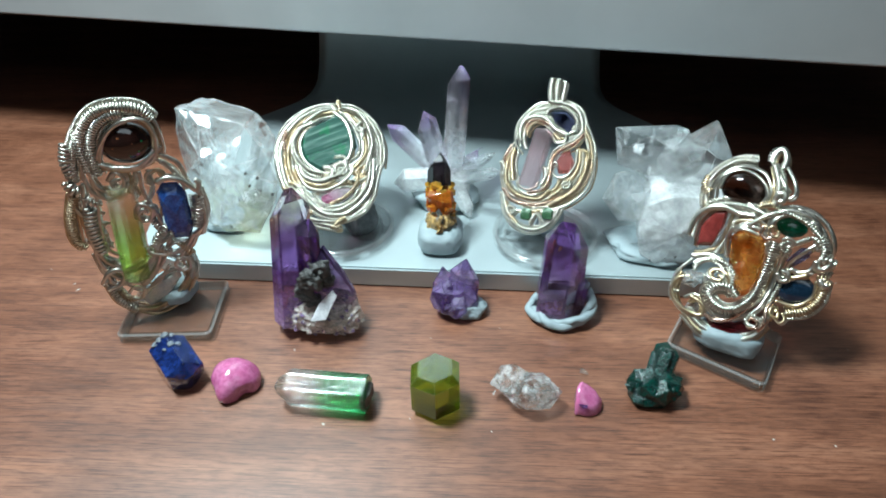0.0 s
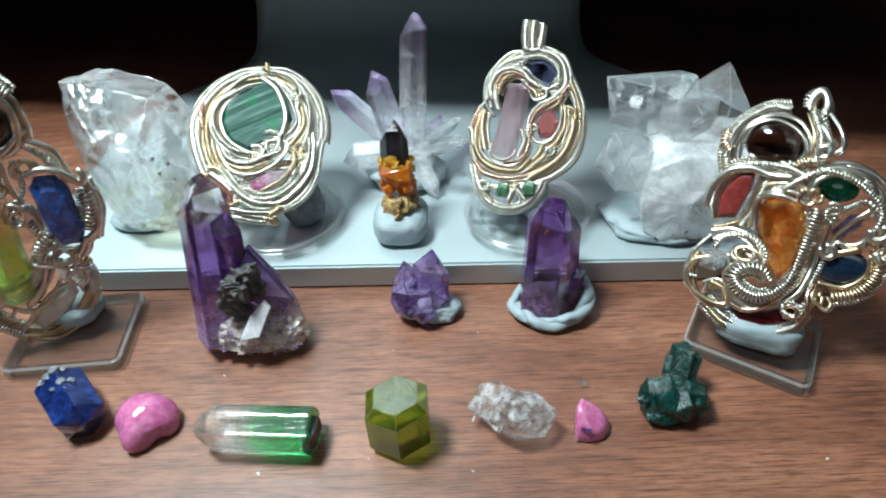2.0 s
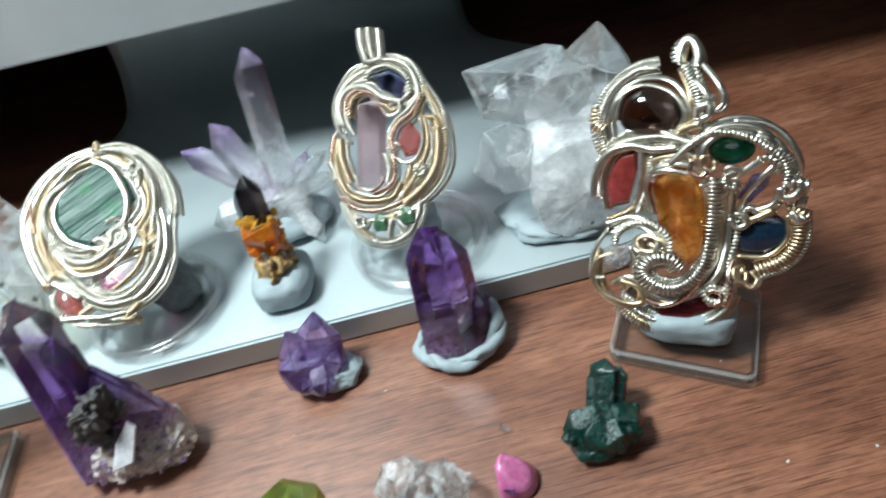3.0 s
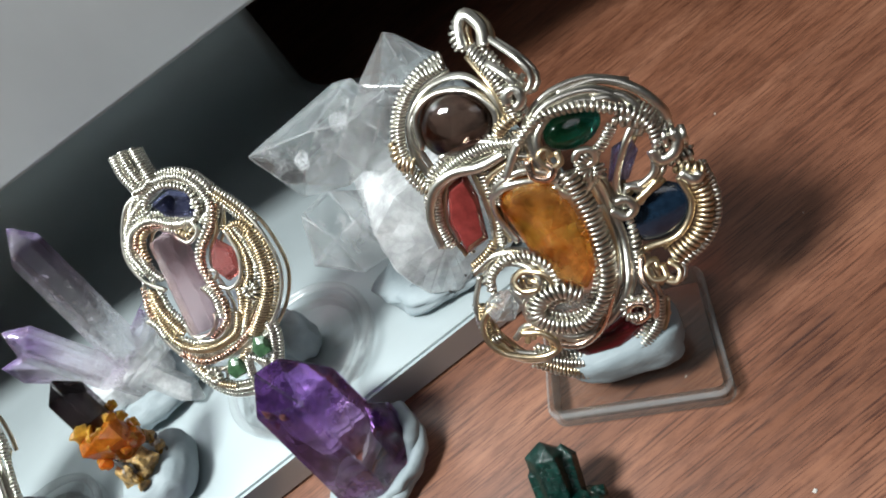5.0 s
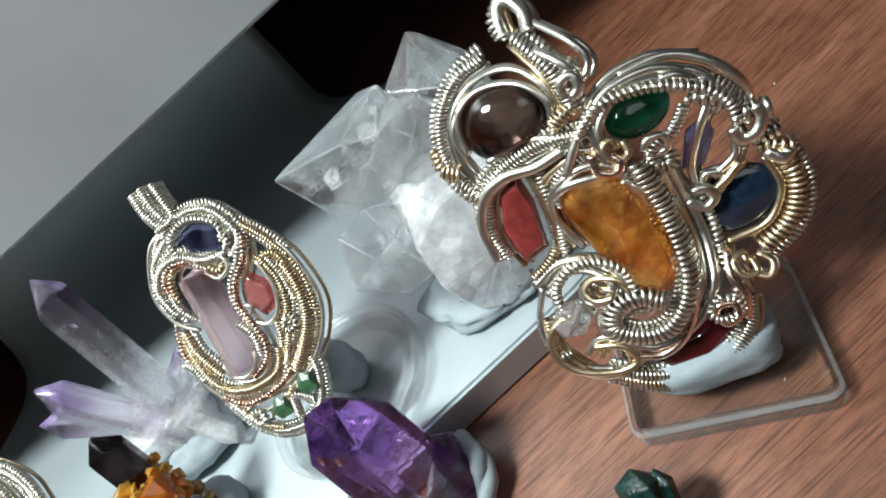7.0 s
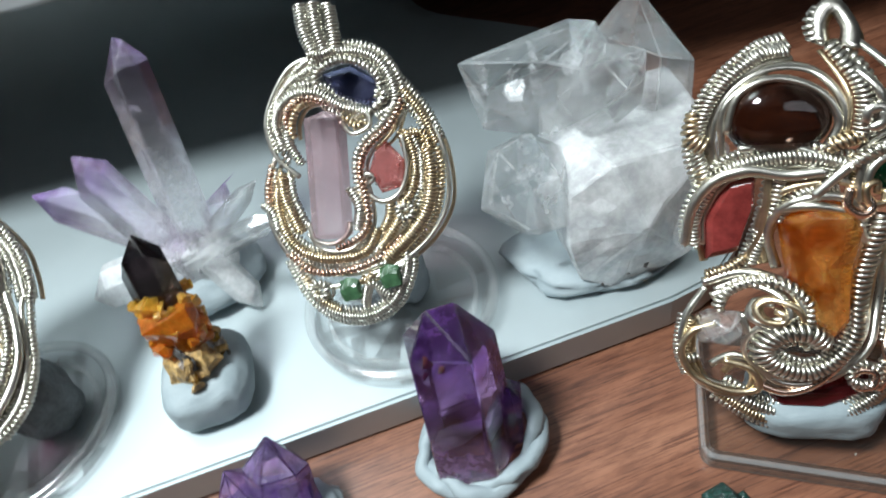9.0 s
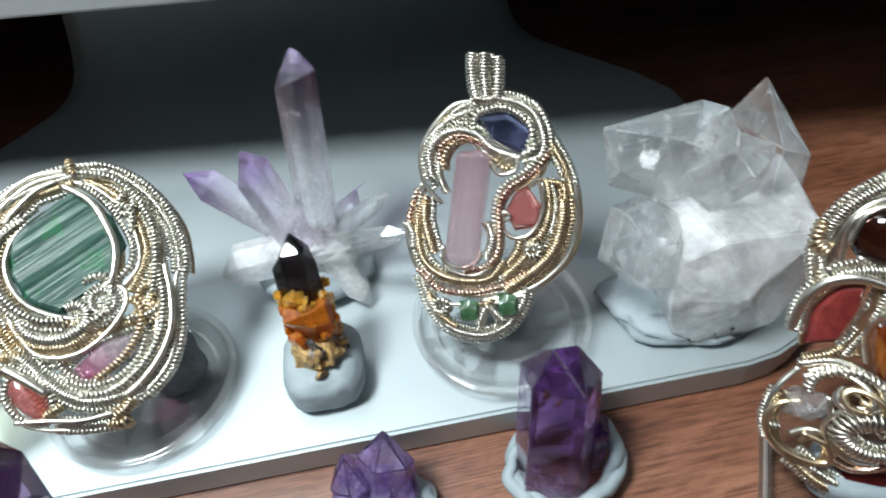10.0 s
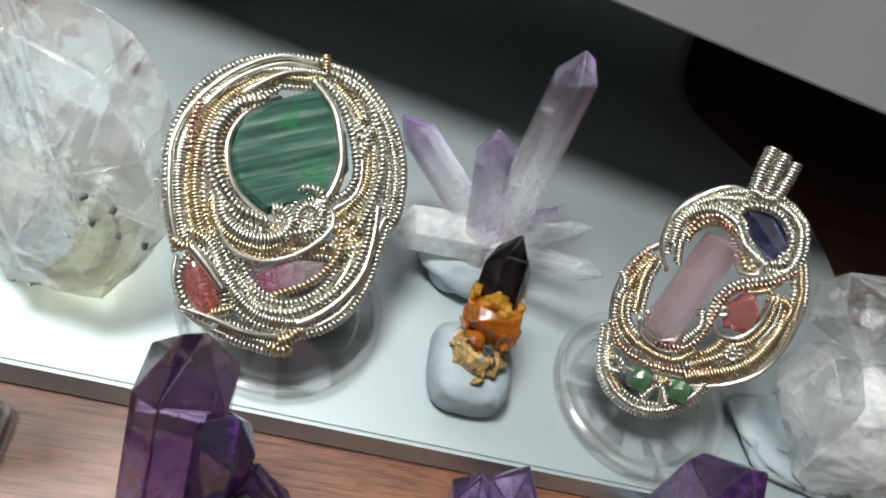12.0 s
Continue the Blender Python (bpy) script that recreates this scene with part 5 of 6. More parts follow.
wire(p1, GOLD, .5, 2.0, [(-2.9, -11.8), (-1.2, -20.6), (-5.3, -26.3)])
wire(p1, SILVER, .6, 2.0, [(6.6, -9.2), (2.7, -18.5), (-3.8, -26), (-8.9, -30.9)])
wire(p1, SILVER, .5, 1.8, [(2.5, -12.9), (-0.1, -20.9), (-5.8, -28.7)])
coil(p1, GOLD, .45, .24, 1.6, [(-12.7, -41), (-4.8, -43), (4.1, -38.6), (11.3, -30.5), (14.1, -22.2)])
wire(p1, GOLD, .55, 1.2, [(-14.3, -42.5), (-5, -46.3), (6.1, -41.1), (13.8, -29.8)])
wire(p1, SILVER, .5, 1.8, [(-9.6, -36.3), (-0.9, -27.2), (8.2, -23.6), (9.7, -28.6)])
coil(p1, SILVER, .7, .4, 1.4, [(-21.4, -27.4), (-18.9, -35.9), (-12.7, -43.3)])
wire(p1, SILVER, .6, 2.2, [(-12.7, -18.4), (-16.3, -17.2), (-20.1, -21.3), (-19.4, -26.4), (-14.9, -26.6), (-12.2, -22)])
wire(p1, SILVER, .55, 1.8, [(-22.9, -23.9), (-18.6, -27.6), (-10.7, -27.7), (-6.1, -30.1)])
coil(p1, GOLD, .5, .35, 1.2, [(-18.2, -31.1), (-15.8, -36.1), (-12.5, -36.7)])
wire(p1, SILVER, .5, 1.6, [(-17.6, -17.9), (-10.7, -27.9), (-3.5, -26.3)])
coil(p1, SILVER, .5, .35, 1.6, [(-23.5, -24.8), (-21.1, -25.9), (-18.2, -25.9)])
wire(p1, SILVER, .5, 1.0, [(-19.1, -9.7), (-21.9, -17.5), (-20.6, -26.3), (-15.1, -37.8)])
wire(p1, SILVER, .6, 2.4, [(-16.8, -14.8), (-12.5, -20.6), (-6.7, -19.4), (-1.5, -16.1)])
wire(p1, SILVER, .6, 2.2, [(-11.6, -27.3), (-6.2, -22.5), (-1.1, -16.2), (2.5, -9.8)])
wire(p1, GOLD, .5, 1.8, [(-14.2, -28.5), (-9.3, -32.5), (-1.8, -29.4), (4.4, -21.8)])
coil(p1, SILVER, .5, .3, 1.8, [(-9.6, -27.9), (-4.6, -22.5), (0.9, -15.9)])
wire(p1, SILVER, .55, 2.4, [(5.1, -13), (8.7, -10.7), (11.6, -14.1), (9.3, -18), (5.3, -16.4)])
coil(p1, SILVER, .5, .35, 2.0, [(12.4, -15.9), (13.9, -23.4), (11.9, -29.5)])
wire(p1, SILVER, .5, 2.2, [(-14.4, -32.6), (-11.5, -29.7), (-7.9, -31.6), (-10, -36), (-13.4, -35.9)])
coil(p1, SILVER, .55, .3, 0.6, [(-22.9, -12), (-21.5, -20), (-19.3, -25.3)])
wire(p1, SILVER, .6, 1.2, [(-23.8, 23.4), (-26.1, 16.4), (-25.1, 9.5), (-22.9, 5.8)])
wire(p1, SILVER, .55, 2.0, [(0.1, 24.4), (-2.4, 17.3), (-2.8, 12.2)])
wire(p1, SILVER, .55, 2.2, [(4.6, 23.9), (4.9, 16.3), (2.7, 11)])
coil(p1, SILVER, .45, .3, 1.6, [(10.1, 26.7), (13.7, 23), (16.4, 17.2)])
wire(p1, GOLD, .5, 1.8, [(-3, 24.7), (-2.4, 20.2), (-4.4, 14.9)])
wire(p1, SILVER, .6, 3.4, [(-13.7, 28.1), (-10.3, 36.1), (-4.9, 42.7), (2, 45.7), (7.9, 44.7), (10.2, 38.4), (9.1, 31.2), (5, 26.9), (-3.6, 25.6), (-11.9, 28.7)])
wire(p1, SILVER, .6, 2.2, [(-12.3, 43), (-17.4, 35.4), (-18.9, 26.1), (-17.6, 17.3), (-12.2, 13.3), (-7.1, 14.9), (-3.4, 19)])
wire(p1, SILVER, .5, 2.6, [(-10.4, 44.9), (-15.3, 36.3), (-16.8, 27.1), (-15.1, 19.4), (-11.5, 16.1)])
wire(p1, SILVER, .45, 2.2, [(-5.2, 19.2), (-3.5, 22.3), (-5.8, 24.8), (-8.9, 23), (-9.3, 19.2), (-7.3, 18.3)])
wire(p1, SILVER, .45, 2.2, [(9.1, 19.8), (7.8, 23.3), (4, 22.6), (3.1, 18.7), (5.8, 18), (7.8, 19.9)])
wire(p1, SILVER, .8, 3.6, [(7, 18.4), (11.1, 20.2), (15.7, 19), (19, 15.9), (21.5, 13.4), (22.8, 16.7), (21.4, 17.9)])
wire(p1, SILVER, .55, 3.2, [(-4, 3.4), (-3.5, 7.6), (-0.6, 9.6), (2.7, 7.3), (1.7, 2.7), (-1.3, 1.9), (-2.6, 5.1), (-0.2, 7.2), (0.9, 5.2)])
wire(p1, SILVER, .65, 2.8, [(-1.2, -10.6), (4.2, -8.9), (8.5, -5.8), (7.7, -2), (4.5, -2.7)])
wire(p1, SILVER, .65, 2.6, [(-2, -14.4), (4.9, -15.6), (12.7, -12.8), (16.8, -7.1)])
wire(p1, SILVER, .5, 3.0, [(11.8, -23), (8.5, -23.8), (7, -20.9), (8.9, -18.5), (11.5, -19.5)])
wire(p1, SILVER, .65, 2.8, [(-8.1, -29), (-1.6, -22.2), (1.9, -15)])
wire(p1, SILVER, .6, 2.2, [(-21.5, -9), (-19.2, -15.7), (-13.1, -19.3), (-5.5, -16.6)])
wire(p1, SILVER, .6, 1.8, [(-22.6, -5.4), (-22.1, -15.5), (-17.3, -24), (-8.2, -28.3)])
wire(p1, SILVER, .65, 3.0, [(-23.6, -26.1), (-20.5, -21.4), (-16.1, -19.5), (-13.9, -22.6), (-16.9, -27.3), (-22.3, -29)])
wire(p1, GOLD, .5, 2.0, [(-14.2, -41.8), (-5.9, -42.8), (2.8, -38.5), (9.2, -31.3), (13.1, -25.1)])
wire(p1, SILVER, .6, 2.4, [(19.3, 7.1), (22.6, 4.4), (22.1, -3), (16.5, -8.4)])
wire(p1, SILVER, .5, 2.2, [(17.7, 3.7), (21.2, 3.9), (23.6, 2.2)])
wire(p1, SILVER, .5, 2.2, [(17.1, 0.1), (20.6, 0.1), (22.9, -1.7)])
wire(p1, SILVER, .5, 2.2, [(16.1, -3.5), (19.4, -3.7), (21.7, -5.5)])
wire(p1, SILVER, .5, 1.6, [(-21.2, 7.3), (-18.1, 8.1), (-15.4, 6.6)])
wire(p1, SILVER, .5, 1.6, [(-22, 2.7), (-18.9, 3), (-15.9, 1.4)])
wire(p1, SILVER, .5, 1.6, [(-22.6, -1.9), (-19.4, -1.9), (-16.3, -3.3)])
wire(p1, SILVER, .5, 1.6, [(-22.9, -6.7), (-19.8, -6.7), (-16.7, -8.1)])
p2 = pendant("wire_wrapped_pendant", "round silver and gold wire pendant with a green tourmaline", (-0.0455, 0.034, 0.046), (0.9732, 0.2098, -0.0938), (-0.1298, 0.8386, 0.5291), 1.1)
bm = slab([(-16.7, 17.0), (-0.4, 26.2), (7.2, 16.9), (9.0, 8.7), (5.0, 1.2), (-7.9, -5.2), (-15.2, -0.5), (-17.9, 7.1)], 3.2, 0.3, flat=True)
across = Vector((-math.sin(radians(24)), math.cos(radians(24)), 0))
for k in range(-3, 9):
    for off in (0.0, 0.3):
        bmesh.ops.bisect_plane(bm, geom=list(bm.verts) + list(bm.edges) + list(bm.faces), plane_co=across * (k + off) * 3.6 * MM, plane_no=across)
for v in bm.verts:
    if v.co.z > 2.0 * MM:
        s = v.co.dot(across) / (3.6 * MM)
        v.co.z += (0.5 * noise.noise(Vector((math.floor(s + 0.01) * 3.13, 2.3, 5.7))) - 0.22 * (s - math.floor(s + 0.01) > 0.28)) * MM
part("green_tourmaline", bm, TOURM_GREEN, p2, "striped green tourmaline slab")
part("watermelon_tourmaline", slab([(-8.4, -18.2), (-1.0, -13.9), (6.7, -13.3), (8.4, -17.0), (0.2, -21.3), (-7.2, -21.8)], 3.0, 0.8), TOURM_PINK, p2, "pink and grey tourmaline")
part("pink_garnet", cabochon(-19.0, -21.5, 3.4, 7.0, 3.0, 0.45), GARNET, p2, "faceted pink-red stone", smooth=True)
wire(p2, SILVER, .55, 1.0, [(0.1, 32.7), (-10.3, 31.3), (-19.5, 26.3), (-26.6, 18.1), (-29.5, 7.8), (-28.9, -2), (-26.6, -10.1), (-24.6, -15.9)])
wire(p2, SILVER, .55, 1.0, [(0.7, 32.8), (8.6, 30.8), (16.8, 23.8), (22, 12.9), (22.5, 4.5), (21.6, -1.9)])
wire(p2, GOLD, .4, 0.2, [(1.6, 32.5), (-10, 30), (-18.7, 25.2), (-25.1, 16.8), (-28, 7.1), (-27.6, -1.6), (-25.4, -11.1)])
coil(p2, SILVER, .5, .24, 0.8, [(3, 31), (9.7, 28.5), (16, 21.5), (19.8, 12.5), (20.5, 4.9), (19.9, -0.9)])
coil(p2, SILVER, .75, .26, 1.0, [(1.8, 29.9), (-9.8, 28), (-17.9, 23.8), (-23.9, 16.8), (-26.7, 8.5), (-26.8, -0.3), (-25, -8.7), (-23.6, -12.6)])
coil(p2, GOLD, .7, .24, 1.2, [(0.1, 27.9), (-10.7, 25.7), (-17.5, 21.1), (-21.9, 14.8), (-23.7, 6.5), (-23.2, -2.1), (-21.2, -9.2), (-19.3, -12.5)])
wire(p2, SILVER, .6, 1.4, [(-12.5, 20.8), (-17.9, 16.3), (-20.5, 9.8), (-20.5, 1), (-18.3, -7.4), (-15.1, -13), (-9.4, -15.3), (-3.4, -14.3)])
wire(p2, SILVER, .5, 1.0, [(-9.1, 23.4), (-17.1, 18.6), (-20.3, 13.2), (-21, 8.6)])
wire(p2, SILVER, .75, 2.2, [(-11, 20.1), (-15.5, 16.1), (-18.1, 10.3), (-17.5, 3.9), (-14.7, -1.2), (-9.9, -4.9), (-5.3, -7)])
wire(p2, GOLD, .7, 2.0, [(-12.9, 18.7), (-17.2, 15), (-19.5, 9.3), (-18.9, 3.1), (-16, -2.7), (-10.7, -6.7), (-4.5, -7.7)])
wire(p2, SILVER, .6, 2.0, [(1.3, 27.2), (5.3, 22.7), (8.9, 15.3), (10.6, 7.4), (8.8, 2.9), (5.2, 0.2)])
wire(p2, GOLD, .5, 1.6, [(-0, 28.1), (4.5, 25.5), (9.6, 18.4), (11.8, 9.1), (10.8, 2.8), (6.3, -1.5)])
coil(p2, GOLD, .55, .22, 1.0, [(3.1, 28.1), (9, 22.5), (12.6, 14.8), (13.2, 6.1), (10.5, 0.5), (7.4, -3.1)])
coil(p2, SILVER, .5, .2, 0.6, [(6.2, 29.1), (11.8, 23.4), (15.5, 15.1), (16.1, 6.1), (13.8, -1), (11.1, -5.8)])
coil(p2, GOLD, .35, .18, 0.6, [(6.2, 27), (10.2, 20.8), (12.8, 16.6)])
coil(p2, SILVER, .45, .2, 0.4, [(9.5, 25.8), (13.7, 20.4), (17.2, 13.4)])
coil(p2, SILVER, 1.25, .36, 2.0, [(-18, -2.2), (-16.5, -7.2), (-12.6, -10.2), (-7.7, -10.8), (-3.7, -8.9), (-2.5, -5.8), (-4.5, -3.6), (-7, -3.9)])
coil(p2, GOLD, .8, .25, 1.6, [(-19.5, -3.9), (-17.3, -9.2), (-12.9, -12.1), (-6.7, -12.7), (-1.7, -9.5)])
wire(p2, SILVER, .55, 2.2, [(-20.7, 1.9), (-18.1, -7.5), (-14.3, -13.6), (-7.1, -15.3), (-0, -12.5), (5.6, -7.2), (6.6, -2.9), (3.9, -0.4)])
coil(p2, SILVER, .7, .34, 2.6, [(-1.3, -6), (-1.1, -3), (1, -1.6), (3.6, -2.9), (4, -5.7), (1.7, -7.4), (-0.8, -6.6)])
coil(p2, SILVER, .85, .28, 1.6, [(-23, -11), (-18.4, -13.4), (-14.8, -19), (-10.6, -24.1), (-5.8, -27.2), (1, -27.7), (5.9, -26.3)])
wire(p2, GOLD, .45, 0.6, [(-16, -18.1), (-12.1, -23.7), (-6.7, -27.9)])
wire(p2, SILVER, .6, 1.4, [(-12.5, -21.9), (-7.3, -25), (0.1, -25.2), (7.2, -21.2), (11.2, -15.4), (12.9, -8.2)])
wire(p2, GOLD, .5, 1.0, [(-13.1, -23.2), (-7.3, -26.5), (1, -26.5), (8.7, -22.3), (12.8, -16.2), (14.3, -9.4)])
wire(p2, SILVER, .5, 1.8, [(-9.7, -20.9), (-5.7, -23.4), (0.4, -23.5), (6.3, -19.8), (9.6, -14.2)])
wire(p2, SILVER, .55, 0.6, [(-4.6, -30.3), (2.8, -29.2), (9.9, -25.5), (15.3, -17.9), (17.1, -9.5), (18.5, -2.5), (20.1, 0.2)])
wire(p2, SILVER, .5, 0.2, [(-5.5, -31.7), (3, -30.4), (11.2, -26.3), (16.8, -18), (18.9, -8.5), (20.4, -2)])
coil(p2, GOLD, .45, .2, 1.0, [(-3.9, -28.5), (4.1, -26), (11, -20.4), (13.9, -12.4), (13.9, -6.7)])
coil(p2, SILVER, .4, .18, 0.8, [(6.4, -28.2), (12.8, -22.8), (16.4, -14.4)])
wire(p2, SILVER, .9, 2.0, [(-19.6, -15.1), (-16.4, -17.6), (-14.2, -21.6), (-13.5, -26.9)])
wire(p2, SILVER, .5, 1.6, [(-21.5, -16.3), (-23.4, -20.5), (-21.9, -25.1), (-18.8, -28.2), (-14.9, -29.2)])
wire(p2, SILVER, .4, 0.2, [(-24.5, -16.4), (-24.3, -21.8), (-21.2, -27.9), (-15, -31.1), (-6.5, -32.8), (-0.3, -33.6)])
coil(p2, GOLD, .7, .28, 1.6, [(-25.4, -13.4), (-24.4, -14.4), (-23, -14.7), (-22, -14.3)])
coil(p2, GOLD, .7, .28, 1.8, [(-22.3, -11.3), (-20.3, -12.1), (-18.6, -12.5)])
coil(p2, GOLD, .6, .26, 1.8, [(-16.3, -27.7), (-14, -27), (-11.8, -26.1)])
coil(p2, SILVER, .5, .2, 0.6, [(-14.1, -30), (-9.2, -31.6), (-4.2, -32.7), (-0.3, -33.3)])
coil(p2, GOLD, .9, .4, 1.2, [(-1.6, -32.2), (1, -30.9), (2.9, -29.2)])
wire(p2, GOLD, 1.0, 1.0, [(-3, -33.1), (-0.3, -34), (1.3, -32.6)])
coil(p2, GOLD, .5, .3, 2.0, [(0.2, 30), (0.2, 32.2), (-0.1, 33.9)])
wire(p2, GOLD, .45, 1.6, [(7.3, -8.6), (11.7, -6.5), (13.3, -3.6), (10.7, -2.7), (9.5, -5.6), (13, -9.6)])
wire(p2, SILVER, .45, 1.8, [(6, -9.5), (10.3, -10.1), (13.9, -8.1), (14.6, -4)])
coil(p2, SILVER, .5, .24, 0.8, [(-11.9, -18.5), (-8.4, -22.6), (-3, -24.9), (3.2, -24.1), (9.1, -20), (11.9, -13.7)])
coil(p2, GOLD, .5, .24, 0.2, [(-10.3, -16.1), (-7, -13.9), (-1.1, -11.9), (5.9, -10.6), (10, -11.3)])
wire(p2, SILVER, .5, 0.4, [(-11.6, -15.6), (-9.3, -19.5), (-4.4, -22.6), (1.9, -23), (7.2, -19.9), (9.8, -15.1)])
coil(p2, SILVER, .4, .22, -0.4, [(-16.3, -14.3), (-12.6, -16.5), (-9.1, -15.7)])
coil(p2, SILVER, .45, .24, 0.8, [(8.2, -4), (11.5, -7.2), (13, -11.6), (11.2, -16.5)])
wire(p2, GOLD, .4, 1.4, [(9.6, -10.2), (11, -8), (13.3, -8), (13.2, -10.6), (10.6, -11.6)])
coil(p2, SILVER, .45, .22, 0.2, [(15.7, -3.6), (15.6, -9.7), (14.3, -16), (10.7, -21.1)])
wire(p2, SILVER, .5, 0.6, [(4.5, 31.4), (12, 27.8), (17.5, 19.1), (20.2, 9.8), (20.3, 2.7)])
coil(p2, SILVER, .4, .22, 0.0, [(-21.4, -12.7), (-18.1, -17.4), (-15.9, -24.2), (-13.3, -27.2)])
wire(p2, SILVER, .45, 0.6, [(-23.1, -16.2), (-20, -14.5), (-16.9, -16)])
wire(p2, SILVER, .75, 1.4, [(-1.5, 31.6), (-9.9, 31.1), (-18.9, 25.2), (-25.9, 16.5), (-28.9, 7.8), (-28.5, -0.3), (-26.9, -8.4), (-24.3, -15.3)])
wire(p2, SILVER, .5, 1.8, [(-0.8, 30.3), (-9.3, 29.4), (-18.3, 23.5), (-24.7, 14.9), (-27.3, 6.9), (-27, -1.2)])
wire(p2, SILVER, 1.0, 3.0, [(-11.4, 20.4), (-17.1, 17.3), (-20.4, 12), (-20.8, 6.6), (-18.5, 0.2), (-13.5, -5.1), (-7.6, -6.9)])
wire(p2, SILVER, .8, 2.6, [(-12.7, 21.1), (-18.8, 16.9), (-21.7, 10.9), (-21.7, 4.7), (-19.6, -0.9), (-14.3, -6.9), (-8.4, -9)])
wire(p2, SILVER, .9, 2.8, [(-2.3, 27.1), (3.2, 21.5), (5.8, 13.9), (6.5, 8), (4.6, 1.1), (1.5, -1.3)])
wire(p2, SILVER, .7, 1.4, [(1.1, 31.9), (8.3, 30.7), (15.4, 24.9), (20.2, 16.9), (22.1, 8.3), (22, 0.9), (20.2, -3.2)])
wire(p2, SILVER, .8, 2.8, [(1.9, 29.8), (9.5, 26.3), (14.3, 19.1), (16.2, 10.1), (14.8, 1.4), (12.7, -5.4)])
wire(p2, SILVER, .85, 2.0, [(16.7, 1.5), (16.6, -5.8), (15.2, -14.1), (11.4, -20.5), (6.4, -25.2), (1.2, -28.3)])
wire(p2, SILVER, .75, 2.6, [(15.3, 0.7), (14.7, -8.5), (11.8, -16.5), (6.1, -22.5), (-1, -26), (-8.2, -25.3)])
wire(p2, GOLD, .6, 2.2, [(6.9, -4.7), (9.2, -7.8), (8.1, -13.2), (3.2, -18.7), (-3.8, -22.3)])
wire(p2, SILVER, 1.1, 3.2, [(-22.1, -14.4), (-18.2, -18.2), (-14.3, -22.6)])
wire(p2, SILVER, .6, 2.0, [(-22.3, -27.1), (-15.5, -28.8), (-8.6, -30.8), (-1.5, -31.1)])
wire(p2, COPPER, .7, 2.2, [(-24.8, 16.8), (-25.8, 11.4), (-25.2, 6)])
wire(p2, SILVER, .7, 3.0, [(-3.4, -9), (1.7, -7), (4, -1.7), (2.4, 2), (-2, 1.8)])
wire(p2, GOLD, .5, 2.4, [(-3.5, 28.8), (-8.7, 27), (-14, 23), (-17.1, 20.4)])
wire(p2, SILVER, .6, 2.2, [(11.3, 24.1), (13, 19.4), (10.6, 16), (8.9, 19), (11.1, 21.8)])
wire(p2, SILVER, .55, 2.4, [(9.7, 19.6), (12, 16.4), (10.9, 11.3)])
p3 = pendant("wire_wrapped_pendant", "oval silver and gold wire pendant with a pink tourmaline bar", (0.0525, 0.034, 0.050), (0.9669, -0.2494, 0.0534), (0.108, 0.5901, 0.8001), 1.1)
part("pink_tourmaline_bar", crystal(0.0049, 0.0285, 0.0016, 141, taper=1.0, wild=0.05), MORGANITE, p3, "pale pink tourmaline bar", aim((-0.0055, -0.0115, 0.0014), (-0.0011, 0.0168, 0.0014))[0])
part("iolite", slab([(-0.1, 24.3), (6.7, 24.8), (12.7, 20.2), (12.5, 16.8), (9.3, 15.0), (2.0, 19.1)], 3.0, 0.8), TANZANITE, p3, "dark blue iolite")
part("red_garnet", slab([(11.1, 7.6), (14.5, 2.4), (13.2, -3.2), (7.8, -3.9), (5.7, 1.3), (8.0, 5.5)], 3.0, 0.9), GARNET, p3, "red garnet drop")
for x, y in ((-4.1, -24.3), (5.8, -22.8)):
    part("green_garnet", roughen(chunk((0.0034, 0.0034, 0.0026), 145, 22), 1, 0.0002, 600), EMERALD, p3, "green garnet crystal", pose(x * MM, y * MM, 0.0012))
wire(p3, SILVER, .55, 1.0, [(-0.5, 28.4), (-6.6, 27.2), (-12.2, 21.7), (-15.1, 15.8), (-14.5, 8.7), (-10.3, 3.2)])
coil(p3, SILVER, .5, .22, 1.0, [(-0.3, 26.4), (-6.6, 24.2), (-10.7, 21.2), (-12.7, 16.7)])
wire(p3, SILVER, .4, 0.6, [(-2.3, 25.2), (-8.2, 23.2), (-12.6, 18.9), (-13.6, 13.1), (-11.9, 6.9)])
coil(p3, SILVER, .85, .28, 1.6, [(-12.2, 9.8), (-12.6, 16.4), (-8.2, 20.8), (-1.6, 20.4), (3.4, 16.2), (9.5, 14)])
coil(p3, SILVER, .55, .25, 1.2, [(-10.3, 14.9), (-10.6, 10.7), (-8.9, 5.9)])
wire(p3, GOLD, .5, 1.4, [(-9.6, 12.2), (-8.7, 15.8), (-5.6, 18.9), (0, 18.6)])
wire(p3, COPPER, .45, 1.8, [(-10.1, 13.6), (-9.6, 17.6), (-5.3, 20), (0.8, 17.9), (7.4, 14.1)])
coil(p3, SILVER, .7, .25, 1.2, [(-1.8, 27.2), (6.3, 28), (12.7, 25), (15.3, 19.1), (14.6, 14.6), (10.3, 12.8)])
wire(p3, SILVER, .5, 1.8, [(-1.7, 20.8), (-0.4, 25.1), (6.5, 26.1), (12.2, 21.6), (11.9, 16), (9.4, 14.4)])
wire(p3, SILVER, .4, 0.6, [(4.8, 29), (13.2, 26.8), (16.5, 20.6)])
coil(p3, SILVER, .5, .2, 0.8, [(-9.4, 22), (-5.8, 25.9), (-0.6, 28.4)])
coil(p3, SILVER, 1.0, .34, 1.5, [(-0.6, 28.4), (-1.5, 33.7), (-1.4, 39.3)])
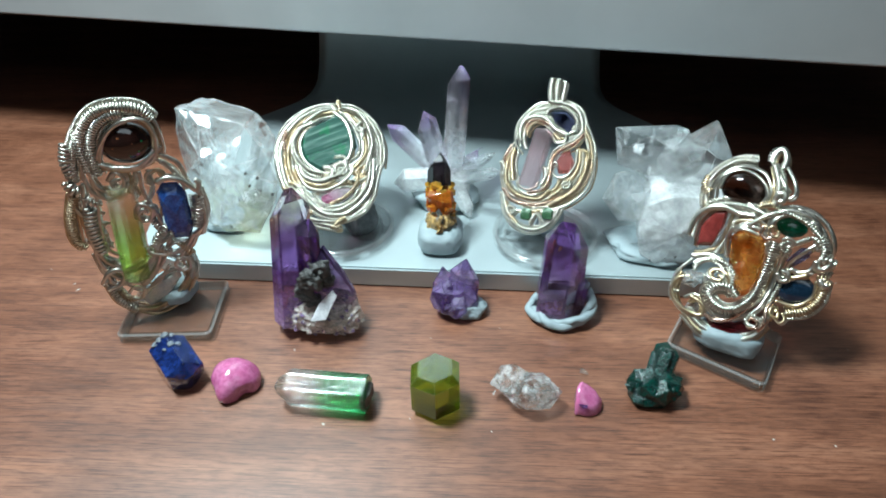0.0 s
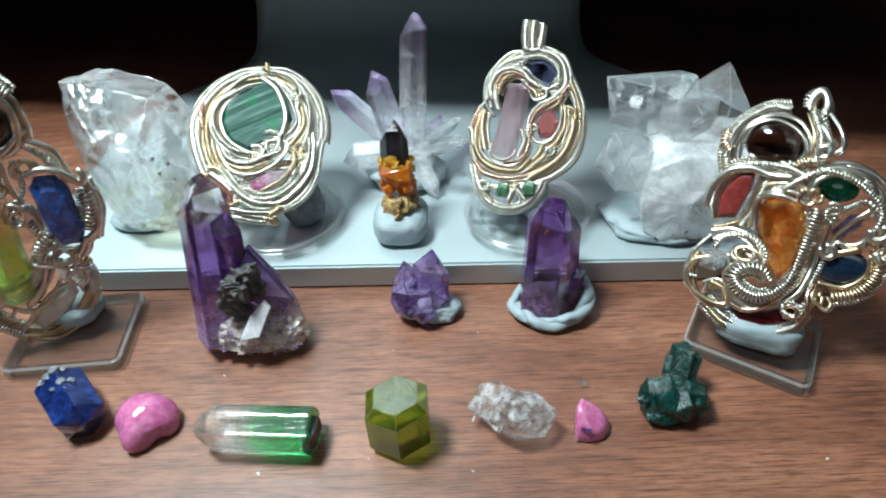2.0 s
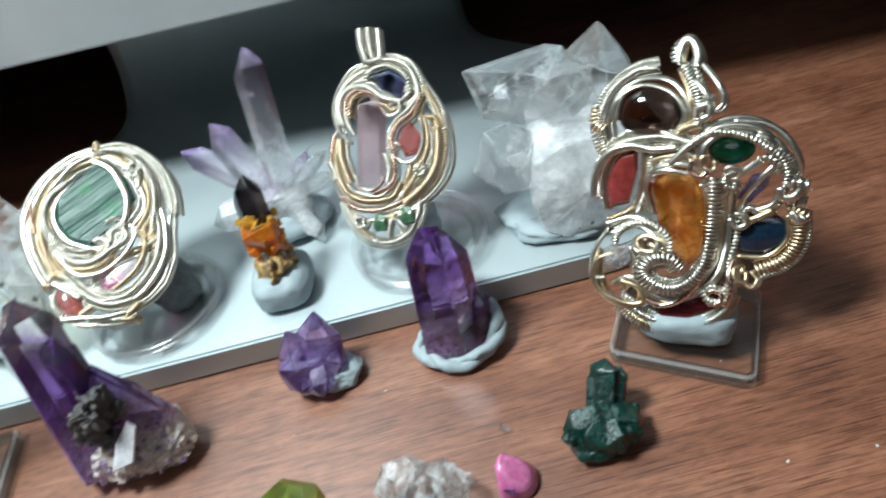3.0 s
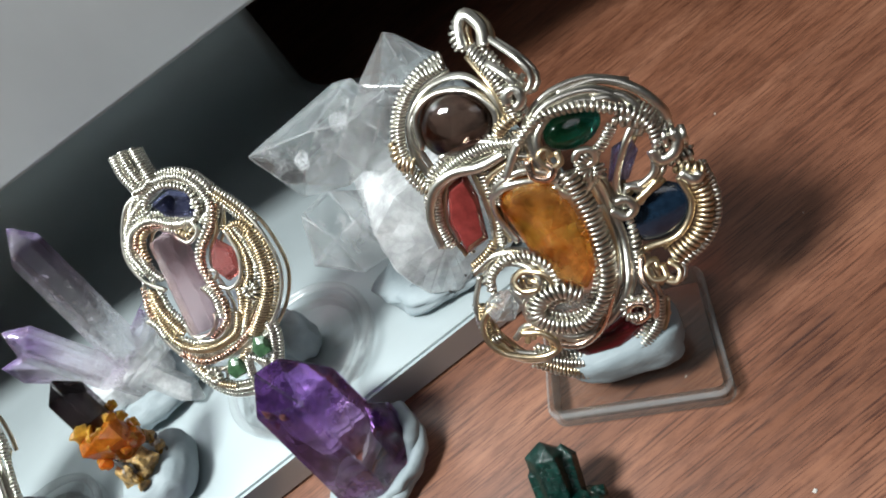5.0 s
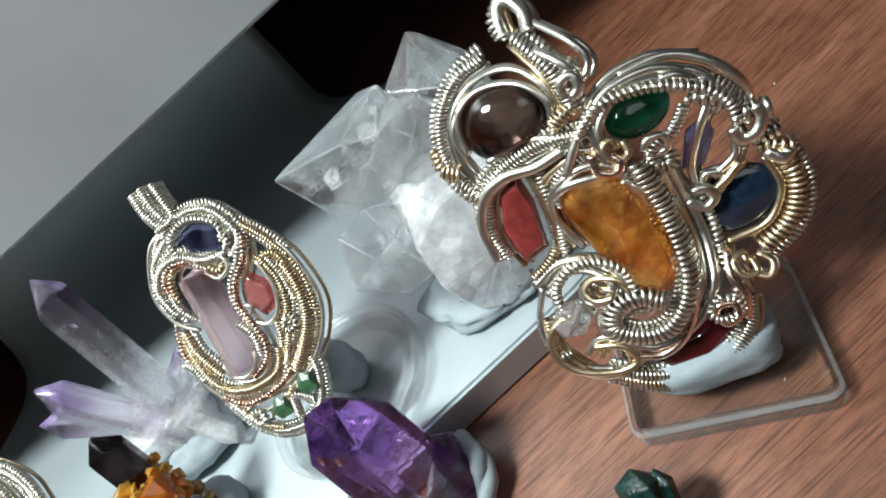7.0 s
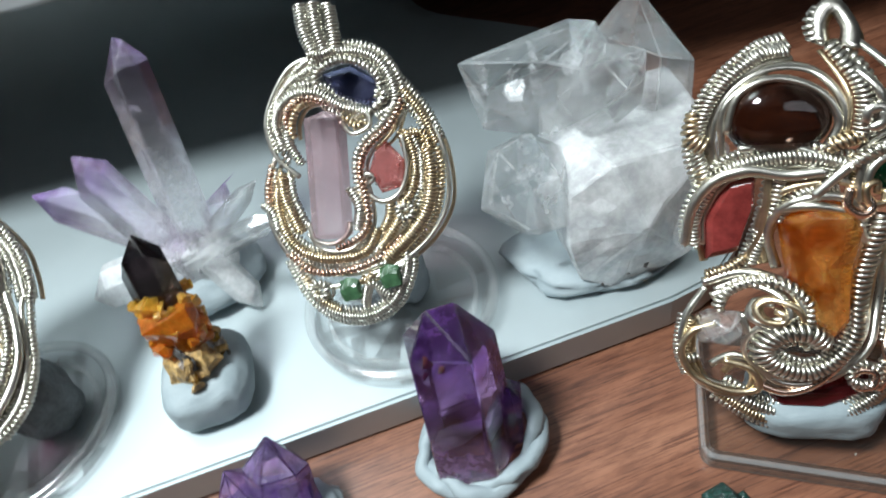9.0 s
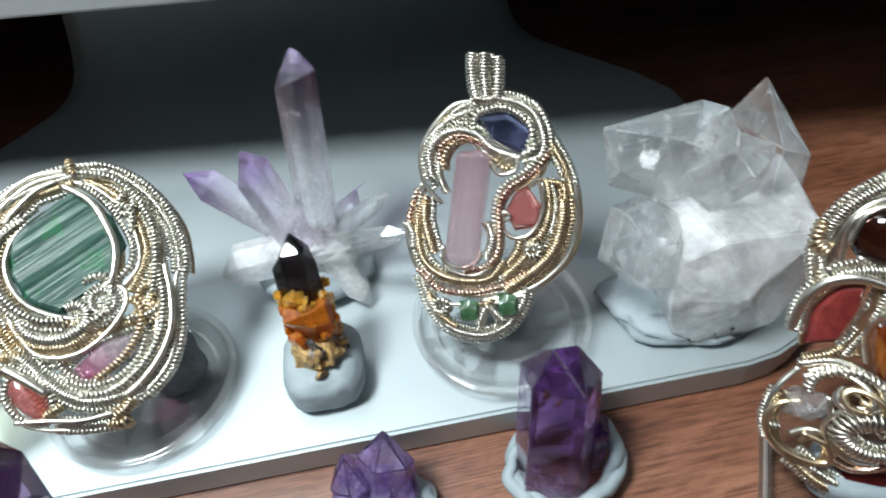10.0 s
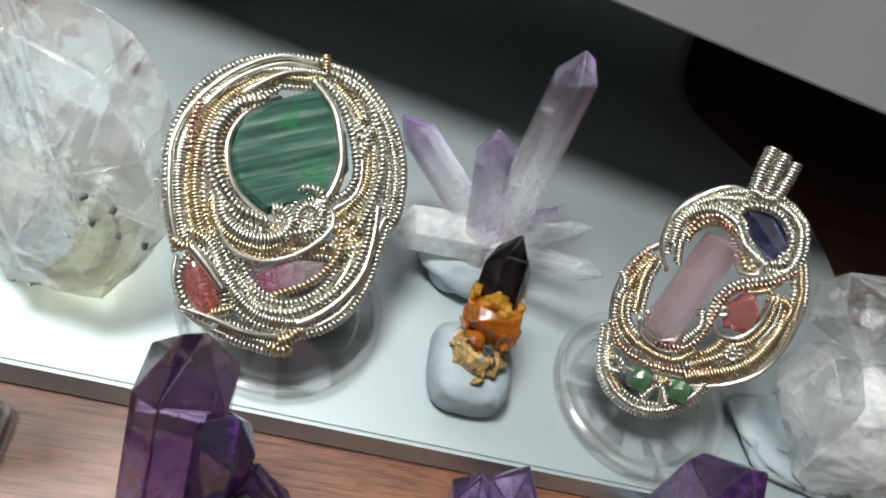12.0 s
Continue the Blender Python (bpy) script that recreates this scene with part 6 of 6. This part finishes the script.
coil(p3, SILVER, 1.0, .34, 1.9, [(1.9, 28.7), (1.5, 34), (1.7, 39.3)])
coil(p3, SILVER, 1.0, .34, 1.5, [(4.4, 28.6), (4.8, 33.7), (4.9, 38.1)])
coil(p3, SILVER, .9, .34, -2.0, [(0.1, 28.6), (0.2, 34.1), (0.8, 39.3)])
coil(p3, SILVER, .9, .34, -2.0, [(3.6, 28.9), (3.5, 34.4), (3.6, 39)])
coil(p3, SILVER, .5, .34, 2.0, [(-1.5, 28.9), (1.9, 28.1), (4.7, 28.9)])
wire(p3, SILVER, .5, 0.6, [(15.4, 20.5), (20.8, 11.4), (23.3, 3.4), (22.4, -7.5), (17, -15.1), (8.6, -20.1), (-1.2, -22.1)])
coil(p3, GOLD, 1.1, .36, 1.0, [(19.7, 4.3), (19.8, -1.3), (17.5, -8.8), (12.7, -14.1), (5.6, -19)])
coil(p3, GOLD, .4, .18, 0.8, [(15.8, 19.5), (20.2, 11.7), (22.2, 4.7)])
coil(p3, GOLD, .35, .18, 1.2, [(15.7, 8.1), (19.7, 7.2), (20.5, 3.1)])
wire(p3, COPPER, .5, 2.0, [(16.7, 15.3), (12.9, 10.6), (7, 6.9), (4.4, 2.6), (4.2, -4.6), (3.6, -9.3), (0.8, -12.6), (-5, -14.3)])
wire(p3, SILVER, .5, 1.8, [(16.2, 16.5), (11.9, 11.6), (6, 7.8), (3.3, 3.2), (3, -3.3)])
wire(p3, GOLD, .4, 1.4, [(15.7, 13.7), (12.9, 9), (8.5, 6.1)])
wire(p3, SILVER, .55, 1.8, [(4.6, -3.2), (7.7, -5.6), (12, -4.4), (14.8, 0.8), (14.9, 8.1)])
coil(p3, GOLD, .5, .2, 1.4, [(16, 8.9), (16.7, 1.2), (14.5, -4.8), (11.1, -7.4)])
coil(p3, SILVER, .35, .2, 1.2, [(17.1, 8.3), (18.2, 2.8), (17, -4.5)])
wire(p3, SILVER, .55, 0.8, [(-14.9, 8.6), (-18.5, 2.5), (-19.4, -4.9), (-17.6, -12.5), (-13, -17.9), (-4.2, -20.7), (5.7, -19.6)])
coil(p3, GOLD, .6, .22, 1.0, [(-13.8, 5.3), (-16.5, -0.4), (-16.5, -7.7), (-13.8, -13.3), (-7.7, -16.4), (0.9, -16.4), (5.2, -11.6)])
wire(p3, COPPER, .55, 1.2, [(-17, -13.5), (-11.7, -18.7), (-2.9, -19.8), (5.4, -17.7), (10.6, -14.1)])
wire(p3, GOLD, .4, 1.4, [(-11.3, -9.7), (-8.7, -13.7), (-2.7, -15.1), (2.5, -12.2), (4.1, -7.6)])
wire(p3, COPPER, .4, 0.6, [(-16.2, 7.1), (-18.6, 0.3), (-18.3, -6.3)])
coil(p3, GOLD, .9, .3, 1.0, [(-14.4, 4.2), (-14.6, -1.4), (-12.9, -9.3)])
coil(p3, SILVER, .7, .28, 1.4, [(-19.8, -1.2), (-18, -4), (-17.9, -7.6)])
wire(p3, SILVER, .55, 2.2, [(-10.2, -7.2), (-9.4, -11.4), (-5.2, -13), (-1.4, -11.1), (-0.7, -8.8)])
coil(p3, SILVER, .8, .35, 2.0, [(1.1, -1.4), (2.5, -5.9), (0.9, -10.6)])
coil(p3, GOLD, .8, .28, 1.2, [(5.1, -15.7), (8.9, -12.3), (12.3, -8.3)])
coil(p3, GOLD, .7, .26, 1.0, [(6.2, -12.5), (8.5, -9.3), (9.4, -5.5)])
coil(p3, SILVER, .4, .2, 1.4, [(3.8, -16.4), (8.4, -13.6), (12.9, -10.7)])
wire(p3, GOLD, .5, 2.0, [(14, -6.9), (13.8, -9.8), (11.3, -10.1), (11, -7.7), (12.7, -7.5), (12.5, -8.8)])
wire(p3, SILVER, .5, 2.2, [(2, 13.6), (4.4, 10.3), (8.5, 11.3), (8.3, 14.3), (5.4, 13.6)])
wire(p3, GOLD, .5, 2.0, [(3.3, 14.4), (5.7, 11.5), (7.5, 12.7)])
wire(p3, SILVER, .45, 2.2, [(11, 17.4), (12.9, 18.3), (12.9, 16.1), (10.9, 15.3)])
wire(p3, SILVER, .45, 2.4, [(3.8, -0.3), (5.7, 1.1), (7, -0.2), (5, -1.5)])
coil(p3, SILVER, .5, .22, 0.8, [(-16.6, -15), (-13.8, -23.7), (-9, -29.4), (-1.5, -31.3), (5.4, -28.7), (9.6, -22.5), (10.6, -17.8)])
wire(p3, GOLD, .5, 1.4, [(-13.8, -23.5), (-12.6, -21.5), (-10.1, -22.2), (-10.2, -24.7), (-12.8, -24.8), (-13.2, -23.1)])
coil(p3, GOLD, .45, .2, 1.0, [(-14.9, -19.2), (-12.5, -24.9), (-7.6, -29.1)])
wire(p3, SILVER, .45, 1.0, [(-9.8, -23), (0.3, -22.8), (10.1, -20.4)])
coil(p3, SILVER, .45, .2, 1.4, [(-1.9, -28.5), (0.7, -23.6), (4.5, -27.1)])
coil(p3, GOLD, .5, .22, 1.4, [(-1.1, -22.4), (0.6, -22.8), (1.9, -21.4)])
wire(p3, SILVER, .4, 1.2, [(-1, -29.2), (1.2, -24.4), (3.3, -28.6)])
p4 = pendant("wire_wrapped_pendant", "wide silver and gold wire pendant with many coloured stones", (0.1325, -0.0152, 0.0508), (0.9103, -0.4138, -0.0003), (0.193, 0.4239, 0.8849), 1.3)
part("smoky_cabochon", cabochon(-6.7, 14.4, 8.2, 7.0, 4.6, 0.15), SMOKY_CAB, p4, "smoky brown cabochon", smooth=True)
part("red_stone", slab([(-18.7, -9.6), (-19.0, -1.3), (-14.4, 5.0), (-9.4, 5.4), (-9.9, 0.5), (-12.9, -8.1)], 3.0, 0.7), RUBY_SLAB, p4, "red polished slab")
part("orange_stone", slab([(-6.4, -2.5), (-1.6, 0.3), (5.1, 0.2), (7.8, -3.5), (8.4, -11.5), (6.5, -22.6), (2.4, -25.0), (-2.0, -21.3), (-5.1, -13.2)], 4.4, 0.6, 0.4), CITRINE, p4, "orange topaz crystal")
part("green_cabochon", cabochon(13.9, 5.8, 5.8, 4.3, 2.6, 0.2), EMERALD_CAB, p4, "green oval cabochon", smooth=True)
part("violet_stone", slab([(15.5, -7.5), (19.2, -0.8), (23.0, 0.3), (23.1, -3.5), (19.2, -8.7)], 2.8, 0.7), VIOLET, p4, "violet-blue stone")
part("indigo_cabochon", cabochon(21.4, -17.3, 7.6, 6.0, 2.6, 0.15), INDIGO, p4, "dark indigo oval stone", smooth=True)
part("clear_quartz", crystal(0.0040, 0.0100, 0.0036, 151, both=True), QUARTZ, p4, "small clear quartz", aim((-0.0190, -0.0270, 0.0010), (-0.0125, -0.0200, 0.0020))[0])
part("wine_garnet", slab([(-7.3, -38.0), (3.5, -36.9), (12.0, -32.9), (11.3, -38.2), (2.9, -42.4), (-5.1, -42.1)], 2.4, 0.8), WINE, p4, "dark wine-red stone")
coil(p4, SILVER, .7, .28, 1.5, [(-18.3, 4.6), (-19.9, 12), (-17, 19.8), (-10.6, 25.1), (-4.2, 26.3)])
wire(p4, SILVER, .6, 1.2, [(-15.9, 4.9), (-17.3, 11.3), (-14.9, 18.7), (-8.7, 22.8), (-1.5, 22.7), (2.4, 18), (3, 11.1)])
wire(p4, SILVER, .55, 2.2, [(-15, 12.3), (-13.3, 18.7), (-7.8, 21.3), (-1.1, 19.6), (1.9, 14.9), (0.5, 9.8)])
wire(p4, GOLD, .5, 1.6, [(-15.3, 8.2), (-15.4, 17), (-8.6, 22.1)])
coil(p4, GOLD, .9, .4, 1.6, [(-20.3, 16.8), (-21, 13.2), (-19, 10.4)])
coil(p4, GOLD, .6, .3, 1.2, [(-19.2, 9.5), (-19.1, 6.3), (-18.1, 3)])
coil(p4, SILVER, .7, .3, 1.4, [(-12, 24.7), (-8.6, 26.1), (-5.6, 26.2)])
coil(p4, SILVER, .75, .3, 2.2, [(5.3, 12), (5, 19.6), (2, 27)])
wire(p4, SILVER, 1.0, 2.6, [(0.6, 27.2), (1.3, 31.1), (3.5, 32.6), (5.4, 29.3), (4.6, 26.3)])
coil(p4, SILVER, .7, .35, 2.0, [(0.3, 27), (0.1, 29.9), (1.8, 32)])
wire(p4, SILVER, .5, 2.6, [(5.3, 27.8), (9.5, 22.8), (10.9, 18.7), (9, 16.5), (7.2, 18.5), (8.6, 20.1)])
coil(p4, GOLD, .6, .35, 2.4, [(0.5, 10.2), (3.1, 11.8), (5.4, 12.6)])
coil(p4, SILVER, .65, .28, 2.2, [(-20.9, -6.4), (-20.7, -0.3), (-16.7, 5.1), (-9.3, 7.2), (-2, 8.1), (4.5, 7.3)])
wire(p4, SILVER, .6, 2.0, [(-12.7, 9.2), (-4.5, 9.5), (2.4, 7.5), (6.9, 6)])
wire(p4, GOLD, .5, 1.8, [(-7.4, 6.1), (-8.8, -2.8), (-11.7, -9.7)])
coil(p4, SILVER, .5, .25, 1.4, [(-5.4, 5.7), (-7.9, -2.7), (-10.6, -10.5)])
wire(p4, GOLD, .45, 1.2, [(-19.1, -9.8), (-20.2, -2.2), (-16.5, 3.2), (-10.6, 5.3)])
coil(p4, GOLD, .5, .3, 2.0, [(-18.7, -12.7), (-14.5, -10.9), (-11.9, -9.2)])
wire(p4, SILVER, .6, 2.2, [(-6.6, -10.8), (-8, -3.8), (-4.9, 0.1), (1.9, 1.4), (7.4, -1.6)])
wire(p4, GOLD, .55, 1.6, [(-8, -10.1), (-9.4, -2.8), (-5.8, 2), (1.5, 3.9), (5.7, 3)])
coil(p4, SILVER, .5, .25, 1.6, [(-6.4, -2.5), (-3.2, 1.5), (2.4, 3)])
coil(p4, SILVER, 1.1, .42, 2.8, [(10.1, -1.9), (10.3, -11.2), (9.2, -21.1), (5.2, -28.3), (-0.4, -31.9), (-6.1, -30.6), (-8.9, -26.9), (-6.6, -23.1), (-2.1, -22.5), (0.9, -25)])
wire(p4, GOLD, .6, 2.0, [(12.1, -3.1), (12.3, -11), (11.4, -20.7), (7.5, -28.7)])
wire(p4, GOLD, .5, 2.2, [(7, -3.5), (8.4, -11.4), (7.1, -19.9)])
wire(p4, SILVER, .65, 1.8, [(14, -2.9), (14.2, -10.8), (13.7, -20.7), (9.9, -29.8), (3.2, -35), (-4.5, -35.6), (-9.7, -30.8)])
wire(p4, SILVER, .6, 1.4, [(16.6, -10.6), (16.2, -18.8), (14, -27.5)])
wire(p4, SILVER, .8, 2.0, [(5.8, 0.3), (6.3, 7.8), (11.3, 12.4), (18.8, 12.3), (23.4, 8.5), (23.4, 3.5)])
wire(p4, GOLD, .7, 2.6, [(6.4, 1.6), (7.7, 7.2), (12.3, 10.7), (18.4, 10.6), (21.4, 7.1)])
wire(p4, SILVER, .55, 1.2, [(4.7, 4.1), (6.2, 10.2), (11.7, 14.3), (19.2, 14.4), (25.3, 11.1)])
wire(p4, GOLD, .55, 2.8, [(9.9, 2.8), (9.8, 0.3), (7.2, 0.3), (6.5, 3.2), (8.3, 4), (8.6, 2)])
coil(p4, SILVER, .5, .3, 2.0, [(12.6, -3), (13.7, -1), (17.5, 0.3), (21, 3.7)])
coil(p4, SILVER, .55, .35, 2.4, [(13, -1.4), (12.7, -3.7), (15, -5.1), (15.6, -2.6)])
wire(p4, SILVER, .6, 1.8, [(25.6, 4.1), (20.8, -2.2), (17, -8.1), (16.6, -13.8)])
wire(p4, SILVER, .7, 1.4, [(13.9, 13.8), (21.4, 13.1), (27, 8.7), (29.8, 2.5), (29, -3.7)])
coil(p4, SILVER, .7, .5, 1.8, [(22.1, 4.9), (26, 2.2), (28.7, -2.1)])
coil(p4, SILVER, .9, .6, 2.2, [(26.7, -2.3), (29.1, -3.1), (31.5, -3.7)])
coil(p4, SILVER, .6, .45, 1.6, [(25.6, -6.4), (28.4, -7.6), (31.8, -7.9)])
coil(p4, GOLD, .6, .45, 1.6, [(28.1, -9.2), (30.6, -10.8), (32.5, -12)])
wire(p4, SILVER, .55, 2.4, [(16.4, -12.9), (18.6, -9.8), (20.9, -11.2), (19.7, -13.6), (17.2, -13.3)])
wire(p4, GOLD, .6, 2.4, [(19.5, -10.9), (23.9, -8.8), (25.3, -5.5)])
wire(p4, SILVER, .5, 2.0, [(18, -9.5), (23.5, -10), (25.5, -7.8)])
wire(p4, GOLD, .55, 1.6, [(27.8, -11.6), (28.3, -17.9), (23.9, -23.2), (16.5, -23.7)])
coil(p4, GOLD, .85, .42, 1.4, [(30.3, -10.2), (30.7, -18), (27.5, -24), (21.1, -27.3)])
wire(p4, GOLD, .5, 2.2, [(18.6, -27.4), (18.3, -30), (15.7, -29.5), (15.5, -26.7), (17.7, -26), (17.5, -28)])
wire(p4, SILVER, .5, 1.8, [(14.6, -23.1), (15.8, -27.9), (15.5, -32.2)])
wire(p4, GOLD, .55, 2.4, [(13, -32.5), (12.4, -35.7), (8.7, -36), (7.5, -33.5), (9.9, -31.7), (12.2, -33), (14.5, -30.5)])
wire(p4, SILVER, .7, 2.4, [(-19.1, -13.9), (-12, -11.6), (-4.9, -14.4), (-3.1, -20.5), (-5.4, -23.6), (-9.9, -22.3)])
wire(p4, SILVER, .55, 2.8, [(-17.6, -16.6), (-12.1, -13.9), (-7.2, -15.3), (-5.4, -19), (-7.8, -21.5), (-11.2, -20.2), (-10.3, -17.1), (-7.8, -17.6)])
wire(p4, GOLD, .5, 2.4, [(-17, -15.4), (-11, -12.9), (-5.5, -16.9), (-5.1, -21.2)])
wire(p4, SILVER, .55, 1.4, [(-18.3, -15.2), (-21.1, -21.3), (-21.7, -29.4), (-18.7, -36.4), (-12.8, -39.3), (-7.9, -36.3), (-8, -31.8), (-12.5, -29.9), (-16.3, -32.6)])
wire(p4, GOLD, .5, 1.8, [(-20.4, -31), (-16.3, -38), (-10.6, -38.1), (-9.3, -33.7), (-12.3, -31.5), (-14.1, -33.9)])
coil(p4, GOLD, .45, .25, 1.0, [(-20.2, -22.1), (-20.9, -29.4), (-19.2, -35.5)])
coil(p4, SILVER, .4, .3, 2.0, [(-21.8, -30.8), (-20.4, -31), (-18.8, -31)])
wire(p4, SILVER, .5, 1.8, [(-12.3, -20.1), (-10.9, -24.2), (-8.7, -26.5)])
coil(p4, SILVER, .6, .3, 1.2, [(-14.7, -37.5), (-8.8, -41.9), (-1.6, -44.3), (6.1, -43.5), (12.3, -39.5), (15.3, -33.7)])
coil(p4, GOLD, .5, .28, 0.8, [(-15.3, -39.5), (-8.9, -44.3), (-1.3, -46.5), (6.5, -45.7)])
wire(p4, GOLD, .5, 0.8, [(-11.7, -41.7), (-1.3, -46.2), (7.8, -44.7), (14.4, -38.2)])
coil(p4, SILVER, .5, .3, 1.6, [(7.1, -3.5), (8.7, -11.6), (8.2, -19)])
wire(p4, GOLD, .5, 2.0, [(17.3, -30.2), (19.7, -31.5), (21.5, -29.5), (19.9, -27.3)])
coil(p4, SILVER, .55, .35, 1.4, [(22.8, 8.6), (26.4, 5.3), (28.2, 0.9)])
wire(p4, SILVER, .6, 2.2, [(19.4, 12.2), (24.8, 8.1), (26.2, 3), (24.3, -0.2)])
wire(p4, SILVER, .55, 2.6, [(12.2, -0.6), (13.5, 1.1), (16.1, 0.6), (15.8, -1.8), (13.6, -2.5)])
coil(p4, GOLD, .45, .3, 1.4, [(4.2, 9.6), (5.5, 5.8), (4.9, 2.2)])
wire(p4, SILVER, .55, 1.6, [(-5.1, 8.9), (0.6, 5.4), (5.3, 2.9)])
coil(p4, SILVER, .5, .3, 1.0, [(-11.6, -10.7), (-9.8, -5.4), (-8.2, -0.3)])
wire(p4, SILVER, .8, 3.2, [(3.6, 7.1), (7.5, 10.2), (12.1, 10.8), (17.2, 9.9), (21, 8), (25.1, 4.9), (27, 0.8), (26.7, -3.6)])
wire(p4, SILVER, .7, 2.8, [(-1.5, 1.3), (4.9, 8.1), (10.2, 10.7)])
wire(p4, COPPER, .7, 3.0, [(4.1, 3.1), (3.8, -0.3), (6.3, -1.8), (7.9, -0.4), (6.7, 1.5)])
wire(p4, SILVER, .8, 3.0, [(-22.6, -5.8), (-21.5, 0.8), (-17.8, 4.8), (-11.5, 5.9), (-5.4, 5), (0.4, 5.9)])
wire(p4, SILVER, .65, 2.6, [(-6.9, -0.9), (-2.4, -0.2), (2.1, -0.9), (7.6, -3)])
wire(p4, COPPER, .7, 2.4, [(8.9, -3.7), (9.5, -10.5), (9.6, -19.6), (7.4, -27.8), (2.2, -34.9), (-3.8, -37.8), (-9.1, -35.8)])
wire(p4, SILVER, .7, 2.8, [(12.4, -10.7), (10, -17), (9.1, -25.8)])
wire(p4, SILVER, .95, 3.4, [(25.5, -3.9), (25.8, -6.4), (28.4, -6.3), (30.1, -3.9), (29.6, -1.9)])
wire(p4, SILVER, .95, 3.0, [(28.3, -10.4), (30.2, -12.7), (31.6, -11.8)])
wire(p4, GOLD, .55, 3.2, [(-3, -20.5), (-4.4, -17.6), (-8.2, -16.3), (-10.5, -17.9), (-9.5, -20.4), (-6.4, -20.7), (-6.1, -19.1), (-7.7, -18.6)])
wire(p4, SILVER, .75, 3.0, [(-16.3, -19.2), (-15.2, -15.5), (-10.7, -12.9), (-5.8, -13.4), (-2.1, -16.9), (-2.2, -21)])
wire(p4, GOLD, .6, 2.4, [(-16, -22.8), (-20.2, -25), (-21.8, -29.7), (-19.4, -34.7), (-13, -37.8), (-8.4, -36.9), (-9.8, -32.5), (-14.3, -31)])
wire(p4, COPPER, .6, 2.6, [(7.7, -34.8), (9.3, -32.9), (11.9, -33.5), (11.7, -36.1), (9, -36.8), (8.1, -35.3)])
wire(p4, COPPER, .65, 2.4, [(15.7, -24.3), (13.9, -28.6), (14.5, -32.9), (12.8, -37.4)])
wire(p4, SILVER, .75, 3.6, [(14.1, -12.6), (16.2, -15.1), (18.4, -13.9), (17.5, -11.5), (15.4, -11.5)])
wire(p4, GOLD, .7, 3.0, [(24.3, -10.3), (21.1, -12.1), (18.9, -13.2)])
wire(p4, SILVER, .8, 3.2, [(5.3, 15.2), (5.5, 17.3), (7.6, 17.8), (7.8, 15.3), (5.9, 14.1)])
wire(p4, SILVER, .7, 3.0, [(4.1, 23.5), (6.6, 20.7), (8, 17.5)])
wire(p4, SILVER, .7, 3.0, [(19.5, 10.1), (21.9, 9.6), (23.4, 7.6)])
wire(p4, SILVER, .7, 2.6, [(6.5, -3.6), (7.5, -6), (10.4, -7.1), (13.1, -5.6), (12.6, -3.4)])


def dished(parent, spots, reach=9.0):
    """Bend the flat-laid pendant to its hollow and raised parts; spots are places in its plane and how they move, in millimetres."""
    for ob in parent.children:
        there, back = ob.matrix_basis.copy(), ob.matrix_basis.inverted()
        for v in ob.data.vertices:
            q = there @ v.co
            total, move = 0.12, Vector((0, 0, 0))
            for x, y, dx, dy, dz in spots:
                w = math.exp(-((q.x / MM - x) ** 2 + (q.y / MM - y) ** 2) / reach ** 2)
                total += w
                move += w * Vector((dx, dy, dz))
            v.co = back @ (q + move / total * MM)


dished(p4, [(-6.7, 14.4, -0.7, 2.6, 1.0), (13.9, 5.8, -1.5, 1.9, 3.7), (13, 13.5, -0.5, -1.0, 2), (7.2, 2, 0.3, 2.4, 5), (-4, -26, 2.4, 0.5, 6), (-18.7, -9.6, 1.2, -0.9, -1), (21.4, -17.3, 0.2, 0.6, -5.6), (-20.4, -31, 0.2, 0.3, 0), (3, 32.5, -1.9, 1.8, -9), (17.5, -12.5, -0.6, 0.3, -3), (22, 11, -0.5, -0.6, -1), (-12.5, -33, 0, 0, 0), (10, -34.3, 0.9, 1.4, 0.4), (7.2, 18.3, 0, 0.6, 6), (0, -46, 2.6, 1.2, 1), (-11, -42, 2.4, 1.2, 1), (8, -44, 2.2, 1.2, 1), (30, -10, 0, 0.5, -3)])
